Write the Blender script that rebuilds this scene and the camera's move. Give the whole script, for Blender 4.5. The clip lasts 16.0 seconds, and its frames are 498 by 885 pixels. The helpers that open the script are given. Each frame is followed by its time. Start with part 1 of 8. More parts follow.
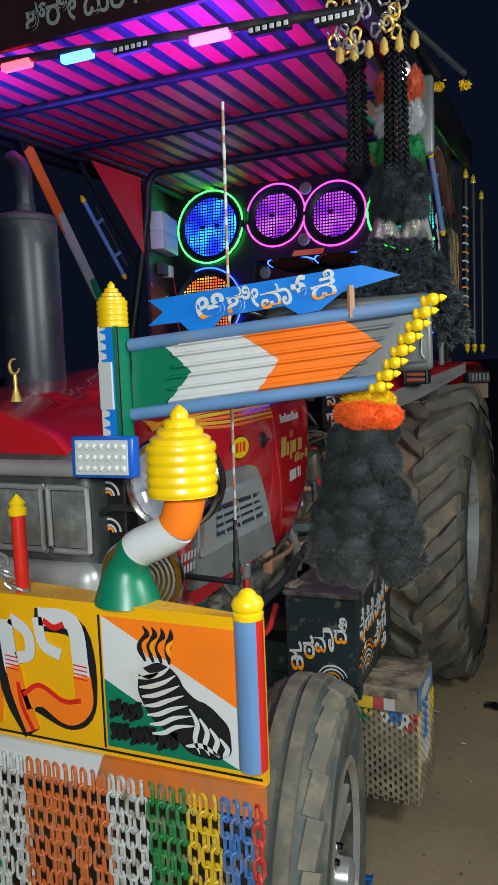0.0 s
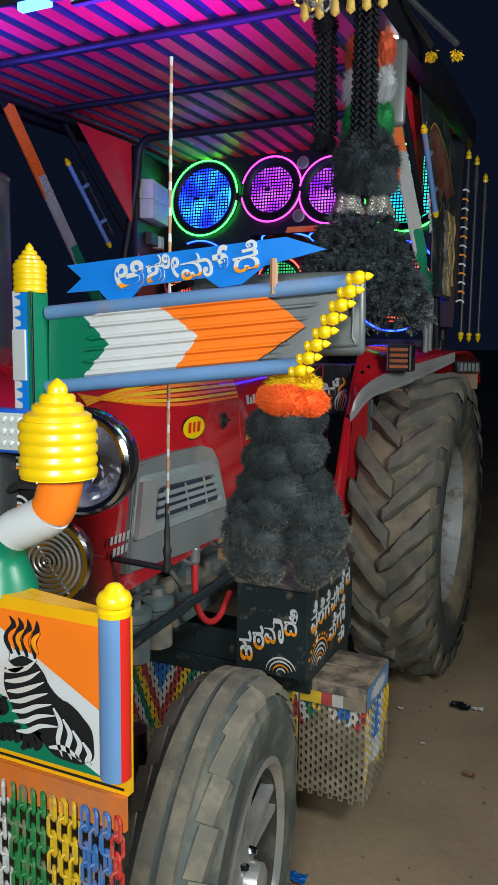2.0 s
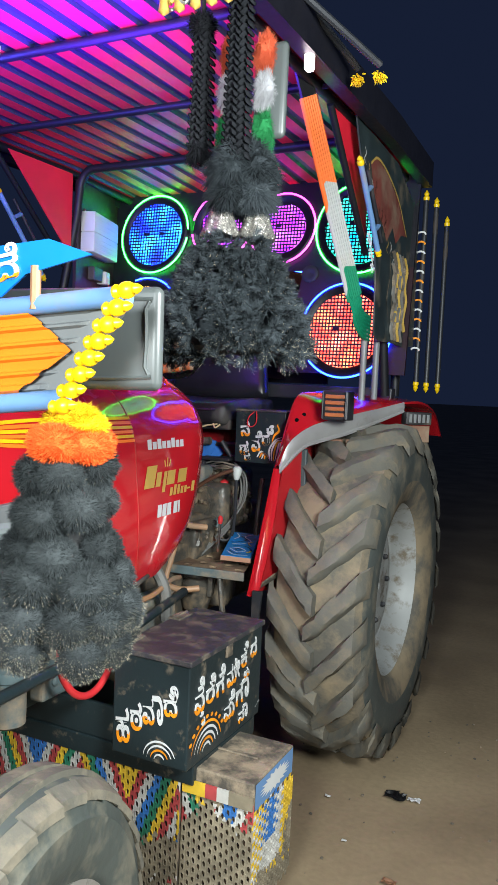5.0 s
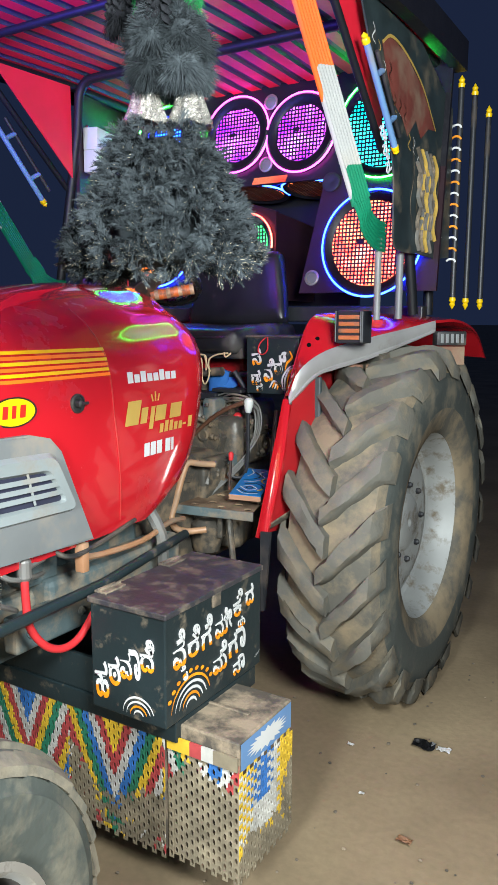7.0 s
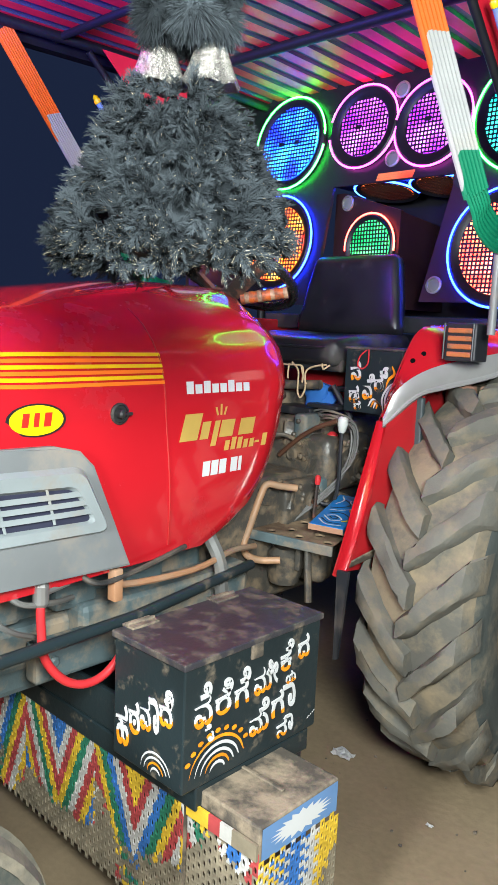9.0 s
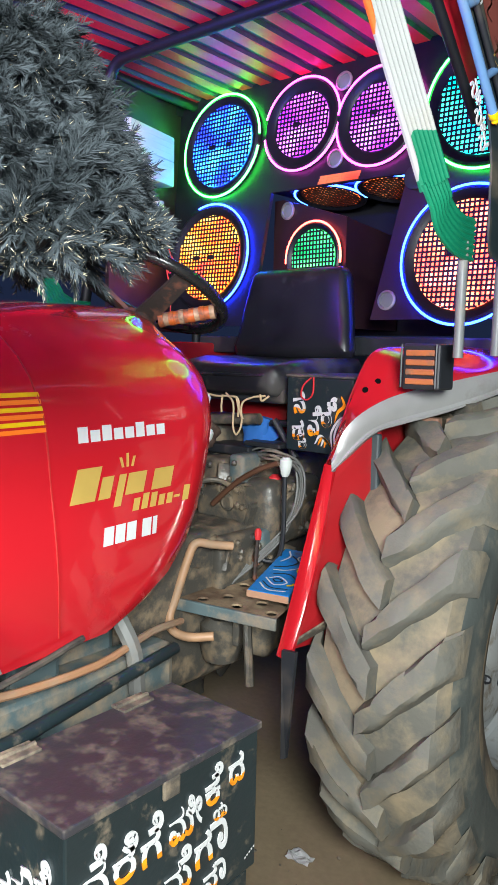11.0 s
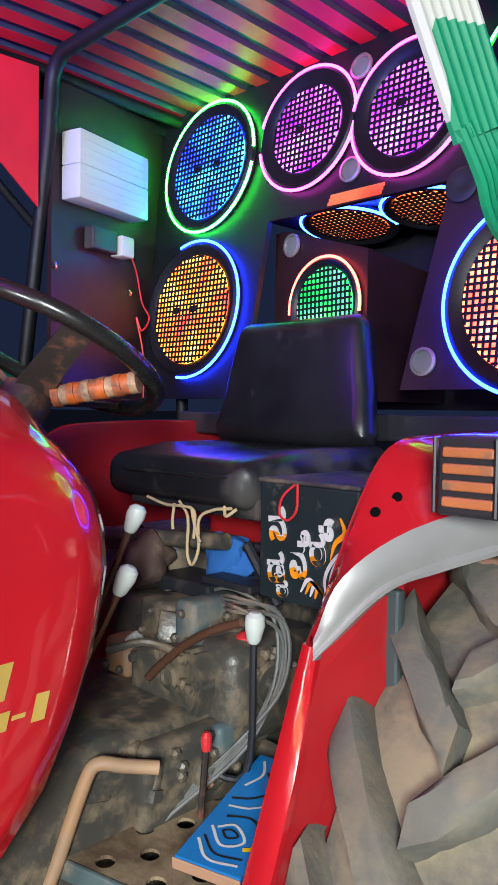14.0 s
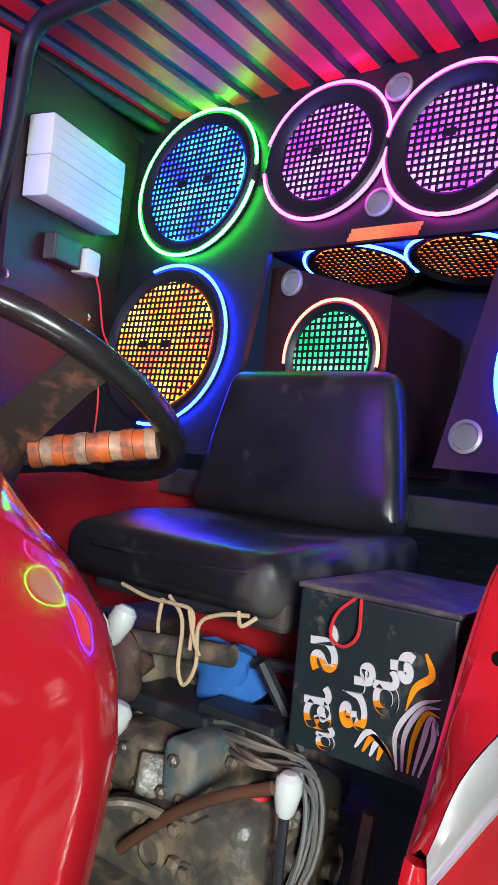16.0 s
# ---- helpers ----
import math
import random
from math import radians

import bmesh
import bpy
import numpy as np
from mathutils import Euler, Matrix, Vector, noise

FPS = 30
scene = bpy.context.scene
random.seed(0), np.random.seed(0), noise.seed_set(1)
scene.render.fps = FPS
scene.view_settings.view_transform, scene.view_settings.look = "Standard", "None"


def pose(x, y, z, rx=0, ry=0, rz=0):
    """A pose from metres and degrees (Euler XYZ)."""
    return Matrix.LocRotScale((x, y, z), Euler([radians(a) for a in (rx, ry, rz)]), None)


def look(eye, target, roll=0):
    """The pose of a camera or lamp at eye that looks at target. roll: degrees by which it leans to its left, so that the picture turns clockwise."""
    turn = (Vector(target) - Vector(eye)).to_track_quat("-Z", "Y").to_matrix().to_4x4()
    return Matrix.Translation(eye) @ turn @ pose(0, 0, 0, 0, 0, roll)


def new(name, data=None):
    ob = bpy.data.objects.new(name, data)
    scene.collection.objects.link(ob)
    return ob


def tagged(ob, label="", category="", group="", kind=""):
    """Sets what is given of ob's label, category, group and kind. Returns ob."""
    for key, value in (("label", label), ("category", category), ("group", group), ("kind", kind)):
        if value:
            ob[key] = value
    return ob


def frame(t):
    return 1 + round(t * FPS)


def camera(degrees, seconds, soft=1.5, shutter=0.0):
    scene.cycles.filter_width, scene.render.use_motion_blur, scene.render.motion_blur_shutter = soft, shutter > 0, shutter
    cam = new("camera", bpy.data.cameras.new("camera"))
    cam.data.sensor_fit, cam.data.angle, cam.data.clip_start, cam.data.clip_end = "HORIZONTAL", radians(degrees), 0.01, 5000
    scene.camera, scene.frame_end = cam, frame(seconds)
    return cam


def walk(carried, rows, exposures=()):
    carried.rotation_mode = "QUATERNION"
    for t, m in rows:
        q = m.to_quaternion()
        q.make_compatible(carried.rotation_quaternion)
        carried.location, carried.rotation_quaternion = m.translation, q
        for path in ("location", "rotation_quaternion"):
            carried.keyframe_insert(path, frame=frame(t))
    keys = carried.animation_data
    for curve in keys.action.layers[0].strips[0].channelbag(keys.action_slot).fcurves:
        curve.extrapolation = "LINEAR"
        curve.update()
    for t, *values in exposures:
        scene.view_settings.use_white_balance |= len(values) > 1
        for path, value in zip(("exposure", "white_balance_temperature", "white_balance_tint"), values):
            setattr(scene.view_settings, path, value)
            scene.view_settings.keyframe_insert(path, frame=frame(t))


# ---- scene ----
cam = camera(36.2, 16.0)
PATH = [
    (0, (1.378, -3.764, 1.493), (0.579, -1.941, 1.298), -2.2),
    (0.5, (1.435, -3.714, 1.489), (0.648, -1.886, 1.288), -1.3),
    (1, (1.479, -3.653, 1.482), (0.619, -1.859, 1.268), -0.2),
    (1.5, (1.467, -3.628, 1.494), (0.633, -1.827, 1.244), 0.0),
    (2, (1.503, -3.6, 1.488), (0.669, -1.8, 1.239), 0.7),
    (2.5, (1.583, -3.547, 1.48), (0.701, -1.771, 1.22), -1.5),
    (3, (1.685, -3.449, 1.48), (0.711, -1.722, 1.219), -0.1),
    (3.5, (1.77, -3.394, 1.47), (0.756, -1.69, 1.21), 1.2),
    (4, (1.775, -3.33, 1.466), (0.752, -1.635, 1.182), 0.5),
    (4.5, (1.735, -3.27, 1.473), (0.782, -1.52, 1.299), 2.3),
    (5, (1.701, -3.213, 1.475), (0.836, -1.414, 1.351), 2.6),
    (5.2, (1.704, -3.196, 1.477), (0.866, -1.384, 1.355), 2.6),
    (7.3, (1.826, -2.826, 1.459), (0.768, -1.16, 1.136), 0.6),
    (7.5, (1.78, -2.794, 1.467), (0.713, -1.134, 1.144), 1.2),
    (8, (1.689, -2.718, 1.465), (0.57, -1.093, 1.136), 1.0),
    (8.5, (1.718, -2.631, 1.459), (0.494, -1.09, 1.103), 0.4),
    (9, (1.84, -2.507, 1.467), (0.486, -1.066, 1.167), 2.6),
    (9.5, (1.901, -2.435, 1.469), (0.535, -1.003, 1.179), 2.6),
    (10, (1.843, -2.361, 1.471), (0.53, -0.88, 1.187), 1.0),
    (10.2, (1.778, -2.318, 1.475), (0.518, -0.787, 1.213), 1.0),
    (12.3, (1.502, -1.834, 1.501), (0.149, -0.374, 1.316), 1.4),
    (12.5, (1.465, -1.795, 1.509), (0.106, -0.337, 1.342), 1.4),
    (13, (1.369, -1.69, 1.522), (0.006, -0.231, 1.405), 1.5),
    (13.5, (1.315, -1.526, 1.513), (-0.037, -0.056, 1.405), -0.2),
    (14, (1.246, -1.375, 1.536), (-0.167, 0.038, 1.456), 0.9),
    (14.5, (1.129, -1.339, 1.561), (-0.271, 0.087, 1.488), 1.2),
    (15, (0.989, -1.351, 1.576), (-0.266, 0.206, 1.618), 2.3),
    (15.5, (0.902, -1.297, 1.568), (-0.289, 0.308, 1.638), 4.4),
    (16, (0.828, -1.259, 1.578), (-0.377, 0.336, 1.618), 5.6),
]
walk(cam, [(t, look(eye, target, roll)) for t, eye, target, roll in PATH],
     exposures=[(0, -1.5), (1.5, -1.45), (2.5, -1.18), (3.1, -0.88), (3.6, -0.58), (4.5, -0.24), (7.4, 0.34), (8.2, 0.32), (10, 0.48), (13, 0.28), (14.8, 0.33), (16, 0.42)])

# ---- light: a dark night yard, added white fills beside the camera's way, added coloured fills under the canopy ----
world = bpy.data.worlds.new("night")
scene.world = world
world.use_nodes = True
world.node_tree.nodes["Background"].inputs[0].default_value = (0.07, 0.115, 0.29, 1)
world.node_tree.nodes["Background"].inputs[1].default_value = 0.12


def area_lamp(name, eye, target, size, watts, colour):
    data = bpy.data.lights.new(name, "AREA")
    data.shape, data.size, data.energy, data.color = "DISK", size, watts, colour
    ob = new(name, data)
    ob.matrix_world = look(eye, target)
    return ob


# unseen fixed fills, added in place of a light carried beside the camera
area_lamp("camera_side_fill", (1.55, -4.25, 1.8), (0.75, -2.6, 1.05), 0.5, 108, (0.90, 0.98, 1.0))
area_lamp("camera_side_fill", (2.25, -2.55, 1.9), (0.1, -0.5, 1.40), 0.6, 98, (0.92, 0.99, 1.0))
# unseen violet and blue fills, added to spread the light bars' glow over the roof
area_lamp("bar_glow_fill", (0.30, -1.62, 2.24), (0.30, -1.60, 2.6), 0.6, 44, (0.13, 0.03, 1.0))
area_lamp("bar_glow_fill", (-0.40, -1.75, 2.28), (-0.35, -1.6, 2.6), 0.4, 36, (0.08, 0.07, 1.0))


# ---- materials ----
def nodes_of(name):
    m = bpy.data.materials.new(name)
    m.use_nodes = True
    nt = m.node_tree
    return m, nt, nt.nodes["Principled BSDF"]


def paint(name, colour, rough=0.4, metal=0.0, vary=0.12, scale=6.0, dirt=None, dirt_amount=0.0, dirt_scale=4.0,
          bump=0.0, bump_scale=60.0, coat=0.0, specular=0.5):
    """A surface with two scales of variation, patches of dirt and a fine relief."""
    m, nt, b = nodes_of(name)
    N, L = nt.nodes, nt.links
    co = N.new("ShaderNodeTexCoord")
    n1 = N.new("ShaderNodeTexNoise")
    n1.inputs["Scale"].default_value, n1.inputs["Detail"].default_value = scale, 6
    L.new(co.outputs["Object"], n1.inputs["Vector"])
    ramp = N.new("ShaderNodeMapRange")
    ramp.inputs[1].default_value, ramp.inputs[2].default_value = 0.3, 0.7
    ramp.inputs[3].default_value, ramp.inputs[4].default_value = 1 - vary, 1 + vary
    L.new(n1.outputs[0], ramp.inputs[0])
    mul = N.new("ShaderNodeMix")
    mul.data_type, mul.blend_type = "RGBA", "MULTIPLY"
    mul.inputs[0].default_value = 1
    mul.inputs[6].default_value = (*colour, 1)
    L.new(ramp.outputs[0], mul.inputs[7])
    out = mul.outputs[2]
    if dirt:
        n2 = N.new("ShaderNodeTexNoise")
        n2.inputs["Scale"].default_value, n2.inputs["Detail"].default_value, n2.inputs["Roughness"].default_value = dirt_scale, 9, 0.65
        L.new(co.outputs["Object"], n2.inputs["Vector"])
        mr = N.new("ShaderNodeMapRange")
        mr.inputs[1].default_value, mr.inputs[2].default_value = 0.62 - 0.3 * dirt_amount, 0.74 - 0.2 * dirt_amount
        L.new(n2.outputs[0], mr.inputs[0])
        mx = N.new("ShaderNodeMix")
        mx.data_type = "RGBA"
        L.new(mr.outputs[0], mx.inputs[0])
        L.new(out, mx.inputs[6])
        mx.inputs[7].default_value = (*dirt, 1)
        out = mx.outputs[2]
        rr = N.new("ShaderNodeMapRange")
        rr.inputs[3].default_value, rr.inputs[4].default_value = rough, 0.9
        L.new(mr.outputs[0], rr.inputs[0])
        L.new(rr.outputs[0], b.inputs["Roughness"])
    else:
        n3 = N.new("ShaderNodeTexNoise")
        n3.inputs["Scale"].default_value, n3.inputs["Detail"].default_value = scale * 5, 4
        L.new(co.outputs["Object"], n3.inputs["Vector"])
        rr = N.new("ShaderNodeMapRange")
        rr.inputs[3].default_value, rr.inputs[4].default_value = max(rough - 0.1, 0.02), min(rough + 0.12, 1)
        L.new(n3.outputs[0], rr.inputs[0])
        L.new(rr.outputs[0], b.inputs["Roughness"])
    L.new(out, b.inputs["Base Color"])
    b.inputs["Metallic"].default_value = metal
    b.inputs["Coat Weight"].default_value = coat
    b.inputs["Coat IOR"].default_value = 1.7
    b.inputs["Specular IOR Level"].default_value = specular
    if bump:
        n4 = N.new("ShaderNodeTexNoise")
        n4.inputs["Scale"].default_value, n4.inputs["Detail"].default_value = bump_scale, 6
        L.new(co.outputs["Object"], n4.inputs["Vector"])
        bp = N.new("ShaderNodeBump")
        bp.inputs["Strength"].default_value, bp.inputs["Distance"].default_value = bump, 0.004
        L.new(n4.outputs[0], bp.inputs["Height"])
        L.new(bp.outputs[0], b.inputs["Normal"])
    return m


def fluff(name, colour, spread=0.45):
    """Matt fibres; each tuft a little lighter or darker than the next."""
    m, nt, b = nodes_of(name)
    N, L = nt.nodes, nt.links
    info = N.new("ShaderNodeObjectInfo")
    co = N.new("ShaderNodeTexCoord")
    n = N.new("ShaderNodeTexNoise")
    n.inputs["Scale"].default_value, n.inputs["Detail"].default_value = 45, 3
    L.new(co.outputs["Object"], n.inputs["Vector"])
    add = N.new("ShaderNodeMath")
    L.new(info.outputs["Random"], add.inputs[0])
    L.new(n.outputs[0], add.inputs[1])
    mr = N.new("ShaderNodeMapRange")
    mr.inputs[1].default_value, mr.inputs[2].default_value = 0.2, 1.4
    mr.inputs[3].default_value, mr.inputs[4].default_value = 1 - spread, 1 + spread
    L.new(add.outputs[0], mr.inputs[0])
    mul = N.new("ShaderNodeMix")
    mul.data_type, mul.blend_type = "RGBA", "MULTIPLY"
    mul.inputs[0].default_value = 1
    mul.inputs[6].default_value = (*colour, 1)
    L.new(mr.outputs[0], mul.inputs[7])
    L.new(mul.outputs[2], b.inputs["Base Color"])
    b.inputs["Roughness"].default_value = 1.0
    b.inputs["Specular IOR Level"].default_value = 0.0
    n2 = N.new("ShaderNodeTexNoise")
    n2.inputs["Scale"].default_value, n2.inputs["Detail"].default_value = 420, 2
    L.new(co.outputs["Object"], n2.inputs["Vector"])
    bp = N.new("ShaderNodeBump")
    bp.inputs["Strength"].default_value, bp.inputs["Distance"].default_value = 0.6, 0.003
    L.new(n2.outputs[0], bp.inputs["Height"])
    L.new(bp.outputs[0], b.inputs["Normal"])
    return m


def glow(name, colour, strength):
    m, nt, b = nodes_of(name)
    b.inputs["Base Color"].default_value = (0.02, 0.02, 0.02, 1)
    b.inputs["Emission Color"].default_value = (*colour, 1)
    b.inputs["Emission Strength"].default_value = strength
    return m


def led_field(name, a, b2, c, strength, scale=8.5):
    """Patches of differently coloured diodes behind a grille."""
    m, nt, b = nodes_of(name)
    N, L = nt.nodes, nt.links
    co = N.new("ShaderNodeTexCoord")
    n = N.new("ShaderNodeTexNoise")
    n.inputs["Scale"].default_value, n.inputs["Detail"].default_value = scale, 1
    L.new(co.outputs["Object"], n.inputs["Vector"])
    r = N.new("ShaderNodeValToRGB")
    r.color_ramp.elements[0].position, r.color_ramp.elements[0].color = 0.36, (*a, 1)
    r.color_ramp.elements[1].position, r.color_ramp.elements[1].color = 0.66, (*c, 1)
    e = r.color_ramp.elements.new(0.5)
    e.color = (*b2, 1)
    L.new(n.outputs[0], r.inputs[0])
    L.new(r.outputs[0], b.inputs["Emission Color"])
    b.inputs["Base Color"].default_value = (0.02, 0.02, 0.02, 1)
    b.inputs["Emission Strength"].default_value = strength
    return m


DUST = (0.20, 0.15, 0.10)
red_paint = paint("red_paint", (0.50, 0.012, 0.019), 0.16, vary=0.06, scale=3, coat=0.8, dirt=(0.40, 0.02, 0.026), dirt_amount=0.05, dirt_scale=2.2)
red_plain = paint("red_plain", (0.36, 0.012, 0.016), 0.4, dirt=(0.27, 0.030, 0.026), dirt_amount=0.3, dirt_scale=9)
silver_paint = paint("silver_paint", (0.39, 0.385, 0.375), 0.42, metal=0.4, dirt=(0.3, 0.27, 0.23), dirt_amount=0.15)
nose_grey = paint("nose_grey", (0.045, 0.05, 0.05), 0.4, dirt=(0.16, 0.14, 0.11), dirt_amount=0.25)
grey_plastic = paint("grey_plastic", (0.16, 0.17, 0.17), 0.45, dirt=(0.25, 0.22, 0.18), dirt_amount=0.2)
pale_grey = paint("pale_grey", (0.235, 0.265, 0.265), 0.35, dirt=(0.25, 0.22, 0.18), dirt_amount=0.2)
chrome = paint("chrome", (0.75, 0.75, 0.76), 0.12, metal=1.0, vary=0.04)
cast_iron = paint("cast_iron", (0.082, 0.076, 0.064), 0.36, metal=0.2, dirt=(0.22, 0.165, 0.105), dirt_amount=0.48, dirt_scale=18, bump=0.5)
engine_blue = paint("engine_blue", (0.085, 0.12, 0.125), 0.5, dirt=(0.28, 0.22, 0.15), dirt_amount=0.5, dirt_scale=8, bump=0.3)
black_steel = paint("black_steel", (0.018, 0.02, 0.024), 0.46, dirt=(0.07, 0.055, 0.045), dirt_amount=0.25)
canopy_black = paint("canopy_black", (0.007, 0.008, 0.010), 0.5, vary=0.2, specular=0.35)
black_box = paint("black_box", (0.014, 0.024, 0.027), 0.38, dirt=(0.16, 0.13, 0.09), dirt_amount=0.16, dirt_scale=17, bump=0.2)
box_lid_mat = paint("box_lid_mat", (0.040, 0.039, 0.046), 0.42, dirt=(0.16, 0.13, 0.095), dirt_amount=0.42, dirt_scale=17, bump=0.35)
dusty_plate = paint("dusty_plate", (0.085, 0.073, 0.058), 0.65, dirt=(0.30, 0.235, 0.16), dirt_amount=0.62, dirt_scale=13, bump=0.5)
lug_rubber = paint("lug_rubber", (0.122, 0.118, 0.100), 0.85, dirt=(0.170, 0.146, 0.106), dirt_amount=0.5, dirt_scale=13, specular=0.15, bump=0.6, bump_scale=60)
tyre_rubber = paint("tyre_rubber", (0.10, 0.095, 0.08), 0.85, dirt=(0.235, 0.187, 0.122), dirt_amount=0.68, dirt_scale=5.5, specular=0.15, bump=0.5, bump_scale=45)
front_tread = paint("front_tread", (0.118, 0.110, 0.086), 0.85, dirt=(0.195, 0.168, 0.120), dirt_amount=0.55, dirt_scale=16, bump=0.6, bump_scale=50)
liner_grey = paint("liner_grey", (0.045, 0.060, 0.064), 0.5, dirt=(0.13, 0.11, 0.085), dirt_amount=0.3)
flank_rubber = paint("flank_rubber", (0.055, 0.064, 0.058), 0.75, dirt=(0.16, 0.14, 0.10), dirt_amount=0.45, dirt_scale=6, bump=0.5, bump_scale=45)
front_rubber = paint("front_rubber", (0.062, 0.072, 0.064), 0.7, dirt=(0.15, 0.14, 0.105), dirt_amount=0.42, dirt_scale=9, bump=0.5, bump_scale=45)
yellow_paint = paint("yellow_paint", (0.80, 0.52, 0.004), 0.33, vary=0.10, scale=12, coat=0.15, bump=0.1, bump_scale=30)
bumper_yellow = paint("bumper_yellow", (0.80, 0.40, 0.006), 0.28, vary=0.06, coat=0.2)
orange_paint = paint("orange_paint", (0.88, 0.19, 0.012), 0.35, vary=0.07)
strut_orange = paint("strut_orange", (0.72, 0.125, 0.010), 0.42, vary=0.08)
tape_orange = paint("tape_orange", (0.42, 0.085, 0.015), 0.45, vary=0.3, scale=30, dirt=(0.10, 0.05, 0.035), dirt_amount=0.5, dirt_scale=25)
tape_tan = paint("tape_tan", (0.34, 0.20, 0.12), 0.45, vary=0.3, scale=30, dirt=(0.10, 0.06, 0.04), dirt_amount=0.5, dirt_scale=25)
orange_worn = paint("orange_worn", (0.62, 0.15, 0.02), 0.5, dirt=(0.3, 0.14, 0.06), dirt_amount=0.4)
strut_white = paint("strut_white", (0.35, 0.355, 0.345), 0.45, vary=0.05, dirt=(0.36, 0.34, 0.30), dirt_amount=0.15)
white_paint = paint("white_paint", (0.60, 0.61, 0.60), 0.35, vary=0.05, dirt=(0.5, 0.45, 0.38), dirt_amount=0.1)
green_paint = paint("green_paint", (0.004, 0.17, 0.085), 0.35, vary=0.08)
dead_black = paint("dead_black", (0.004, 0.004, 0.004), 0.9, specular=0.05)
shell_black = paint("shell_black", (0.012, 0.012, 0.014), 0.12, vary=0.1)
lamp_blue = paint("lamp_blue", (0.008, 0.10, 0.50), 0.3, vary=0.08)
sky_paint = paint("sky_paint", (0.006, 0.19, 0.66), 0.35, vary=0.08)
dull_blue = paint("dull_blue", (0.12, 0.24, 0.44), 0.45, vary=0.15, dirt=(0.2, 0.22, 0.27), dirt_amount=0.3)
black_paint = paint("black_paint", (0.012, 0.012, 0.013), 0.4)
gold_paint = paint("gold_paint", (0.75, 0.50, 0.12), 0.35, metal=0.4)
flame_paint = paint("flame_paint", (0.85, 0.28, 0.01), 0.4, vary=0.3, scale=30)
seam_paint = paint("seam_paint", (0.34, 0.012, 0.010), 0.45)
crimson_paint = paint("crimson_paint", (0.62, 0.02, 0.012), 0.35)
rust_pipe = paint("rust_pipe", (0.34, 0.17, 0.085), 0.6, dirt=(0.30, 0.22, 0.15), dirt_amount=0.4, bump=0.3)
copper_pipe = paint("copper_pipe", (0.16, 0.075, 0.045), 0.4, metal=0.5)
vinyl = paint("vinyl", (0.012, 0.012, 0.015), 0.30, vary=0.3, dirt=(0.05, 0.045, 0.04), dirt_amount=0.2, bump=0.25, bump_scale=14)
wheel_black = paint("wheel_black", (0.012, 0.012, 0.012), 0.25)
panel_black = paint("panel_black", (0.009, 0.009, 0.013), 0.42, vary=0.2, specular=0.35)
panel_maroon = paint("panel_maroon", (0.024, 0.010, 0.014), 0.42, vary=0.2, specular=0.35)
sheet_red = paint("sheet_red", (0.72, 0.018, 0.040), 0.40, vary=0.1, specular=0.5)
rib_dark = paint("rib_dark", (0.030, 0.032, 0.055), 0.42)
white_plastic = paint("white_plastic", (0.52, 0.54, 0.52), 0.4, vary=0.05)
porcelain = paint("porcelain", (0.60, 0.64, 0.60), 0.3, vary=0.03)
rubber_red = paint("rubber_red", (0.60, 0.03, 0.035), 0.4)
rubber_black = paint("rubber_black", (0.02, 0.02, 0.02), 0.5, dirt=(0.15, 0.12, 0.09), dirt_amount=0.3)
grey_cable = paint("grey_cable", (0.14, 0.14, 0.13), 0.55, dirt=DUST, dirt_amount=0.35)
rope_mat = paint("rope_mat", (0.55, 0.42, 0.24), 0.85, bump=0.6)
cloth_blue = paint("cloth_blue", (0.02, 0.13, 0.42), 0.85, bump=0.6, bump_scale=25)
feather_black = fluff("feather_black", (0.036, 0.041, 0.042))
feather_big = fluff("feather_big", (0.036, 0.043, 0.047), 0.6)
braid_black = fluff("braid_black", (0.014, 0.015, 0.017))
tip_tan = fluff("tip_tan", (0.30, 0.265, 0.19), 0.4)
tassel_orange = fluff("tassel_orange", (0.40, 0.075, 0.035), 0.25)
tassel_white = fluff("tassel_white", (0.34, 0.34, 0.35), 0.2)
tassel_green = fluff("tassel_green", (0.02, 0.15, 0.05), 0.25)
silver_foil = paint("silver_foil", (0.33, 0.315, 0.28), 0.25, metal=0.75, vary=0.75, scale=260, bump=1.0, bump_scale=260)
fluff_orange = fluff("fluff_orange", (0.85, 0.14, 0.03), 0.15)
fluff_yellow = fluff("fluff_yellow", (0.78, 0.52, 0.02), 0.15)
reflector_mat = paint("reflector_mat", (0.52, 0.52, 0.58), 0.12, metal=0.6, vary=0.05)
alloy = paint("alloy", (0.52, 0.52, 0.50), 0.30, metal=0.7, dirt=(0.25, 0.21, 0.16), dirt_amount=0.28, dirt_scale=12)
worn = dict(rough=0.6, vary=0.2, scale=30, dirt=(0.20, 0.15, 0.10), dirt_amount=0.38, dirt_scale=30)
chain_paints = {"y": paint("chain_yellow", (0.66, 0.42, 0.01), **worn), "g": paint("chain_green", (0.02, 0.20, 0.05), **worn), "w": paint("chain_white", (0.52, 0.52, 0.49), **worn),
                "o": paint("chain_orange", (0.58, 0.14, 0.03), **worn), "b": paint("chain_blue", (0.05, 0.16, 0.42), **worn), "r": paint("chain_red", (0.50, 0.03, 0.02), **worn)}
foot_rust = paint("foot_rust", (0.115, 0.07, 0.042), 0.7, dirt=(0.27, 0.195, 0.115), dirt_amount=0.75, dirt_scale=10, bump=0.5)
tan_paint = paint("tan_paint", (0.42, 0.24, 0.13), 0.45, dirt=(0.30, 0.22, 0.15), dirt_amount=0.25)
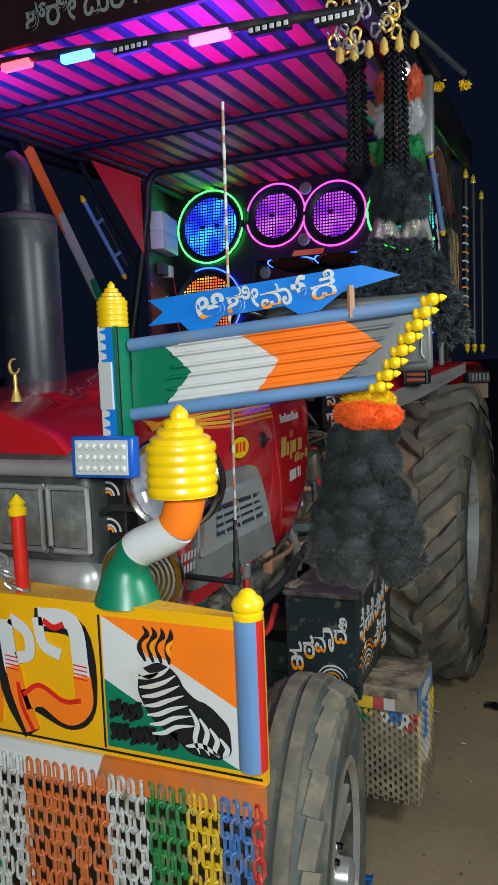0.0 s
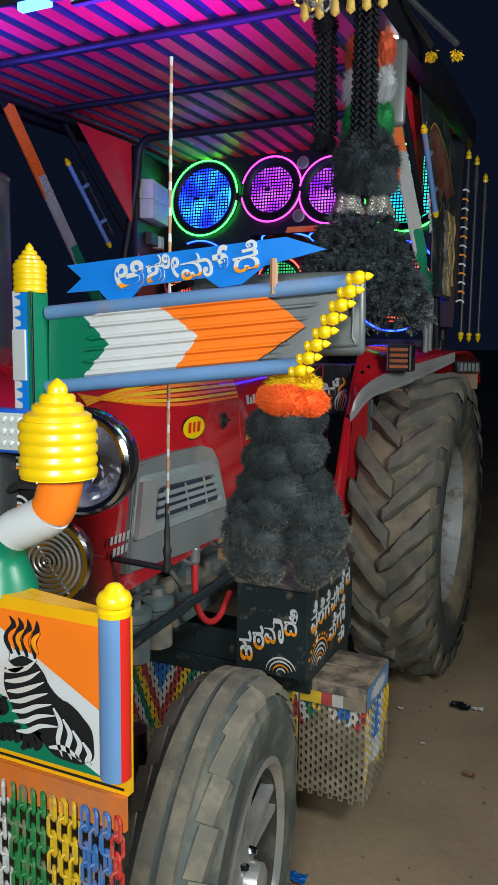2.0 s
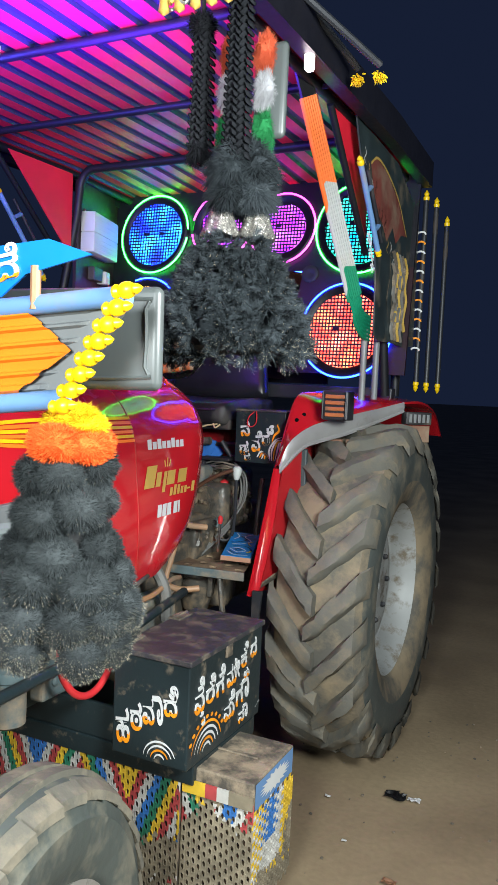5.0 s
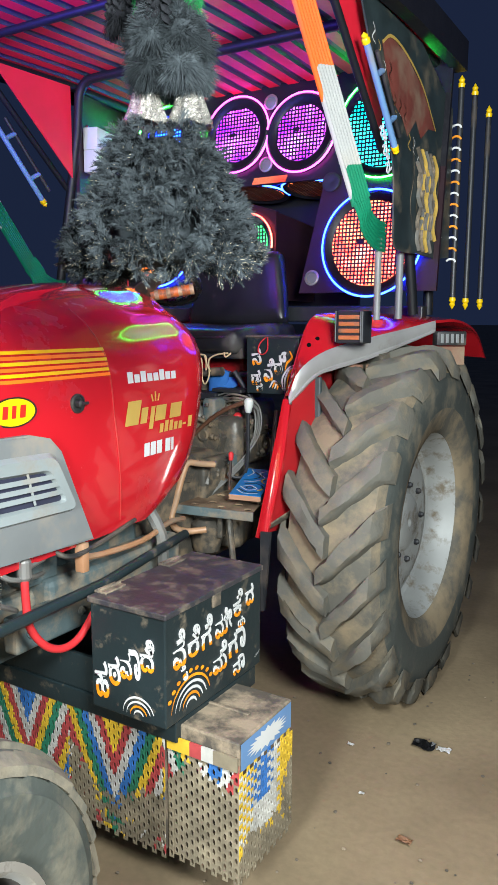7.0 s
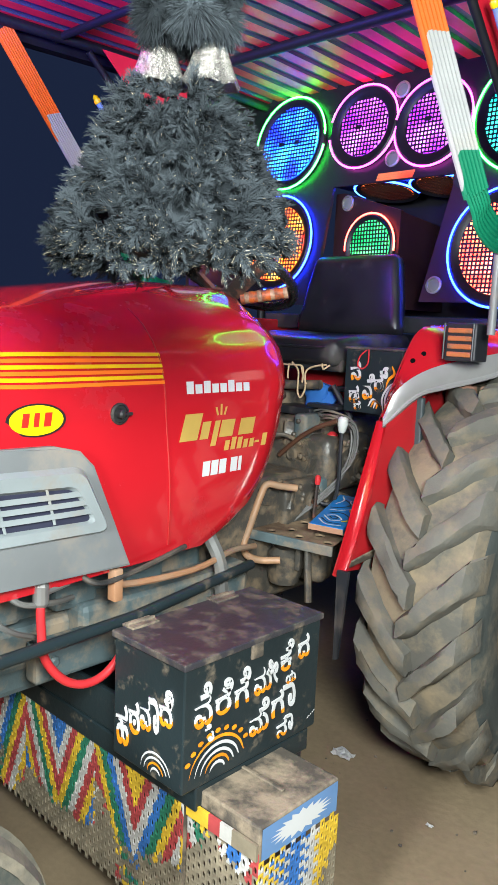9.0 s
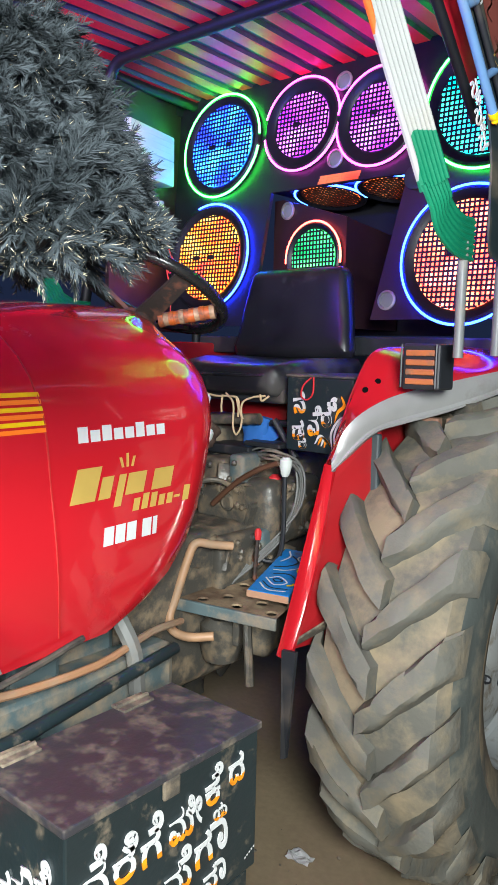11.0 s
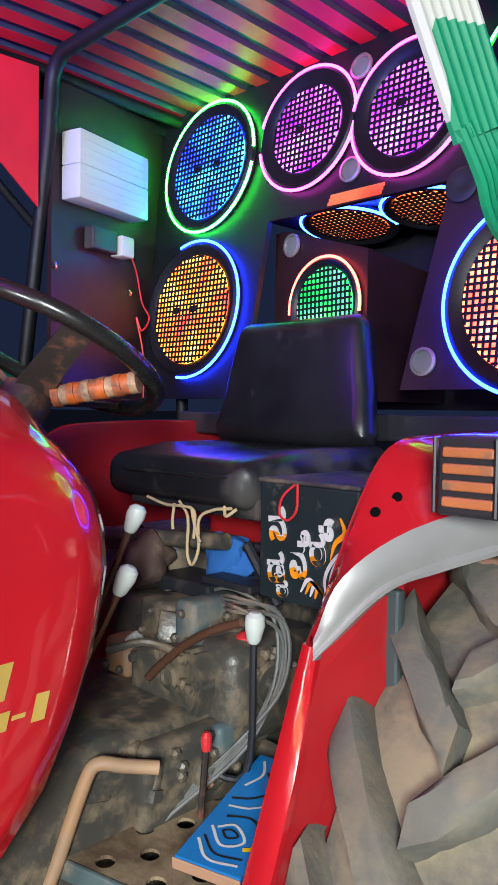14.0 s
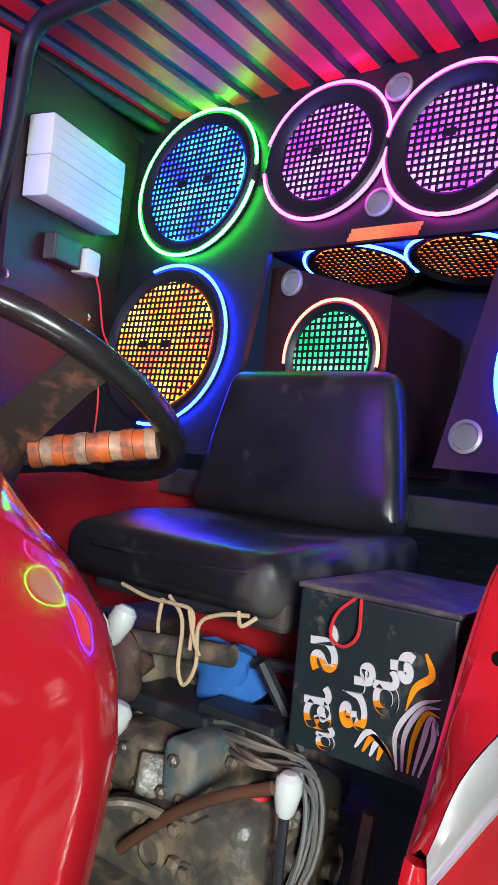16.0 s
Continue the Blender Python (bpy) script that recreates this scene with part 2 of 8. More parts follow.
hollow_dark = paint("hollow_dark", (0.030, 0.027, 0.022), 0.6, dirt=(0.10, 0.08, 0.055), dirt_amount=0.4, dirt_scale=14)
dark_rust = paint("dark_rust", (0.045, 0.034, 0.030), 0.45, metal=0.3, dirt=(0.20, 0.07, 0.04), dirt_amount=0.35, dirt_scale=14, bump=0.3)
rim_paint = paint("rim_paint", (0.30, 0.31, 0.30), 0.55, metal=0.1, dirt=(0.17, 0.14, 0.10), dirt_amount=0.4, dirt_scale=14)
bracket_brown = paint("bracket_brown", (0.19, 0.095, 0.06), 0.7, dirt=(0.24, 0.18, 0.12), dirt_amount=0.45, bump=0.3)
steel_bare = paint("steel_bare", (0.42, 0.41, 0.39), 0.38, metal=0.7, dirt=(0.22, 0.19, 0.15), dirt_amount=0.3)
amber_lens = paint("amber_lens", (0.46, 0.15, 0.055), 0.3, vary=0.2, dirt=(0.16, 0.11, 0.07), dirt_amount=0.35, dirt_scale=25)
glass_lens = paint("glass_lens", (0.26, 0.28, 0.26), 0.08, metal=0.4, vary=0.3, scale=40, bump=0.8, bump_scale=60)
mirror_back = paint("mirror_back", (0.060, 0.068, 0.066), 0.38, vary=0.10, dirt=(0.17, 0.16, 0.14), dirt_amount=0.2)
peach_fabric = paint("peach_fabric", (0.42, 0.23, 0.14), 0.7, dirt=(0.25, 0.18, 0.12), dirt_amount=0.3)
paper_white = paint("paper_white", (0.75, 0.75, 0.74), 0.8)


# ---- building helpers ----
def thing(name, base, label, category, group=""):
    ob = new(name)
    ob.location = base
    ob.empty_display_size = 0.1
    return tagged(ob, label, category, group)


def flat_shade(me, smooth):
    for p in me.polygons:
        p.use_smooth = smooth


def part(name, bm, material, parent, label="", smooth=False, kind=""):
    """Links a bmesh given in world coordinates as one mesh object under its parent."""
    me = bpy.data.meshes.new(name)
    bmesh.ops.recalc_face_normals(bm, faces=bm.faces)
    bm.to_mesh(me)
    bm.free()
    if smooth:
        flat_shade(me, True)
        me.set_sharp_from_angle(angle=radians(38))
    for mat in (material if isinstance(material, (list, tuple)) else [material]):
        me.materials.append(mat)
    ob = new(name, me)
    if parent is not None:
        ob.parent = parent
        top, off = parent, Vector()
        while top is not None:
            off += top.location
            top = top.parent
        me.transform(Matrix.Translation(-off))
    return tagged(ob, label, kind=kind)


def node(name, parent, label=""):
    """A part made of several pieces."""
    ob = new(name)
    ob.parent = parent
    ob.empty_display_size = 0.05
    return tagged(ob, label)


def whole(name, bm, material, label, category, smooth=False, group="", kind=""):
    """A thing of one mesh, its origin at its foot."""
    ob = part(name, bm, material, None, label, smooth)
    cs = [Vector(v.co) for v in ob.data.vertices]
    base = Vector((sum(c.x for c in cs) / len(cs), sum(c.y for c in cs) / len(cs), min(c.z for c in cs)))
    ob.data.transform(Matrix.Translation(-base))
    ob.location = base
    return tagged(ob, label, category, group, kind)


def add_box(bm, lo, hi, bevel=0.0, m=None, mat=0, segs=2):
    r = bmesh.ops.create_cube(bm, size=1)
    vs = r["verts"]
    c = [(a + b) / 2 for a, b in zip(lo, hi)]
    d = [b - a for a, b in zip(lo, hi)]
    for v in vs:
        v.co = Vector((c[0] + v.co.x * d[0], c[1] + v.co.y * d[1], c[2] + v.co.z * d[2]))
    fs = list({f for v in vs for f in v.link_faces})
    if bevel:
        es = list({e for v in vs for e in v.link_edges})
        out = bmesh.ops.bevel(bm, geom=es, offset=bevel, segments=segs, profile=0.5, affect="EDGES")
        vs = list({v for f in out["faces"] for v in f.verts} | {v for v in vs if v.is_valid})
        fs = list({f for v in vs for f in v.link_faces})
    if m is not None:
        for v in vs:
            v.co = m @ v.co
    for f in fs:
        f.material_index = mat
    return vs


def add_prism(bm, pts, axis, lo, hi, mat=0):
    """A polygon of the two other axes' coordinates, drawn out along axis from lo to hi."""
    def put(p, h):
        return Vector((h, p[0], p[1])) if axis == "x" else Vector((p[0], h, p[1])) if axis == "y" else Vector((p[0], p[1], h))
    a = [bm.verts.new(put(p, lo)) for p in pts]
    b = [bm.verts.new(put(p, hi)) for p in pts]
    n = len(pts)
    fs = [bm.faces.new(a[::-1]), bm.faces.new(b)]
    for i in range(n):
        fs.append(bm.faces.new((a[i], a[(i + 1) % n], b[(i + 1) % n], b[i])))
    for f in fs:
        f.material_index = mat
    return a + b


def smooth_path(pts, n=6):
    """A Catmull-Rom line through pts."""
    P = [Vector(p) for p in pts]
    P = [P[0] * 2 - P[1]] + P + [P[-1] * 2 - P[-2]]
    out = []
    for i in range(1, len(P) - 2):
        a, b, c, d = P[i - 1:i + 3]
        for k in range(n):
            t = k / n
            out.append(0.5 * ((2 * b) + (c - a) * t + (2 * a - 5 * b + 4 * c - d) * t * t + (3 * b - a - 3 * c + d) * t ** 3))
    return out + [P[-2]]


def add_tube(bm, pts, r, seg=10, mat=0, cap=True, closed=False):
    """A round tube along pts; r is one radius or one for each point."""
    P = [Vector(p) for p in pts]
    n = len(P)
    rs = r if isinstance(r, (list, tuple)) else [r] * n
    rings, up = [], None
    for i in range(n):
        d = (P[(i + 1) % n] - P[i - 1]) if closed else (P[min(i + 1, n - 1)] - P[max(i - 1, 0)])
        d.normalize()
        if up is None:
            up = Vector((0, 0, 1)) if abs(d.z) < 0.9 else Vector((1, 0, 0))
        side = d.cross(up).normalized()
        up = side.cross(d).normalized()
        rings.append([bm.verts.new(P[i] + rs[i] * (math.cos(2 * math.pi * k / seg) * side + math.sin(2 * math.pi * k / seg) * up)) for k in range(seg)])
    fs = []
    for i in range(n if closed else n - 1):
        A, B = rings[i], rings[(i + 1) % n]
        for k in range(seg):
            fs.append(bm.faces.new((A[k], A[(k + 1) % seg], B[(k + 1) % seg], B[k])))
    if cap and not closed:
        fs += [bm.faces.new(rings[0][::-1]), bm.faces.new(rings[-1])]
    for f in fs:
        f.material_index = mat
    return rings


def add_lathe(bm, prof, m, seg=32, mat=0, close=False):
    """A profile of (radius, height) turned round the z axis of m."""
    rings = []
    for r, h in prof:
        rings.append([bm.verts.new(m @ Vector((max(r, 1e-4) * math.cos(2 * math.pi * k / seg), max(r, 1e-4) * math.sin(2 * math.pi * k / seg), h))) for k in range(seg)])
    fs = []
    for i in range(len(prof) - (0 if close else 1)):
        A, B = rings[i], rings[(i + 1) % len(prof)]
        for k in range(seg):
            fs.append(bm.faces.new((A[k], A[(k + 1) % seg], B[(k + 1) % seg], B[k])))
    if not close:
        fs += [bm.faces.new(rings[0][::-1]), bm.faces.new(rings[-1])]
    for f in fs:
        f.material_index = mat


def add_loft(bm, rows, mat=0, cap=True, closed=True):
    """Skins rows of points of equal number."""
    R = [[bm.verts.new(Vector(p)) for p in row] for row in rows]
    fs = []
    n = len(rows[0])
    for A, B in zip(R, R[1:]):
        for k in range(n if closed else n - 1):
            fs.append(bm.faces.new((A[k], A[(k + 1) % n], B[(k + 1) % n], B[k])))
    if cap and closed:
        fs += [bm.faces.new(R[0][::-1]), bm.faces.new(R[-1])]
    for f in fs:
        f.material_index = mat


def frame_at(origin, right, up):
    """The matrix that carries x to right, y to up and z to their normal, at origin."""
    r = Vector(right).normalized()
    n = r.cross(Vector(up)).normalized()
    u = n.cross(r)
    return Matrix(((r.x, u.x, n.x, origin[0]), (r.y, u.y, n.y, origin[1]), (r.z, u.z, n.z, origin[2]), (0, 0, 0, 1)))


def add_stroke(bm, pts, w, m, depth=0.0015, mat=0, n=6, taper=False):
    """A painted brush stroke on the plane of m: a thin raised ribbon along pts."""
    P = smooth_path([(p[0], p[1], 0) for p in pts], n) if len(pts) > 2 else [Vector((p[0], p[1], 0)) for p in pts]
    a, b = [], []
    k = len(P)
    for i, p in enumerate(P):
        d = (P[min(i + 1, k - 1)] - P[max(i - 1, 0)]).normalized()
        s = Vector((-d.y, d.x, 0)) * w / 2 * ((math.sin(math.pi * (0.12 + 0.88 * i / k)) if taper else 1))
        a.append(bm.verts.new(m @ (p + s + Vector((0, 0, depth)))))
        b.append(bm.verts.new(m @ (p - s + Vector((0, 0, depth)))))
    for i in range(k - 1):
        bm.faces.new((a[i], b[i], b[i + 1], a[i + 1])).material_index = mat


def add_shape(bm, pts, m, depth=0.0015, mat=0):
    f = bm.faces.new([bm.verts.new(m @ Vector((p[0], p[1], depth))) for p in pts])
    f.material_index = mat
    return f


def lettering(name, text, m, height, width, material, parent, label="", fill=None, bold=0.012):
    """Words in the built-in font, scaled to width and height on the plane of m; fill: a second colour for their feet."""
    cu = bpy.data.curves.new(name, "FONT")
    cu.body, cu.offset, cu.extrude, cu.resolution_u = text, bold, 0.004, 3
    tmp = new("tmp", cu)
    bpy.context.view_layer.update()
    me = bpy.data.meshes.new_from_object(tmp.evaluated_get(bpy.context.evaluated_depsgraph_get()))
    bpy.data.objects.remove(tmp)
    xs, ys = [v.co.x for v in me.vertices], [v.co.y for v in me.vertices]
    x0, y0, sx, sy = min(xs), min(ys), width / (max(xs) - min(xs)), height / (max(ys) - min(ys))
    me.materials.clear()
    me.materials.append(material)
    if fill:
        me.materials.append(fill)
        for p in me.polygons:
            cx, cy = p.center.x - x0, (p.center.y - y0) * sy / height
            p.material_index = 1 if cy < 0.24 + 0.09 * math.sin(cx * 9) else 0
    off = Vector()
    top = parent
    while top is not None:
        off += top.location
        top = top.parent
    for v in me.vertices:
        v.co = m @ Vector(((v.co.x - x0) * sx, (v.co.y - y0) * sy, 0.001 + v.co.z * 0.3)) - off
    ob = new(name, me)
    ob.parent = parent
    return tagged(ob, label)


def add_tuft(bm, c, r, n, rng, mat=0, tip=None, tip_share=0.0, length=0.45, width=0.12, down=0.0):
    """A fluffy ball: many thin blades that stand out from a centre."""
    c = Vector(c)
    for _ in range(n):
        d = Vector((rng.gauss(0, 1), rng.gauss(0, 1), rng.gauss(0, 1) - down))
        if d.length < 1e-3:
            continue
        d.normalize()
        s = d.cross(Vector((rng.gauss(0, 1), rng.gauss(0, 1), rng.gauss(0, 1)))).normalized() * r * width
        bend = Vector((rng.gauss(0, 1), rng.gauss(0, 1), rng.gauss(0, 1) - 0.6 * down)) * r * 0.14
        k = rng.uniform(0.86, 1.10)
        a, b2, t = c + d * r * (1 - length) * k, c + d * r * (1 - length * 0.45) * k + bend * 0.4, c + d * r * k + bend
        v = [bm.verts.new(p) for p in (a - s * 0.3, a + s * 0.3, b2 + s, b2 - s, t)]
        f1 = bm.faces.new((v[0], v[1], v[2], v[3]))
        f2 = bm.faces.new((v[3], v[2], v[4]))
        f1.material_index = mat
        f2.material_index = tip if tip is not None and rng.random() < tip_share else mat


def add_pompom(bm, c, r, n, rng, tip=None, tip_share=0.0, length=0.40, width=0.016, squash=1.0, droop=0.0, rough=0.08, below=-0.2):
    """A trimmed ball of yarn: an uneven core under a coat of fine fibres; some of those that point below carry a pale tip."""
    c = Vector(c)
    shift = Vector((rng.uniform(-9, 9), rng.uniform(-9, 9), rng.uniform(-9, 9)))

    def reach(d):
        return r * (1 + rough * noise.noise(d * 2.2 + shift) + 0.5 * rough * noise.noise(d * 6 + shift))
    q = bmesh.ops.create_icosphere(bm, subdivisions=2, radius=1)
    for v in q["verts"]:
        d = v.co.normalized()
        v.co = c + Vector((d.x, d.y, d.z * squash)) * reach(d) * (1 - length * 0.62)
    for k in range(n):
        z = 1 - 2 * (k + 0.5) / n
        a = k * 2.39996 + rng.uniform(-0.15, 0.15)
        h = math.sqrt(max(0, 1 - z * z))
        d = Vector((h * math.cos(a), h * math.sin(a), z))
        lean = Vector((rng.gauss(0, 1), rng.gauss(0, 1), rng.gauss(0, 1)))
        s = d.cross(lean).normalized() * r * width
        d2 = Vector((d.x, d.y, d.z * squash))
        w = reach(d)
        e = (lean * 0.07 - Vector((0, 0, droop * h))) * r * length * 2
        p0, p1 = c + d2 * w * (1 - length), c + d2 * w * rng.uniform(0.90, 1.06) + e
        pm = p0.lerp(p1, 0.80) + Vector((0, 0, 0.10 * droop * r))
        v = [bm.verts.new(p) for p in (p0 - s, p0 + s, pm + s * 0.8, pm - s * 0.8, p1 + s * 0.35, p1 - s * 0.35)]
        bm.faces.new(v[:4])
        f = bm.faces.new((v[3], v[2], v[4], v[5]))
        if tip is not None and z < below and rng.random() < tip_share:
            f.material_index = tip


def add_plume(bm, c, out, r, n, rng, tip_share=0.0):
    """A clump of down: a few small feathers that leave one root, each of them a bent quill with fine barbs on both sides."""
    c, out = Vector(c), Vector(out).normalized()
    for q in range(7):
        axis = (out + Vector((rng.gauss(0, 1), rng.gauss(0, 1), rng.gauss(0, 1))) * 0.58).normalized()
        side = axis.cross(Vector((rng.gauss(0, 1), rng.gauss(0, 1), rng.gauss(0, 1)))).normalized()
        sag = side.cross(axis) * rng.uniform(-0.3, 0.3) - Vector((0, 0, 0.10))
        size = r * rng.uniform(0.75, 1.15)
        for _ in range(n // 7):
            f = rng.uniform(0.0, 1.0)
            root = c + axis * size * f * 0.8 + sag * size * f * f * 0.5
            g = Vector((rng.gauss(0, 1), rng.gauss(0, 1), rng.gauss(0, 1)))
            d = (axis + sag * f + side * rng.choice((-1, 1)) * rng.uniform(0.35, 0.95) + g * 0.18).normalized()
            ln = size * rng.uniform(0.28, 0.46) * (1.15 - 0.55 * f)
            s = d.cross(g).normalized() * 0.00042
            mid, end = root + d * ln * 0.7, root + d * ln + (axis * 0.12 + g * 0.07) * ln
            v = [bm.verts.new(p) for p in (root - s, root + s, mid + s, mid - s, end)]
            bm.faces.new((v[0], v[1], v[2], v[3]))
            t = bm.faces.new((v[3], v[2], v[4]))
            if rng.random() < tip_share:
                t.material_index = 1


SIGNS = "ಾಿೀೆೈ್"


def brush_word(parent, m, glyphs, label="", bold=0.020):
    """Hand-painted letters: glyphs and vowel signs of the built-in font, each with orange feet."""
    word = node("lettering", parent, label)
    for ch, u, v, w, h in glyphs:
        lettering("letter", ch, m @ Matrix.Translation((u, v, 0)) @ pose(0, 0, 0, 0, 0, 5), h, w, white_paint, word, fill=None if ch in SIGNS else flame_paint, bold=bold)
    return word


# ---- ground ----
def build_ground():
    m, nt, b = nodes_of("packed_earth")
    N, L = nt.nodes, nt.links
    co = N.new("ShaderNodeTexCoord")
    big = N.new("ShaderNodeTexNoise")
    big.inputs["Scale"].default_value, big.inputs["Detail"].default_value = 1.3, 8
    fine = N.new("ShaderNodeTexNoise")
    fine.inputs["Scale"].default_value, fine.inputs["Detail"].default_value = 40, 6
    L.new(co.outputs["Object"], big.inputs["Vector"])
    L.new(co.outputs["Object"], fine.inputs["Vector"])
    r = N.new("ShaderNodeValToRGB")
    r.color_ramp.elements[0].position, r.color_ramp.elements[0].color = 0.3, (0.205, 0.148, 0.086, 1)
    r.color_ramp.elements[1].position, r.color_ramp.elements[1].color = 0.72, (0.385, 0.290, 0.172, 1)
    L.new(big.outputs[0], r.inputs[0])
    mul = N.new("ShaderNodeMix")
    mul.data_type, mul.blend_type = "RGBA", "MULTIPLY"
    mul.inputs[0].default_value = 0.32
    L.new(r.outputs[0], mul.inputs[6])
    L.new(fine.outputs[0], mul.inputs[7])
    L.new(mul.outputs[2], b.inputs["Base Color"])
    b.inputs["Roughness"].default_value = 0.85
    bp = N.new("ShaderNodeBump")
    bp.inputs["Strength"].default_value, bp.inputs["Distance"].default_value = 0.35, 0.005
    L.new(fine.outputs[0], bp.inputs["Height"])
    L.new(bp.outputs[0], b.inputs["Normal"])
    bm = bmesh.new()
    ticks = [-3000, -400, -60, -12, -6] + [-4 + 0.1 * i for i in range(81)] + [6, 12, 60, 400, 3000]
    grid = []
    for y in ticks:
        row = []
        for x in ticks:
            near = abs(x) < 4 and abs(y) < 4
            z = 0.006 * noise.noise(Vector((x * 1.5, y * 1.5, 0))) - 0.054 if near else -0.054
            row.append(bm.verts.new((x, y, z)))
        grid.append(row)
    for i in range(len(ticks) - 1):
        for j in range(len(ticks) - 1):
            bm.faces.new((grid[i][j], grid[i][j + 1], grid[i + 1][j + 1], grid[i + 1][j]))
    ob = part("ground", bm, m, None, "bare trodden brown earth of a dark yard", smooth=True)
    tagged(ob, category="ground", kind="structure")


build_ground()

# ---- tractor ----
tractor = thing("tractor", (0, 0, 0), "red farm tractor with grey side louvres and dusty tyres", "tractor")


def side_x(y):
    """Half the bonnet's width at y."""
    return 0.350 + 0.095 * max(0.0, min(-y - 0.9, 0.7)) + 0.058 * max(0.0, min(-y - 1.6, 0.8))


def roof_z(y):
    """The bonnet's crown at y."""
    return 1.570 + 0.10 * max(-1.0, min(0.0, y + 1.1)) - (0.06 * (-y - 2.1) if y < -2.1 else 0)


def bonnet_x(y, z):
    w, t, s0 = side_x(y), roof_z(y), 1.22
    if z <= s0:
        return w + 0.012 * math.sin(math.pi * (z - 0.87) / 0.35)
    s = min(1.0, (z - s0) / (t - s0)) ** (1 / 0.72)
    return w * max(0.0, 1 - s * s) ** 0.5 ** 1.0 if s < 1 else 0.0


def rear_y(z):
    """Where the bonnet's rear edge lies at height z."""
    table = [(0.86, -1.15), (0.88, -1.08), (0.93, -0.985), (1.035, -0.893), (1.2, -0.828), (1.33, -0.802), (1.43, -0.805), (1.53, -0.84), (1.60, -0.87)]
    for (a, ya), (b, yb) in zip(table, table[1:]):
        if z <= b:
            return ya + (yb - ya) * max(0, (z - a) / (b - a))
    return table[-1][1]


def build_bonnet():
    bm = bmesh.new()
    heights = [0.87, 0.90, 0.95, 1.02, 1.10, 1.18, 1.25, 1.31, 1.37, 1.42, 1.46, 1.49, 1.515]
    us = [i / 26 for i in range(27)]
    rows = []
    for u in us + [1.03, 1.06, 1.08]:
        row = []
        for side in (1, -1):
            pts = []
            for z in heights:
                ye, yf = rear_y(z), -2.47 - 0.04 * math.sin(math.pi * min(1, max(0, (z - 0.87) / 0.7)))
                y = yf + (ye - yf) * min(u, 1.0)
                zz = z
                x = bonnet_x(y, min(z, roof_z(y) - 0.012))
                zz = min(z, roof_z(y) - 0.012)
                if u > 1:
                    k = (u - 1) / 0.08
                    y += 0.085 * math.sin(k * math.pi / 2)
                    x *= 1 - 0.22 * k * k
                    zz += (1.2 - zz) * 0.10 * k
                pts.append((side * x, y, zz))
            row += pts if side == 1 else [(0, pts[-1][1], roof_z(pts[-1][1]) + 0.018 * max(0.0, min(1.0, (pts[-1][1] + 1.9) / 0.6)) - (0.02 if u > 1.05 else 0))] + pts[::-1]
        # crown points between the sides
        n = len(heights)
        left, mid, right = row[:n], row[n], row[n + 1:]
        top = []
        for k in (0.66, 0.33):
            a = left[-1]
            top.append((a[0] * k, a[1], a[2] + (mid[2] - a[2]) * (1 - k * k)))
        top2 = [(-p[0], p[1], p[2]) for p in top[::-1]]
        rows.append(left + top + [mid] + top2 + right)
    add_loft(bm, rows, closed=True)
    bonnet = part("bonnet", bm, red_paint, tractor, "glossy red bonnet", smooth=True)
    # a shut line between the fixed rear cowl and the lifting front part
    bm = bmesh.new()
    pts = [(bonnet_x(-1.250 - 0.05 * (z - 0.9), z) + 0.0008, -1.250 - 0.05 * (z - 0.9), z) for z in [0.9 + 0.04 * i for i in range(16)]]
    add_tube(bm, pts, 0.0022, 6)
    part("seam", bm, seam_paint, bonnet)
    # striped decal
    bm = bmesh.new()
    for i in range(6):
        z = 1.317 + i * 0.0135
        ys = [-2.15 + 0.88 * k / 30 for k in range(31)]
        for a, b in zip(ys, ys[1:]):
            def zz(y):
                return z + 0.09 * max(0, (-1.62 - y)) ** 2 * (1 - i * 0.35) * 2
            q = [(bonnet_x(y, v) + 0.0022, y, v) for y, v in ((a, zz(a)), (b, zz(b)), (b, zz(b) + 0.0085), (a, zz(a) + 0.0085))]
            f = bm.faces.new([bm.verts.new(p) for p in q])
            f.material_index = i % 2
    part("decal_stripe", bm, [orange_paint, yellow_paint], bonnet, "orange and yellow decal stripes")
    # plain bars for the maker's lettering
    def bar(y0, y1, z0, z1, mat, name="decal_bar", slant=0.0):
        bm = bmesh.new()
        k = max(2, int((y1 - y0) / 0.02))
        for i in range(k):
            a, b = y0 + (y1 - y0) * i / k, y0 + (y1 - y0) * (i + 1) / k
            q = [(bonnet_x(y, z) + 0.002, y + slant * (z - z0), z) for y, z in ((a, z0), (b, z0), (b, z1), (a, z1))]
            bm.faces.new([bm.verts.new(p) for p in q])
        bmesh.ops.remove_doubles(bm, verts=bm.verts, dist=0.0005)
        part(name, bm, mat, bonnet)
    for k in range(8):
        bar(-1.192 + k * 0.0333, -1.192 + k * 0.0333 + 0.027, 1.288, 1.320 if k in (0, 2, 5) else 1.312, white_paint)
    for y, w, z0, z1 in ((-1.223, 0.068, 1.166, 1.236), (-1.146, 0.034, 1.166, 1.212), (-1.104, 0.022, 1.145, 1.212), (-1.068, 0.058, 1.166, 1.212), (-0.985, 0.066, 1.166, 1.212)):
        bar(y, y + w, z0, z1, gold_paint, slant=0.35)
    for k, z1 in enumerate((1.155, 1.162, 1.160, 1.152, 1.152, 1.144, 1.163)):
        bar(-1.048 + k * 0.0275, -1.048 + k * 0.0275 + 0.020, 1.128 if k != 5 else 1.138, z1, gold_paint, slant=0.3)
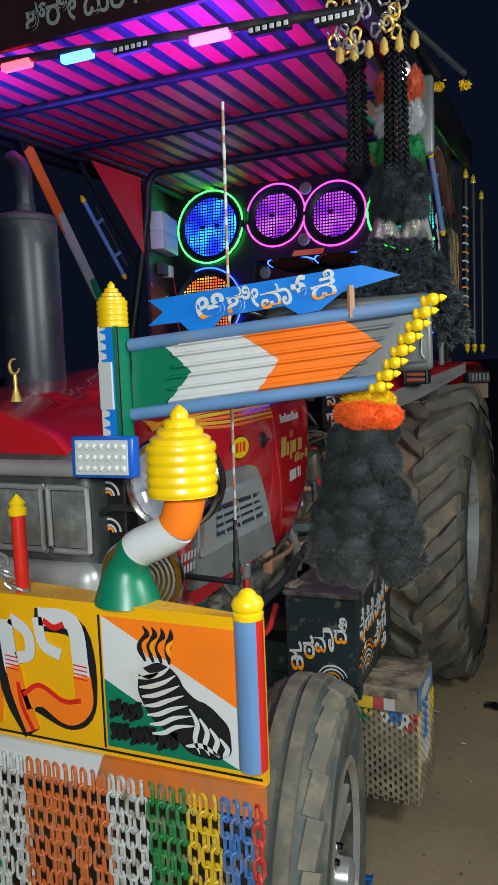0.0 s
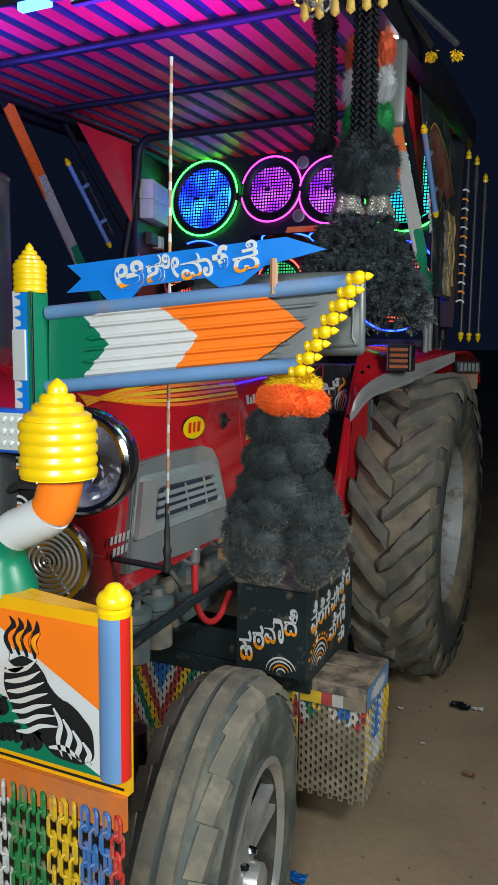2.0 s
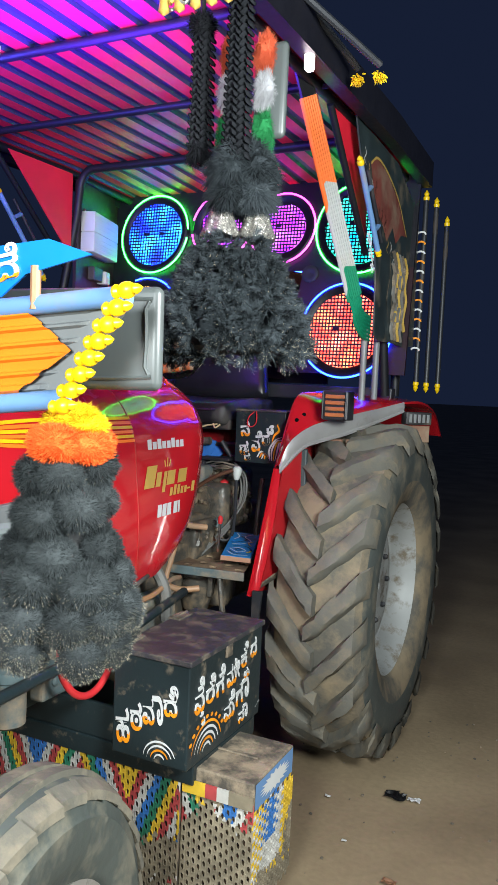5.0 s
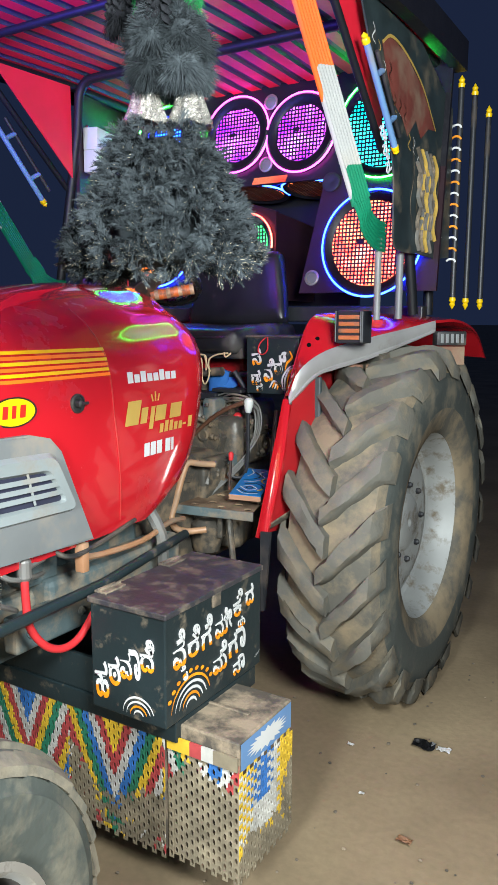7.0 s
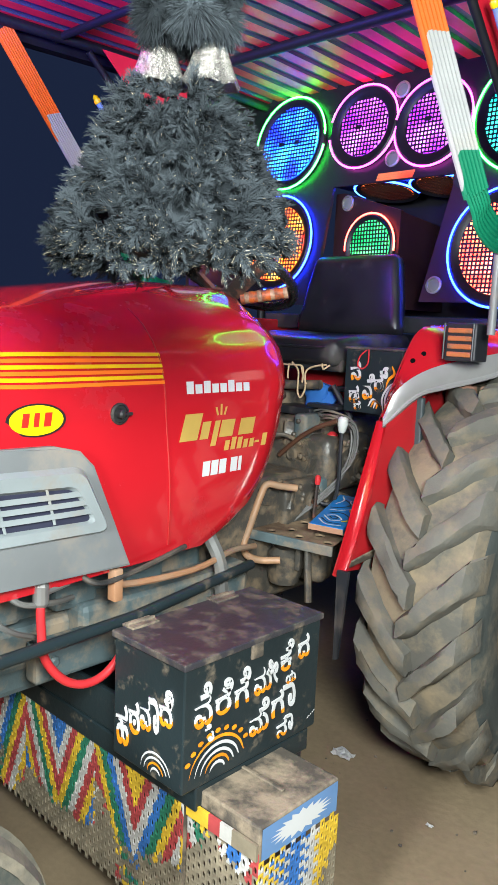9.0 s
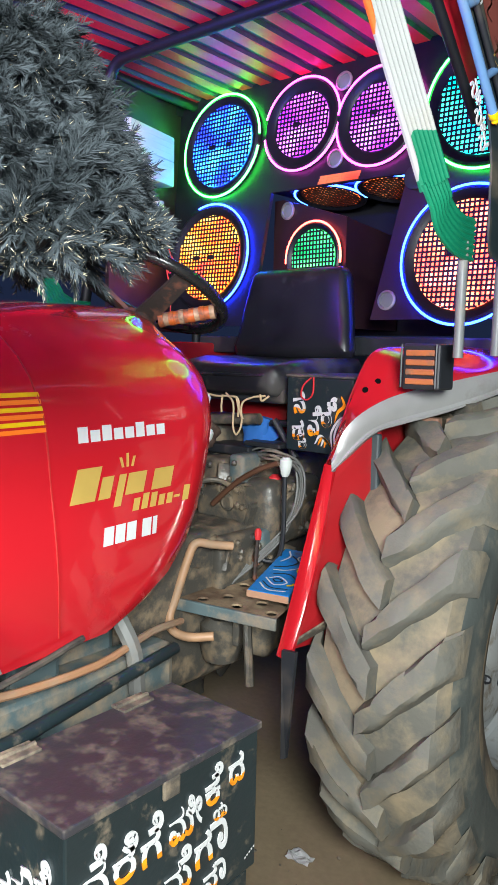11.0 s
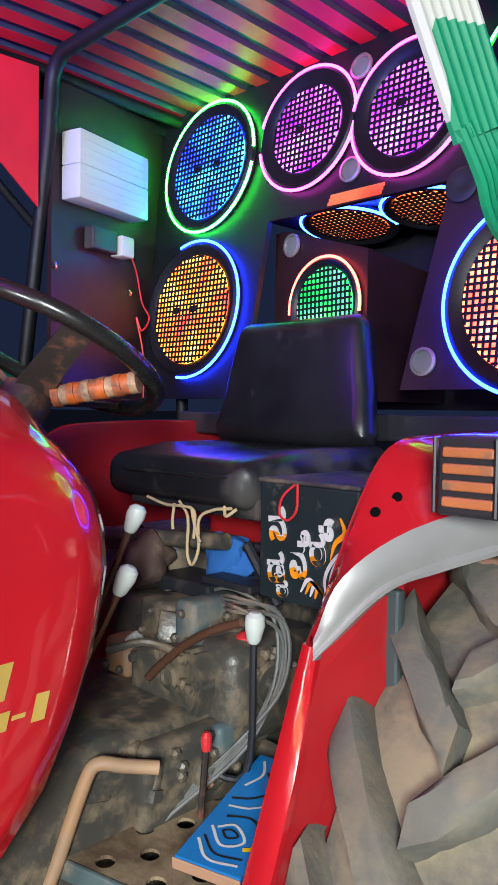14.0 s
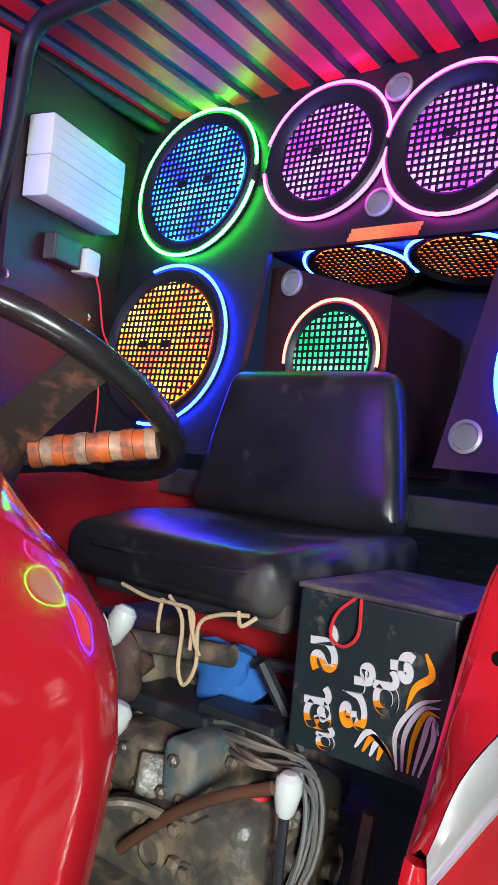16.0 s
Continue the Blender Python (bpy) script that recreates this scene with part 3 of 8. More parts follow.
    for k in range(5):
        y = -1.137 + k * 0.034 + (0.014 if k > 2 else 0)
        bar(y, y + (0.029 if k < 4 else 0.014), 1.066, 1.106, white_paint, slant=0.12)
    for k in range(3):
        bar(-1.072 + 0.014 * k, -1.064 + 0.014 * k, 1.226, 1.256 - 0.008 * abs(k - 1), gold_paint, slant=0.3 * (k - 1))
    # oval badge
    bm = bmesh.new()
    for mat, k, lift in ((1, 1.0, 0.0018), (0, 0.90, 0.0030)):
        f = bm.faces.new([bm.verts.new((bonnet_x(-1.655, 1.244) + lift + 0.002, -1.655 + 0.072 * k * math.cos(a), 1.252 + 0.036 * k * math.sin(a))) for a in [2 * math.pi * j / 28 for j in range(28)]])
        f.material_index = mat
    for y, w in ((-1.692, 0.02), (-1.664, 0.016), (-1.640, 0.022)):
        f = bm.faces.new([bm.verts.new((bonnet_x(-1.655, 1.244) + 0.0062, yy, zz)) for yy, zz in ((y, 1.238), (y + w * 0.8, 1.238), (y + w, 1.268), (y + w * 0.2, 1.268))])
        f.material_index = 2
    part("badge", bm, [yellow_paint, black_paint, crimson_paint], bonnet, "yellow oval badge")
    # bonnet latch
    bm = bmesh.new()
    mm = frame_at((bonnet_x(-1.424, 1.248) + 0.001, -1.424, 1.252), (0, 1, 0), (0, 0, 1))
    add_lathe(bm, [(0.026, 0), (0.026, 0.005), (0.021, 0.007), (0.020, 0.002), (0.012, 0.002), (0.010, 0.016), (0.004, 0.019)], mm, 20)
    add_box(bm, (-0.004, -0.004, 0.010), (0.030, 0.004, 0.016), 0.002, mm)
    part("latch", bm, rubber_black, bonnet, "round black rubber latch")
    # small white and yellow sticker near the front
    for i, z in enumerate((1.022, 0.992)):
        for k in range(5 if i == 0 else 4):
            y = -2.16 + k * 0.017 + 0.01 * i
            bm = bmesh.new()
            bm.faces.new([bm.verts.new((bonnet_x(-2.1, 1.0) + 0.024, yy, zz)) for yy, zz in ((y, z), (y + 0.011, z), (y + 0.015, z + 0.02), (y + 0.004, z + 0.02))])
            part("decal_bar", bm, white_paint, bonnet)
    return bonnet


bonnet = build_bonnet()


def build_louvre(side):
    """The grey panel in the bonnet's side with its pale louvre."""
    def at(y, z, lift):
        return (side * (side_x(y) + 0.016 + lift + 0.05 * max(0, 1.15 - z) * 0.6), y, z)
    bm = bmesh.new()
    outer = [(-2.02, 1.195), (-1.80, 1.200), (-1.62, 1.195), (-1.55, 1.178), (-1.51, 1.14), (-1.40, 0.885), (-1.75, 0.905), (-2.08, 0.93)]
    a = [bm.verts.new(at(y, z, -0.03)) for y, z in outer]
    b = [bm.verts.new(at(y, z, 0.008)) for y, z in outer]
    n = len(outer)
    bm.faces.new(b)
    for i in range(n):
        bm.faces.new((a[i], a[(i + 1) % n], b[(i + 1) % n], b[i]))
    bmesh.ops.bevel(bm, geom=[e for e in bm.edges if e.verts[0] in b and e.verts[1] in b], offset=0.006, segments=2, affect="EDGES")
    panel = part("louvre_panel", bm, grey_plastic, tractor, "grey plastic side panel", smooth=True)
    def rounded(pts, r):
        """The corners of a four-sided outline cut round."""
        res = []
        for k in range(4):
            p, a, b = Vector(pts[k]), Vector(pts[k - 1]), Vector(pts[(k + 1) % 4])
            u, v = p + (a - p).normalized() * r, p + (b - p).normalized() * r
            res += [u * (1 - t) ** 2 + p * 2 * t * (1 - t) + v * t * t for t in (0, 0.25, 0.5, 0.75, 1)]
        return res
    outer = rounded([(-2.02, 1.166), (-1.545, 1.146), (-1.466, 0.982), (-2.06, 1.004)], 0.03)
    inner = rounded([(-1.915, 1.116), (-1.578, 1.098), (-1.522, 1.018), (-1.94, 1.036)], 0.02)
    bm = bmesh.new()
    mid = [o.lerp(q, 0.25) for o, q in zip(outer, inner)]
    far = [o.lerp(q, 0.85) for o, q in zip(outer, inner)]
    loops = [[bm.verts.new(at(p.x, p.y, d)) for p in ring] for ring, d in ((outer, 0.006), (mid, 0.022), (far, 0.020), (inner, 0.008))]
    for p, q in zip(loops, loops[1:]):
        for k in range(20):
            bm.faces.new((p[k], p[(k + 1) % 20], q[(k + 1) % 20], q[k]))
    part("louvre_frame", bm, pale_grey, panel, "pale grey louvre frame", smooth=True)
    bm = bmesh.new()
    bm.faces.new([bm.verts.new(at(p.x, p.y, 0.0095)) for p in inner])
    part("louvre_back", bm, rib_dark, panel)
    for i in range(3):
        z0 = 1.086 - i * 0.0215
        bm = bmesh.new()
        y1 = -1.560 + (1.10 - z0) * 0.62
        rows = []
        for k in range(9):
            y = -1.93 + (y1 + 1.93) * k / 8
            zz = z0 + 0.014 * (1 - k / 8)
            rows.append([at(y, zz + 0.003, 0.011), at(y, zz + 0.006, 0.018), at(y, zz - 0.006, 0.020), at(y, zz - 0.008, 0.012)])
        add_loft(bm, rows)
        part("slat", bm, pale_grey, panel, smooth=True)
    bm = bmesh.new()
    quad = [(-2.015, 1.150), (-1.945, 1.146), (-1.965, 1.010), (-2.05, 1.012)]
    add_loft(bm, [[at(y, z, 0.012) for y, z in quad], [at(y, z, 0.0245) for y, z in quad]])
    part("pale_face", bm, silver_paint, panel, "pale smooth front of the louvre")
    for y in (-1.88, -1.76, -1.64):
        bm = bmesh.new()
        add_tube(bm, [at(y - 0.008, 1.108, 0.015), at(y + 0.012, 1.028, 0.015)], 0.0035, 6)
        part("rib", bm, pale_grey, panel)


build_louvre(1)
bm = bmesh.new()
add_loft(bm, [[(0.40, -2.46, 0.975), (0.465, -2.44, 0.96), (0.465, -2.42, 0.862), (0.40, -2.42, 0.85)], [(0.39, -2.09, 0.925), (0.445, -2.085, 0.918), (0.445, -2.11, 0.838), (0.39, -2.12, 0.835)]])
part("lower_cowl", bm, red_paint, tractor, "red lower cowl", smooth=True)


def build_nose():
    """Grey nose with its lamps, bumper strip and grille."""
    bm = bmesh.new()
    add_box(bm, (-0.495, -2.53, 0.95), (0.495, -2.30, 1.335), 0.04, segs=3)
    nose = part("nose", bm, nose_grey, tractor, "dark grey nose panel", smooth=True)
    bm = bmesh.new()
    add_box(bm, (-0.50, -2.548, 1.290), (0.50, -2.40, 1.322), 0.014, segs=3)
    part("trim", bm, silver_paint, nose, "silver trim strip", smooth=True)
    bm = bmesh.new()
    add_box(bm, (-0.505, -2.560, 0.955), (0.505, -2.40, 1.118), 0.035, segs=3)
    part("lower_panel", bm, silver_paint, nose, "silver lower panel", smooth=True)
    for s in (1, -1):
        for x0, x1 in ((0.16, 0.375), (0.395, 0.488)):
            lo, hi = min(s * x0, s * x1), max(s * x0, s * x1)
            bm = bmesh.new()
            add_box(bm, (lo + 0.006, -2.540, 1.146), (hi - 0.006, -2.52, 1.264), 0.008)
            lens = part("headlamp", bm, glass_lens, nose, "clear rectangular headlamp", smooth=True)
            bm = bmesh.new()
            add_tube(bm, smooth_path([(lo, -2.538, 1.15), (lo, -2.538, 1.26), (lo + 0.008, -2.538, 1.269), (hi - 0.008, -2.538, 1.269), (hi, -2.538, 1.26), (hi, -2.538, 1.15), (hi - 0.008, -2.538, 1.141), (lo + 0.008, -2.538, 1.141)], 3), 0.006, 8, closed=True)
            part("bezel", bm, silver_paint, lens, "silver bezel", smooth=True)
        bm = bmesh.new()
        add_tube(bm, [(s * (0.385 + 0.085 * math.cos(a)), -2.561, 1.035 + 0.036 * math.sin(a)) for a in [2 * math.pi * i / 24 for i in range(24)]], 0.006, 8, closed=True)
        part("vent_frame", bm, silver_paint, nose, smooth=True)
        for i in range(4):
            bm = bmesh.new()
            z = 1.011 + i * 0.016
            w = 0.085 * math.sqrt(max(0.1, 1 - ((z - 1.035) / 0.036) ** 2))
            add_tube(bm, [(s * (0.385 - w), -2.561, z), (s * (0.385 + w), -2.561, z)], 0.0045, 6)
            part("grille_bar", bm, black_steel, nose)


build_nose()


# ---- wheels ----
def tyre_profile(R, w, bead, crown):
    """Half section of a tyre as (radius, offset)."""
    return [(bead, -w * 0.36), (bead + 0.02, -w * 0.43), (bead + (R - bead) * 0.35, -w * 0.50), (bead + (R - bead) * 0.65, -w * 0.505),
            (R - 0.055, -w * 0.47), (R - 0.02, -w * 0.42), (R - 0.004, -w * 0.25), (R + crown, 0), (R - 0.004, w * 0.25), (R - 0.02, w * 0.42),
            (R - 0.055, w * 0.47), (bead + (R - bead) * 0.65, w * 0.505), (bead + (R - bead) * 0.35, w * 0.50), (bead + 0.02, w * 0.43), (bead, w * 0.36)]


def rear_wheel(cx, sgn):
    cy, R, w, zc = 0.035, 0.667, 0.37, 0.663
    top = node("rear_wheel", tractor)
    m = frame_at((cx, cy, zc), (0, 1, 0), (0, 0, 1))
    if sgn < 0:
        m = m @ Matrix.Diagonal((1, 1, -1, 1))
    bm = bmesh.new()
    add_lathe(bm, tyre_profile(R, w, 0.372, 0.006), m, 72, close=True)
    # bare rubber shows on the flanks, dry mud elsewhere
    back = m.inverted()
    for f in bm.faces:
        c = back @ f.calc_center_median()
        r = math.hypot(c.x, c.y)
        f.material_index = 1 if abs(c.z) > w * 0.455 and r > 0.46 else 0
    tyre = part("tyre", bm, [tyre_rubber, flank_rubber], top, "black tractor tyre caked with dry mud", smooth=True)
    n = 21
    for i in range(n):
        for half in (1, -1):
            a0 = 2 * math.pi * (i + (0.5 if half < 0 else 0)) / n - 0.087
            bm = bmesh.new()
            rows = []
            steps = 9
            for k in range(steps + 1):
                f = k / steps
                off = half * (-0.014 + (w * 0.5 + 0.020) * f)
                ang = a0 - 0.32 * f ** 1.1
                fall = max(0.0, f - 0.86) / 0.14
                base = R + 0.002 - 0.018 * f ** 3 - 0.045 * fall ** 2
                hgt = base + 0.046 - 0.004 * fall
                half_a = (0.035 + 0.014 * f + 0.004 * math.sin(i * 2.3 + half)) / R
                wear = Vector((i * 3.1 + half, f * 2.5, 0))

                def P(r, a, j):
                    r += 0.016 * noise.noise(wear + Vector((0, 0, j * 1.7)))
                    a += 0.022 * noise.noise(wear * 1.7 + Vector((4, 0, j * 2.3)))
                    return m @ Vector((r * math.cos(a), r * math.sin(a), off))
                rows.append([P(base - 0.014, ang - half_a * 1.16, 0), P(base + 0.016, ang - half_a * 1.02, 1), P(hgt - 0.006, ang - half_a * 0.92, 2), P(hgt, ang - half_a * 0.62, 3),
                             P(hgt, ang + half_a * 0.62, 4), P(hgt - 0.006, ang + half_a * 0.92, 5), P(base + 0.016, ang + half_a * 1.02, 6), P(base - 0.014, ang + half_a * 1.16, 7)])
            add_loft(bm, rows)
            part("lug", bm, lug_rubber, top, smooth=True)
    m = m @ Matrix.Translation((0, 0, -0.042))
    bm = bmesh.new()
    prof = [(0.385, 0.165), (0.392, 0.175), (0.372, 0.176), (0.362, 0.150), (0.350, 0.125), (0.345, 0.06), (0.330, 0.045), (0.30, 0.05), (0.27, 0.075), (0.20, 0.09), (0.12, 0.085), (0.10, 0.10), (0.02, 0.10),
            (0.02, 0.03), (0.33, 0.02), (0.345, -0.15), (0.38, -0.165)]
    add_lathe(bm, prof, m, 64, close=True)
    rim = part("rim", bm, rim_paint, top, "silver painted rim", smooth=True)
    for i in range(8):
        bm = bmesh.new()
        a = 2 * math.pi * i / 8
        add_lathe(bm, [(0.013, 0), (0.013, 0.012), (0.008, 0.02)], m @ Matrix.Translation((0.155 * math.cos(a), 0.155 * math.sin(a), 0.086)), 6)
        part("bolt", bm, black_steel, top)
    return top


def front_wheel(cx, sgn):
    cy, R, w, zc = -2.285, 0.395, 0.185, 0.372
    top = node("front_wheel", tractor)
    m = frame_at((cx + 0.012 + 0.022 * sgn, cy + 0.018, zc), (-0.156, 0.988, 0), (0, 0, 1)) @ Matrix.Diagonal((1.06, 1.06, 1, 1))
    if sgn < 0:
        m = m @ Matrix.Diagonal((1, 1, -1, 1))
    bm = bmesh.new()
    add_lathe(bm, tyre_profile(R, w, 0.222, 0.002), m, 64, close=True)
    tyre = part("tyre", bm, front_rubber, top, "worn ribbed front tyre, grey with dust", smooth=True)
    # shoulder blocks and ribs
    n = 30
    for i in range(n):
        for off, wid, skew in ((-w * 0.37, 0.035, 0.03), (w * 0.37, 0.035, -0.03)):
            bm = bmesh.new()
            rows = []
            for k in range(4):
                a = 2 * math.pi * (i + 0.03 + (0.972 + 0.012 * math.sin(i * 2.1 + off * 40)) * k / 3) / n
                def P(r, o):
                    return m @ Vector((r * math.cos(a), r * math.sin(a), o + skew * (k - 1.5) / 8))
                edge = 0.016 * (1 if off > 0 else -1)
                rows.append([P(R - 0.035, off - wid / 2), P(R - 0.003 if off > 0 else R - 0.019, off - wid / 2 + 0.003), P(R - 0.019 if off > 0 else R - 0.003, off + wid / 2 - 0.003), P(R - 0.035, off + wid / 2)])
            add_loft(bm, rows)
            part("tread_block", bm, front_tread, top)
    for off in (-0.022, 0.022):
        bm = bmesh.new()
        add_lathe(bm, [(R - 0.012, off - 0.017), (R + 0.008, off - 0.014), (R + 0.008, off + 0.014), (R - 0.012, off + 0.017)], m, 64, close=True)
        part("tread_rib", bm, front_tread, top, smooth=True)
    # alloy rim: lip, ten spokes in pairs, hub
    bm = bmesh.new()
    add_lathe(bm, [(0.232, 0.080), (0.236, 0.088), (0.222, 0.090), (0.210, 0.075), (0.205, 0.0), (0.212, -0.08), (0.225, -0.085), (0.225, -0.07), (0.218, 0.0), (0.222, 0.06)], m, 56, close=True)
    back = m.inverted()
    # the barrel's inside gets a darker colour for the shade behind the spokes
    for f in bm.faces:
        c = back @ f.calc_center_median()
        f.material_index = 1 if c.z < 0.07 and math.hypot(c.x, c.y) < 0.219 else 0
    rim = part("rim", bm, [alloy, hollow_dark], top, "dusty alloy rim with five double spokes", smooth=True)
    for i in range(5):
        for s in (-1, 1):
            bm = bmesh.new()
            a = 2 * math.pi * i / 5 + 0.3
            rows = []
            for k in range(5):
                f = k / 4
                r = 0.055 + (0.212 - 0.055) * f
                o = s * (0.010 + 0.022 * f)
                t = 0.0095 - 0.002 * f
                h = 0.050 + 0.022 * f
                c, q = math.cos(a), math.sin(a)
                def P(d, z):
                    return m @ Vector((r * c - (o + d) * q, r * q + (o + d) * c, z))
                rows.append([P(-t, h - 0.03), P(-t, h), P(t, h), P(t, h - 0.03)])
            add_loft(bm, rows)
            part("spoke", bm, alloy, top)
    bm = bmesh.new()
    add_lathe(bm, [(0.075, 0.02), (0.075, 0.050), (0.060, 0.062), (0.040, 0.066), (0.038, 0.095), (0.028, 0.102), (0.001, 0.104)], m, 32)
    part("hub", bm, alloy, top, smooth=True)
    for i in range(6):
        a = 2 * math.pi * i / 6
        bm = bmesh.new()
        add_lathe(bm, [(0.009, 0), (0.009, 0.012), (0.006, 0.018)], m @ Matrix.Translation((0.054 * math.cos(a), 0.054 * math.sin(a), 0.060)), 6)
        part("nut", bm, chrome, top)
    bm = bmesh.new()
    add_lathe(bm, [(0.20, -0.05), (0.20, -0.015), (0.12, -0.01), (0.11, 0.015), (0.001, 0.02)], m, 40)
    part("brake_drum", bm, black_paint, top, smooth=True)
    return top


rear_wheel(0.745, 1)
rear_wheel(-0.745, -1)
front_wheel(0.79, 1)
front_wheel(-0.79, -1)


# ---- mudguards ----
def build_mudguard(s):
    guard = node("mudguard", tractor, "red steel mudguard with a silver trim")

    def X(p, dx=0.0, dy=0.0, dz=0.0):
        return (s * (p[0] + dx), p[1] + dy, p[2] + dz)
    lower = smooth_path([(0.572, -0.598, 1.195), (0.620, -0.492, 1.287), (0.660, -0.402, 1.314), (0.720, -0.270, 1.343), (0.80, -0.10, 1.395), (0.872, 0.05, 1.445)], 5)
    upper = smooth_path([(0.566, -0.592, 1.222), (0.590, -0.557, 1.312), (0.638, -0.450, 1.378), (0.720, -0.285, 1.420), (0.80, -0.10, 1.455), (0.872, 0.05, 1.488)], 5)
    inner = smooth_path([(0.545, -0.580, 1.207), (0.545, -0.534, 1.280), (0.545, -0.462, 1.405), (0.545, -0.380, 1.495), (0.545, -0.250, 1.514), (0.545, -0.03, 1.520)], 5)
    # the sheet from the inner edge to the trim, and on over the tyre
    back_i = smooth_path([(0.545, -0.03, 1.520), (0.545, 0.20, 1.512), (0.545, 0.48, 1.45), (0.545, 0.66, 1.32)], 4)
    back_o = smooth_path([(0.872, 0.05, 1.488), (0.91, 0.24, 1.490), (0.915, 0.50, 1.44), (0.915, 0.68, 1.32)], 4)
    bm = bmesh.new()
    rows = []
    for a, b in zip(inner + back_i[1:], upper + back_o[1:]):
        m1 = a.lerp(b, 0.12) + Vector((0, -0.004, 0.006))
        m2 = a.lerp(b, 0.6) + Vector((0, 0, 0.008))
        rows.append([X(a, 0, 0, -0.010), X(a), X(m1), X(m2), X(b), X(b, 0, 0.004, -0.010)])
    add_loft(bm, rows, closed=False)
    part("top_sheet", bm, red_paint, guard, smooth=True)
    # silver trim with a rolled lower lip
    bm = bmesh.new()
    rows = []
    for i, (a, b) in enumerate(zip(lower, upper)):
        out = Vector((0.45, -0.80, -0.1)) * 0.022 * min(1, 0.35 + i / 8)
        rows.append([X(b, 0, 0.012, 0.0), X(b + out * 0.25), X(b.lerp(a, 0.3) + out * 0.8), X(b.lerp(a, 0.66) + out * 0.75), X(b.lerp(a, 0.80) + out * 0.55), X(b.lerp(a, 0.9) + out * 1.0), X(a + out * 0.95), X(a + Vector((0, 0.012, -0.004)))])
    add_loft(bm, rows)
    part("trim", bm, silver_paint, guard, "silver plastic trim", smooth=True)
    # inner wall
    bm = bmesh.new()
    poly = [(-0.736, 0.755), (-0.578, 1.205)] + [(p.y, p.z - 0.004) for p in inner + back_i[1:]] + [(0.60, 0.75), (0.2, 0.70), (-0.3, 0.70)]
    add_prism(bm, poly, "x", min(s * 0.545, s * 0.539), max(s * 0.545, s * 0.539))
    part("inner_wall", bm, red_plain, guard, "red inner wall, scuffed and dusty")
    # front flange: a bright strip, bowed a little
    bm = bmesh.new()
    rows = []
    for k in range(9):
        f = k / 8
        y, z = -0.752 + 0.164 * f ** 0.95, 0.745 + 0.465 * f
        x0, x1 = 0.530 + 0.012 * f, 0.572 + 0.012 * math.sin(math.pi * f)
        rows.append([X((x0, y, z)), X(((x0 + x1) / 2, y - 0.007, z)), X((x1, y - 0.002, z)), X((x1, y + 0.010, z)), X((x0, y + 0.012, z))])
    add_loft(bm, rows)
    part("flange", bm, red_paint, guard, "bright red front flange", smooth=True)
    # duller wall between the flange and the tyre, its dusty lip, rubber and brackets
    bm = bmesh.new()
    rows = [[X((0.565, -0.715, 0.775)), X((0.60, -0.52, 0.83))], [X((0.572, -0.66, 0.96)), X((0.61, -0.50, 0.98))], [X((0.580, -0.60, 1.17)), X((0.615, -0.46, 1.19))], [X((0.580, -0.585, 1.22)), X((0.62, -0.44, 1.30))]]
    add_loft(bm, rows, closed=False)
    part("front_wall", bm, red_plain, guard, "dull red wall")
    bm = bmesh.new()
    add_loft(bm, [[X((0.56, -0.725, 0.765)), X((0.57, -0.735, 0.79)), X((0.575, -0.72, 0.79))], [X((0.605, -0.52, 0.81)), X((0.61, -0.53, 0.845)), X((0.615, -0.515, 0.845))]])
    part("lip", bm, dusty_plate, guard, "dusty lower lip")
    bm = bmesh.new()
    add_box(bm, (min(s * 0.594, s * 0.632), -0.475, 0.80), (max(s * 0.594, s * 0.632), -0.455, 1.285), 0.006)
    part("liner", bm, liner_grey, guard, "dark grey rubber liner")
    for x, w, y in ((0.690, 0.030, -0.325), (0.742, 0.014, -0.30)):
        bm = bmesh.new()
        add_box(bm, (min(s * (x - w), s * (x + w)), y, 1.10), (max(s * (x - w), s * (x + w)), y + 0.03, 1.325), 0.006)
        part("bracket", bm, bracket_brown, guard, "dusty brown bracket")
    # lamp with amber louvres
    x0, ly = 0.736, -0.467
    bm = bmesh.new()
    add_box(bm, (min(s * (x0 - 0.052), s * (x0 + 0.052)), ly, 1.405), (max(s * (x0 - 0.052), s * (x0 + 0.052)), ly + 0.08, 1.519), 0.006)
    part("lamp_case", bm, black_steel, guard, "black caged lamp case")
    for i in range(4):
        bm = bmesh.new()
        z = 1.418 + i * 0.0235
        add_box(bm, (min(s * (x0 - 0.040), s * (x0 + 0.040)), ly - 0.006, z), (max(s * (x0 - 0.040), s * (x0 + 0.040)), ly + 0.004, z + 0.015), 0.003)
        part("amber_slat", bm, amber_lens, guard, "amber lamp slat")
    for dx in (-0.047, 0.047):
        bm = bmesh.new()
        add_tube(bm, [(s * (x0 + dx), ly - 0.012, 1.41), (s * (x0 + dx), ly - 0.012, 1.517)], 0.003, 6)
        part("cage_wire", bm, black_steel, guard)
    # small grille lamp at the trim's rear end on its brown plate
    ml = frame_at((s * 0.945, 0.045, 1.418), (s * 0.75, 0.66, 0), (0, 0, 1)) if s > 0 else frame_at((-0.945, 0.045, 1.418), (0.75, -0.66, 0), (0, 0, 1))
    bm = bmesh.new()
    add_box(bm, (-0.062, -0.028, -0.05), (0.062, 0.028, 0.0), 0.006, ml)
    lamp = part("marker_lamp", bm, rubber_black, guard, "dusty black marker lamp", smooth=True)
    for k in range(5):
        bm = bmesh.new()
        add_box(bm, (-0.048 + 0.021 * k, -0.018, 0.0005), (-0.036 + 0.021 * k, 0.018, 0.004), 0.001, ml)
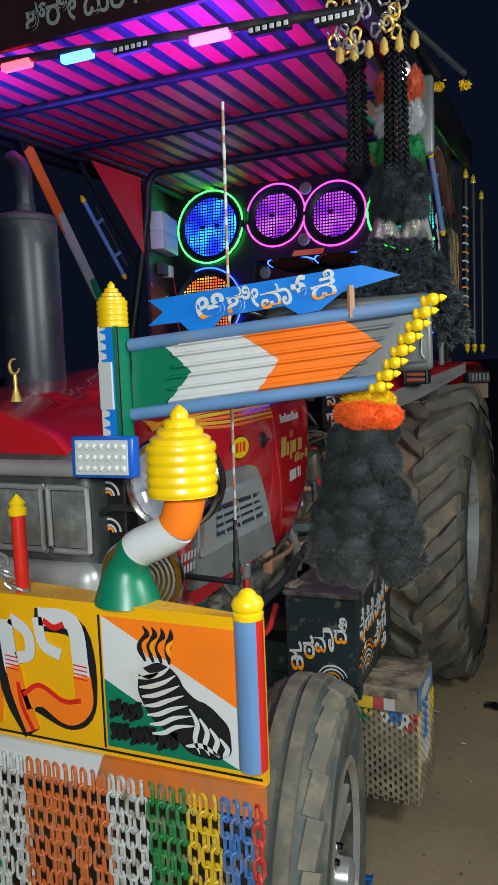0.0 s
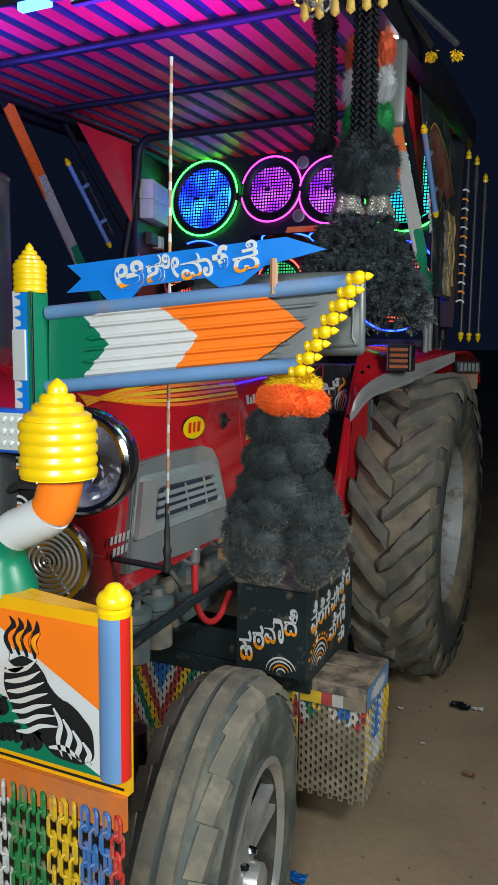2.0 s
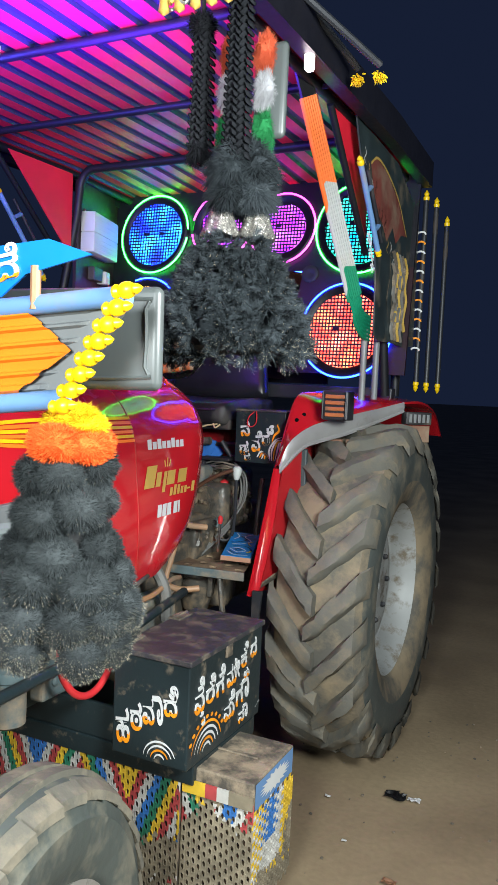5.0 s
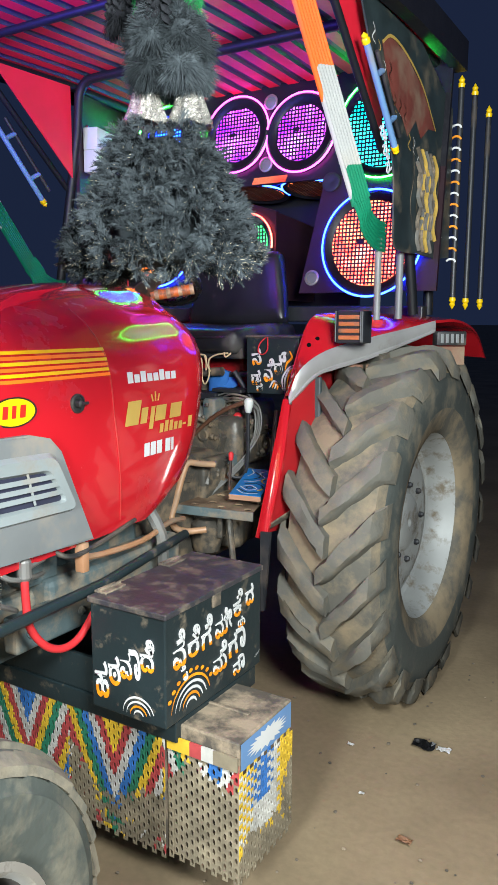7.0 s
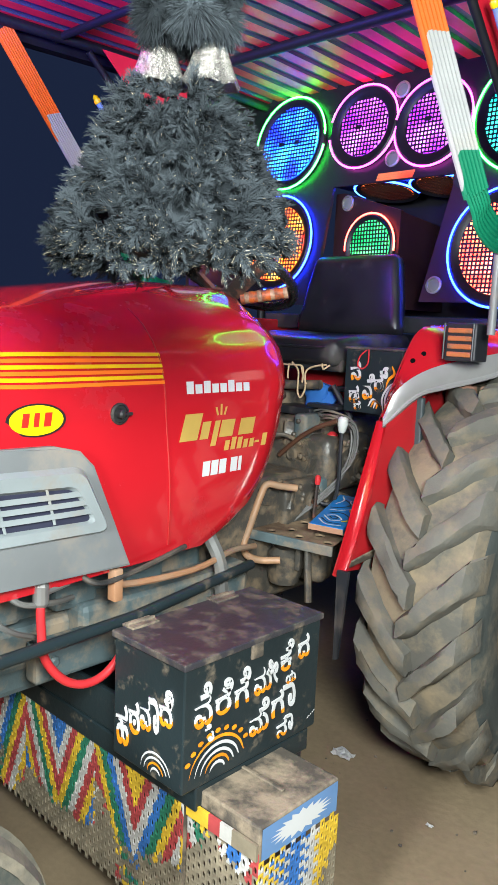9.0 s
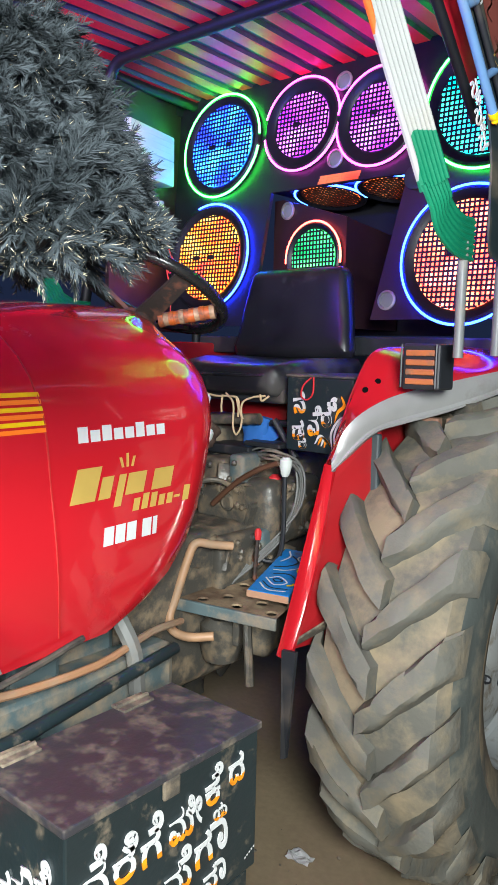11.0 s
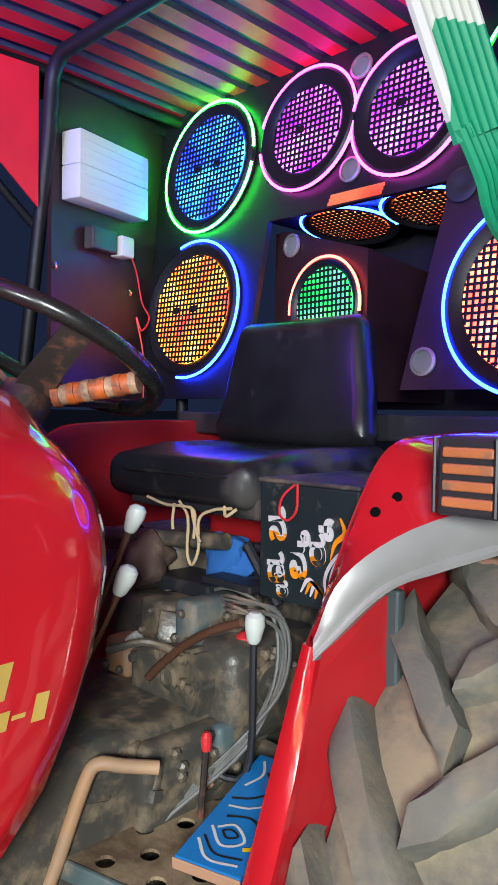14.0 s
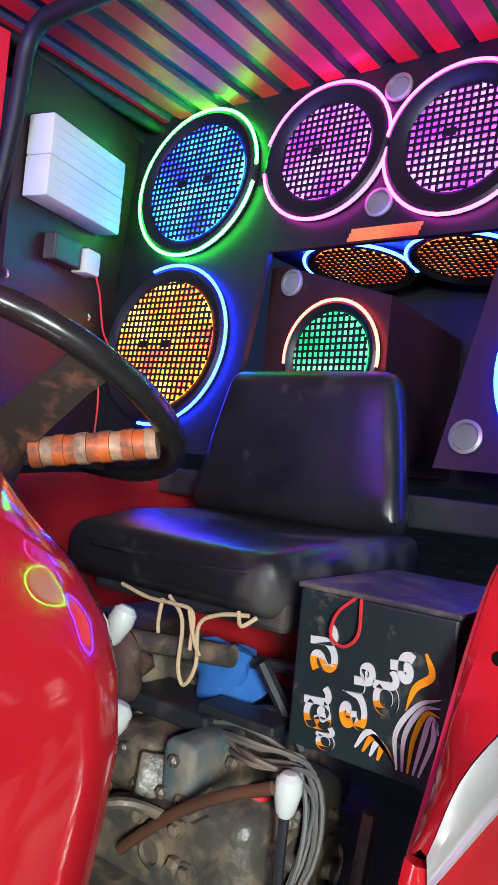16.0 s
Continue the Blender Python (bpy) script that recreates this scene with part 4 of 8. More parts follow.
        part("grille_bar", bm, grey_plastic, lamp)
    bm = bmesh.new()
    add_box(bm, (-0.085, -0.105, -0.045), (0.070, -0.031, -0.03), 0.003, ml)
    part("bracket", bm, bracket_brown, guard, "dusty brown bracket")
    # two punched holes, the dark inside them painted as black discs on the sheet
    edge = [(a, b) for a, b in zip(inner, upper)]
    fine = [(p[0].lerp(q[0], k / 8), p[1].lerp(q[1], k / 8)) for p, q in zip(edge, edge[1:]) for k in range(8)]
    spots = [a.lerp(b, j / 60) for a, b in fine for j in range(61)]
    for target in (Vector((0.604, -0.44, 1.432)), Vector((0.574, -0.45, 1.384))):
        c = min(spots, key=lambda v: (v - target).length)
        bm = bmesh.new()
        mm = Matrix.Translation(X(c, 0.0018, -0.0052, 0.0040)) @ Vector((0, 0, 1)).rotation_difference(Vector((s * 0.35, -0.85, 0.45))).to_matrix().to_4x4()
        add_lathe(bm, [(0.0085, 0.0), (0.0080, 0.0012), (0.0, 0.0008)], mm, 14)
        part("hole", bm, dead_black, guard)
    guard.location = (-0.020 * s, 0.055, -0.012)
    return guard


build_mudguard(1)
build_mudguard(-1)


# ---- engine, gearbox, axle ----
def build_driveline():
    bm = bmesh.new()
    add_box(bm, (-0.20, -2.15, 0.52), (0.20, -0.95, 0.90), 0.02)
    add_box(bm, (-0.24, -2.05, 0.60), (0.24, -1.15, 0.72), 0.02)
    add_box(bm, (-0.17, -2.35, 0.62), (0.17, -2.1, 0.88), 0.03)
    for i in range(4):
        y = -1.95 + i * 0.22
        add_box(bm, (0.18, y, 0.74), (0.27, y + 0.13, 0.86), 0.015)
        add_lathe(bm, [(0.016, 0), (0.016, 0.015), (0.006, 0.02)], frame_at((0.25, y + 0.06, 0.66), (0, 1, 0), (0, 0, 1)), 10)
    engine = part("engine", bm, engine_blue, tractor, "blue-grey engine block, oily and dusty")
    for y in (-2.02, -1.90):
        bm = bmesh.new()
        add_lathe(bm, [(0.03, 0), (0.045, 0.01), (0.045, 0.12), (0.05, 0.125), (0.05, 0.15), (0.02, 0.16), (0.02, 0.18)], pose(0.37, y + 0.125, 0.615), 18)
        part("filter", bm, engine_blue, engine, "grey fuel filter bowl", smooth=True)
    # side rail below the bonnet
    bm = bmesh.new()
    add_box(bm, (0.20, -1.45, 0.60), (0.30, -0.84, 0.755), 0.02)
    add_box(bm, (0.28, -1.60, 0.60), (0.33, -1.30, 0.70), 0.01)
    for y in (-1.55, -1.36):
        add_lathe(bm, [(0.014, 0), (0.014, 0.006), (0.008, 0.01)], frame_at((0.33, y, 0.65), (0, 1, 0), (0, 0, 1)), 12)
    part("side_rail", bm, engine_blue, engine, "blue-grey side rail")
    bm = bmesh.new()
    add_tube(bm, smooth_path([(0.41, -1.42, 0.87), (0.40, -1.40, 0.83), (0.38, -1.15, 0.81), (0.33, -0.95, 0.815), (0.28, -0.8, 0.79)], 4), 0.009, 8)
    add_box(bm, (0.395, -1.445, 0.80), (0.425, -1.42, 0.88), 0.003)
    part("pipe", bm, rust_pipe, engine, "rusty brown pipe", smooth=True)
    bm = bmesh.new()
    add_tube(bm, smooth_path([(0.33, -1.05, 0.88), (0.36, -1.03, 0.80), (0.36, -1.02, 0.70)], 4), 0.02, 8)
    part("strap", bm, grey_cable, engine)
    # gearbox
    rng = random.Random(5)
    bm = bmesh.new()
    add_box(bm, (-0.20, -0.95, 0.55), (0.20, 0.10, 0.98), 0.03, segs=3)
    add_box(bm, (-0.16, -0.40, 0.95), (0.17, 0.05, 1.14), 0.03, segs=3)
    bits = []
    for lo, hi, bevel in (((0.10, -0.42, 0.90), (0.26, -0.15, 1.10), 0.035), ((-0.05, -0.80, 0.84), (0.16, -0.55, 0.92), 0.025), ((0.17, -0.60, 0.80), (0.23, -0.30, 0.96), 0.02), ((-0.15, -0.25, 1.12), (0.10, 0.05, 1.22), 0.03)):
        bits.append(("casting", bmesh.new()))
        add_box(bits[-1][1], lo, hi, bevel, segs=3)
    for i in range(26):
        x, y, z = rng.choice(((0.262, rng.uniform(-0.40, -0.17), rng.uniform(0.92, 1.08)), (0.232, rng.uniform(-0.58, -0.32), rng.uniform(0.82, 0.94)), (0.172, rng.uniform(-0.5, 0.0), rng.uniform(0.98, 1.14))))
        bits.append(("bolt", bmesh.new()))
        add_lathe(bits[-1][1], [(0.011, -0.004), (0.011, 0.006), (0.005, 0.011)], frame_at((x, y, z), (0, 1, 0), (0, 0, 1)), 6)
    for x, y, z, r in ((0.16, -0.28, 1.12, 0.03), (-0.04, -0.36, 1.10, 0.035)):
        bits.append(("neck", bmesh.new()))
        add_lathe(bits[-1][1], [(r * 1.3, -0.03), (r * 1.3, 0), (r, 0.004), (r, 0.03), (r * 0.6, 0.045)], pose(x, y, z), 14)
    for i in range(46):
        x, y, z = rng.uniform(-0.12, 0.22), rng.uniform(-0.72, -0.12), rng.uniform(0.84, 1.12)
        z = min(z, 0.93) if y < -0.44 else z
        x = min(x, 0.24 - max(0, z - 0.95) * 0.5)
        d = [rng.uniform(0.012, 0.045) for _ in range(3)]
        bits.append(("boss", bmesh.new()))
        add_box(bits[-1][1], (-d[0], -d[1], -d[2]), d, 0.006, pose(x, y, z, rng.uniform(-25, 25), rng.uniform(-25, 25), rng.uniform(0, 90)))
    for i in range(16):
        p = Vector((rng.uniform(-0.05, 0.25), rng.uniform(-0.65, -0.25), rng.uniform(0.84, 0.95)))
        q = p + Vector((rng.uniform(-0.05, 0.05), rng.uniform(-0.1, 0.1), rng.uniform(-0.08, 0.10)))
        bits.append(("fitting", bmesh.new()))
        add_tube(bits[-1][1], [p, q], rng.uniform(0.008, 0.018), 10)
        add_tube(bits[-1][1], [p.lerp(q, 0.8), p.lerp(q, 1.05)], rng.uniform(0.016, 0.024), 6)
    gearbox = part("gearbox", bm, cast_iron, tractor, "greasy grey cast gearbox housing", smooth=True)
    for nm, piece in bits:
        part(nm, piece, cast_iron, gearbox, smooth=True)
    # round covers on the casing
    for y, z, r in ((-0.33, 1.02, 0.045), (-0.22, 0.97, 0.05), (-0.45, 0.88, 0.04)):
        bm = bmesh.new()
        x = 0.26 if z > 0.9 else 0.23
        add_lathe(bm, [(r, -0.005), (r, 0.010), (r * 0.8, 0.014), (r * 0.75, 0.008), (r * 0.3, 0.008), (r * 0.25, 0.02)], frame_at((x, y, z), (0, 1, 0), (0, 0, 1)), 20)
        part("cover", bm, cast_iron, gearbox, smooth=True)
    # bolted cover plate that faces forward
    plate_pts = [(-0.005, 1.05), (0.10, 1.085), (0.185, 1.09), (0.215, 1.03), (0.19, 0.945), (0.085, 0.915), (0.0, 0.955)]
    bm = bmesh.new()
    add_prism(bm, plate_pts, "y", -0.46, -0.41)
    bmesh.ops.bevel(bm, geom=[e for e in bm.edges], offset=0.008, segments=2, affect="EDGES")
    cover = part("cover", bm, cast_iron, gearbox, "bolted cast cover", smooth=True)
    for x, z in plate_pts:
        bm = bmesh.new()
        add_lathe(bm, [(0.014, -0.002), (0.014, 0.004), (0.009, 0.004), (0.009, 0.012), (0.004, 0.014)], frame_at((0.105 + (x - 0.105) * 0.80, -0.461, 1.0 + (z - 1.0) * 0.80), (1, 0, 0), (0, 0, 1)), 6)
        part("bolt", bm, cast_iron, gearbox, smooth=True)
    bm = bmesh.new()
    add_lathe(bm, [(0.026, -0.002), (0.026, 0.006), (0.018, 0.010), (0.016, 0.004), (0.001, 0.004)], frame_at((0.13, -0.461, 1.03), (1, 0, 0), (0, 0, 1)), 20)
    part("boss", bm, cast_iron, gearbox, smooth=True)
    for k, (x0, x1, z0, z1) in enumerate(((-0.03, 0.07, 1.06, 1.15), (0.10, 0.16, 1.07, 1.17), (0.215, 0.25, 0.90, 0.96), (-0.10, -0.02, 0.98, 1.06), (0.02, 0.12, 0.84, 0.90))):
        bm = bmesh.new()
        add_box(bm, (x0, -0.42 - 0.012 * k, z0), (x1, -0.30, z1), 0.014, segs=3)
        part("casting", bm, (cast_iron, engine_blue, engine_blue, rust_pipe, cast_iron)[k], gearbox, smooth=True)
        for q in range(3):
            bm = bmesh.new()
            add_lathe(bm, [(0.009, 0), (0.009, 0.008), (0.004, 0.012)], frame_at((x0 + (x1 - x0) * (0.2 + 0.3 * q), -0.421 - 0.012 * k, z0 + (z1 - z0) * (0.25 + 0.5 * (q % 2))), (1, 0, 0), (0, 0, 1)), 6)
            part("bolt", bm, cast_iron, gearbox, smooth=True)
    bm = bmesh.new()
    add_box(bm, (-0.34, -0.30, 0.98), (-0.06, 0.02, 1.25), 0.03, segs=3)
    add_box(bm, (-0.30, -0.34, 1.06), (-0.16, -0.28, 1.20), 0.02, segs=3)
    add_tube(bm, [(-0.30, -0.35, 1.24), (0.12, -0.31, 1.27)], 0.018, 10)
    part("lift_housing", bm, cast_iron, gearbox, "dark cast lift housing", smooth=True)
    for p, q in (((0.0, -0.31, 1.155), (0.27, -0.27, 1.215)), ((-0.02, -0.27, 1.24), (0.26, -0.24, 1.265)), ((0.17, -0.30, 1.27), (0.25, -0.29, 1.16)), ((-0.16, -0.33, 1.28), (-0.05, -0.30, 1.10))):
        bm = bmesh.new()
        add_tube(bm, [p, q], 0.011, 8)
        part("bar", bm, black_steel, gearbox)
    boot_brown = paint("boot_brown", (0.085, 0.050, 0.038), 0.7, dirt=(0.20, 0.15, 0.10), dirt_amount=0.3, dirt_scale=12)
    # dark hydraulic block and rust-brown bag under the seat
    bm = bmesh.new()
    add_box(bm, (-0.06, -0.36, 1.155), (0.12, -0.24, 1.185), 0.006)
    add_box(bm, (0.10, -0.36, 1.19), (0.24, -0.30, 1.205), 0.004)
    part("block", bm, black_steel, gearbox)
    bm = bmesh.new()
    bmesh.ops.create_icosphere(bm, subdivisions=3, radius=0.06, matrix=Matrix.Translation((-0.09, -0.35, 1.21)))
    for v in bm.verts:
        v.co += (v.co - Vector((-0.09, -0.35, 1.21))) * (0.5 * noise.noise(v.co * 20))
    part("boot", bm, boot_brown, gearbox, "dusty brown lever boot", smooth=True)
    # long brown rod
    bm = bmesh.new()
    add_tube(bm, smooth_path([(0.085, -0.48, 1.020), (0.125, -0.475, 1.058), (0.18, -0.465, 1.104), (0.24, -0.455, 1.140), (0.300, -0.44, 1.165)], 4), 0.0085, 10)
    part("rod", bm, copper_pipe, gearbox, "brown greasy rod", smooth=True)
    # cables
    for k in range(6):
        bm = bmesh.new()
        d = 0.013 * k + rng.uniform(-0.004, 0.004)
        w = [rng.uniform(-0.018, 0.018) for _ in range(6)]
        add_tube(bm, smooth_path([(0.08 + d, -0.33, 1.15 + w[0]), (0.19 + d, -0.35 - d, 1.175 + w[1]), (0.27 + d * 0.5, -0.33 + w[2], 1.14 + w[2]), (0.295 + w[3], -0.33 + w[4], 1.03), (0.27 + w[4], -0.40 + w[5], 0.92), (0.22 + w[5], -0.55, 0.82)], 5), 0.0038, 6)
        part("cable", bm, grey_cable, gearbox, "grey cable", smooth=True)
    # levers
    def lever(foot, mid, tip, mat, knob_len=0.05, r=0.007):
        lv = node("lever", tractor, "lever with a white knob")
        bm = bmesh.new()
        add_tube(bm, smooth_path([foot, mid, tip], 5), r, 8)
        part("shaft", bm, mat, lv, smooth=True)
        d = (Vector(tip) - Vector(mid)).normalized()
        q = Vector((0, 0, 1)).rotation_difference(d).to_matrix().to_4x4()
        bm = bmesh.new()
        add_lathe(bm, [(0.009, -0.006), (0.013, 0.0), (0.019, knob_len * 0.55), (0.0175, knob_len * 0.85), (0.010, knob_len), (0.001, knob_len * 1.02)], Matrix.Translation(tip) @ q, 18)
        part("knob", bm, porcelain, lv, "white knob", smooth=True)
    lever((0.20, -0.47, 0.895), (0.295, -0.42, 0.885), (0.306, -0.415, 1.13), black_steel)
    lever((0.06, -0.66, 1.00), (0.11, -0.62, 1.12), (0.142, -0.59, 1.215), copper_pipe)
    lever((-0.02, -0.58, 1.05), (0.02, -0.53, 1.20), (0.045, -0.497, 1.305), copper_pipe)
    lever((-0.08, -0.46, 1.03), (-0.05, -0.445, 1.05), (-0.035, -0.437, 1.055), black_steel, 0.03)
    bm = bmesh.new()
    add_lathe(bm, [(0.015, -0.014), (0.02, -0.005), (0.019, 0.008), (0.010, 0.016), (0.001, 0.018)], pose(0.215, -0.345, 1.095), 16)
    part("cap", bm, rubber_red, gearbox, "small red cap", smooth=True)
    bm = bmesh.new()
    add_box(bm, (-0.005, -0.002, -0.035), (0.005, 0.002, 0.035), 0.002, pose(0.205, -0.36, 1.045, 0, -14, 0))
    part("tag", bm, yellow_paint, gearbox, "yellow tag")
    for pts, r, mat in (([(0.02, -0.62, 0.92), (0.10, -0.58, 0.97), (0.19, -0.50, 0.93), (0.25, -0.46, 0.86)], 0.009, copper_pipe),
                        ([(0.05, -0.55, 1.08), (0.12, -0.50, 1.10), (0.17, -0.42, 1.04), (0.20, -0.40, 0.95)], 0.008, cast_iron)):
        bm = bmesh.new()
        add_tube(bm, smooth_path(pts, 5), r, 8)
        part("pipe", bm, mat, gearbox, smooth=True)
    bm = bmesh.new()
    add_tube(bm, [(0.288, -0.52, 0.84), (0.289, -0.51, 0.965)], 0.006, 8)
    for f in bm.faces:
        f.material_index = 1
    add_lathe(bm, [(0.008, -0.012), (0.010, 0.0), (0.010, 0.012), (0.005, 0.02)], pose(0.289, -0.51, 0.965), 10)
    part("pedal_stub", bm, [rubber_red, dark_rust], gearbox, "red tipped stub")
    # axle beams and hubs
    bm = bmesh.new()
    add_tube(bm, [(-0.55, 0.03, 0.70), (0.55, 0.03, 0.70)], 0.11, 16)
    part("rear_axle", bm, cast_iron, tractor, "dusty cast rear axle housing", smooth=True)
    bm = bmesh.new()
    add_box(bm, (-0.60, -2.33, 0.42), (0.60, -2.22, 0.54), 0.02)
    add_tube(bm, [(0.62, -2.285, 0.30), (0.62, -2.285, 0.66)], 0.035, 12)
    add_tube(bm, [(0.62, -2.285, 0.40), (0.76, -2.285, 0.40)], 0.04, 12)
    add_tube(bm, [(-0.62, -2.285, 0.30), (-0.62, -2.285, 0.66)], 0.035, 12)
    add_tube(bm, [(-0.62, -2.285, 0.40), (-0.76, -2.285, 0.40)], 0.04, 12)
    part("front_axle", bm, cast_iron, tractor, "dusty grey front axle")
    bm = bmesh.new()
    add_tube(bm, [(0.515, -2.36, 0.765), (0.455, -1.40, 0.765), (0.36, -0.9, 0.77)], 0.0150, 12)
    add_tube(bm, [(0.60, -2.29, 0.62), (0.515, -2.36, 0.765)], 0.026, 12)
    part("drag_link", bm, black_box, tractor, "black scuffed steering link", smooth=True)
    bm = bmesh.new()
    add_tube(bm, [(0.60, -2.36, 0.50), (0.30, -2.02, 0.54), (0.05, -1.9, 0.55)], 0.026, 10)
    add_lathe(bm, [(0.03, -0.03), (0.04, 0), (0.03, 0.04)], pose(0.52, -2.26, 0.56), 12)
    part("tie_rod", bm, cast_iron, tractor, "dusty tie rod", smooth=True)
    # red hose
    bm = bmesh.new()
    add_tube(bm, smooth_path([(0.40, -1.57, 0.94), (0.41, -1.61, 0.90), (0.42, -1.64, 0.85), (0.42, -1.64, 0.78), (0.42, -1.63, 0.71), (0.42, -1.58, 0.645), (0.42, -1.52, 0.617), (0.42, -1.46, 0.627), (0.42, -1.40, 0.68)], 6), 0.0105, 10)
    part("hose", bm, rubber_red, tractor, "red rubber hose", smooth=True)
    bm = bmesh.new()
    add_lathe(bm, [(0.012, -0.03), (0.018, -0.02), (0.018, 0.02), (0.012, 0.03)], pose(0.418, -1.64, 0.865), 12)
    add_tube(bm, [(0.418, -1.64, 0.865), (0.40, -1.56, 0.87)], 0.009, 8)
    part("valve", bm, steel_bare, tractor)
    for k, pts in enumerate(([(0.38, -1.9, 0.93), (0.40, -1.8, 0.88), (0.41, -1.72, 0.80), (0.36, -1.62, 0.74)], [(0.37, -1.55, 0.92), (0.42, -1.50, 0.86), (0.42, -1.38, 0.865), (0.40, -1.2, 0.89)],
                             [(0.36, -1.75, 0.94), (0.42, -1.70, 0.86), (0.40, -1.60, 0.83), (0.33, -1.5, 0.80)], [(0.38, -2.05, 0.92), (0.42, -2.0, 0.86), (0.40, -1.95, 0.80), (0.36, -1.9, 0.78)])):
        bm = bmesh.new()
        add_tube(bm, smooth_path(pts, 6), 0.007, 7)
        part("cable", bm, (grey_cable, rubber_black)[k % 2], tractor, smooth=True)


build_driveline()


def build_foot_plate():
    plate = node("foot_plate", tractor, "dusty steel foot plate with round holes")
    m = frame_at((0.185, -0.735, 0.817), (0.29, 0.085, -0.012), (-0.01, 0.42, 0.005))
    W, D = 0.30, 0.42
    cols, rows = 6, 8
    bm = bmesh.new()
    # sheet of cells, some of them with a round hole
    for i in range(cols):
        for j in range(rows):
            x0, x1, y0, y1 = W * i / cols, W * (i + 1) / cols, D * j / rows, D * (j + 1) / rows
            if (i + j) % 2 and 0 < i < cols - 0 and j < 7:
                cx, cy, r = (x0 + x1) / 2, (y0 + y1) / 2, 0.0165
                ring = [bm.verts.new(m @ Vector((cx + r * math.cos(a), cy + r * math.sin(a), 0))) for a in [math.pi * 2 * k / 16 + math.pi / 4 for k in range(16)]]
                low = [bm.verts.new(v.co - Vector((0, 0, 0.006))) for v in ring]
                sq = []
                for k in range(16):
                    a = math.pi * 2 * k / 16 + math.pi / 4
                    s = max(abs(math.cos(a)), abs(math.sin(a)))
                    sq.append(bm.verts.new(m @ Vector((cx + (x1 - x0) / 2 * math.cos(a) / s, cy + (y1 - y0) / 2 * math.sin(a) / s, 0))))
                for k in range(16):
                    q = (k + 1) % 16
                    bm.faces.new((ring[k], ring[q], sq[q], sq[k]))
                    bm.faces.new((ring[k], low[k], low[q], ring[q]))
            else:
                bm.faces.new([bm.verts.new(m @ Vector(p)) for p in ((x0, y0, 0), (x1, y0, 0), (x1, y1, 0), (x0, y1, 0))])
    bmesh.ops.remove_doubles(bm, verts=bm.verts, dist=0.0004)
    part("sheet", bm, foot_rust, plate)
    bm = bmesh.new()
    add_box(bm, (-0.002, -0.010, -0.032), (W + 0.002, 0.0, 0.001), 0.003, m)
    add_box(bm, (-0.012, -0.010, -0.032), (0.0, D, 0.001), 0.003, m)
    part("rim", bm, engine_blue, plate)
    bm = bmesh.new()
    add_box(bm, (0.15, 0.06, -0.13), (0.17, 0.12, -0.03), 0.004, m)
    add_box(bm, (0.02, 0.10, -0.14), (0.12, 0.20, -0.03), 0.02, m)
    add_tube(bm, [m @ Vector((0.20, 0.04, -0.03)), m @ Vector((0.235, 0.0, -0.2))], 0.012, 8)
    part("bracket", bm, cast_iron, plate, "dusty cast bracket")
    bm = bmesh.new()
    add_loft(bm, [[(0.540, -0.715, 0.76), (0.575, -0.705, 0.76), (0.575, -0.695, 0.76), (0.540, -0.705, 0.76)], [(0.534, -0.70, 0.47), (0.542, -0.69, 0.47), (0.542, -0.68, 0.47), (0.534, -0.69, 0.47)]])
    part("stay", bm, black_steel, plate, "tapered dark steel stay")
    bm = bmesh.new()
    add_box(bm, (0.10, 0.16, -0.20), (0.22, 0.34, -0.05), 0.025, m, segs=3)
    add_lathe(bm, [(0.05, -0.10), (0.06, -0.06), (0.06, 0.0), (0.04, 0.02)], m @ Matrix.Translation((0.10, 0.10, -0.09)), 16)
    part("casting", bm, cast_iron, plate, "dusty casting", smooth=True)
    bm = bmesh.new()
    add_box(bm, (0.245, -0.36, 0.775), (0.535, 0.20, 0.785), 0.003)
    part("inner_sheet", bm, foot_rust, plate, "dusty inner floor sheet")
    bm = bmesh.new()
    add_box(bm, (0.40, -0.24, 0.785), (0.53, -0.22, 0.92), 0.006)
    add_box(bm, (0.33, -0.20, 0.785), (0.47, -0.10, 0.85), 0.02, segs=3)
    part("inner_bracket", bm, cast_iron, plate, "dusty bracket")
    bm = bmesh.new()
    add_tube(bm, smooth_path([(0.37, -0.34, 0.79), (0.375, -0.345, 0.95), (0.385, -0.33, 1.13)], 5), 0.011, 8)
    part("brake_lever", bm, dark_rust, plate, "rusty red lever shaft", smooth=True)
    # painted board on the plate
    board_blue = paint("board_blue", (0.010, 0.18, 0.48), 0.35, vary=0.15, dirt=(0.12, 0.13, 0.16), dirt_amount=0.2)
    board = thing("painted_board", (0.40, -0.60, 0.79), "blue painted wooden board with white curls, on the foot plate", "board")
    mb = m @ pose(0.20, 0.035, 0.03, 6, 0, 2)
    bm = bmesh.new()
    add_box(bm, (0, 0, 0), (0.115, 0.30, 0.02), 0.003, mb)
    part("plank", bm, board_blue, board)
    bm = bmesh.new()
    add_box(bm, (-0.001, -0.003, 0), (0.116, -0.0005, 0.019), 0.001, mb)
    part("raw_edge", bm, peach_fabric, board, "bare tan front edge")
    ms = mb @ Matrix.Translation((0, 0, 0.0205))
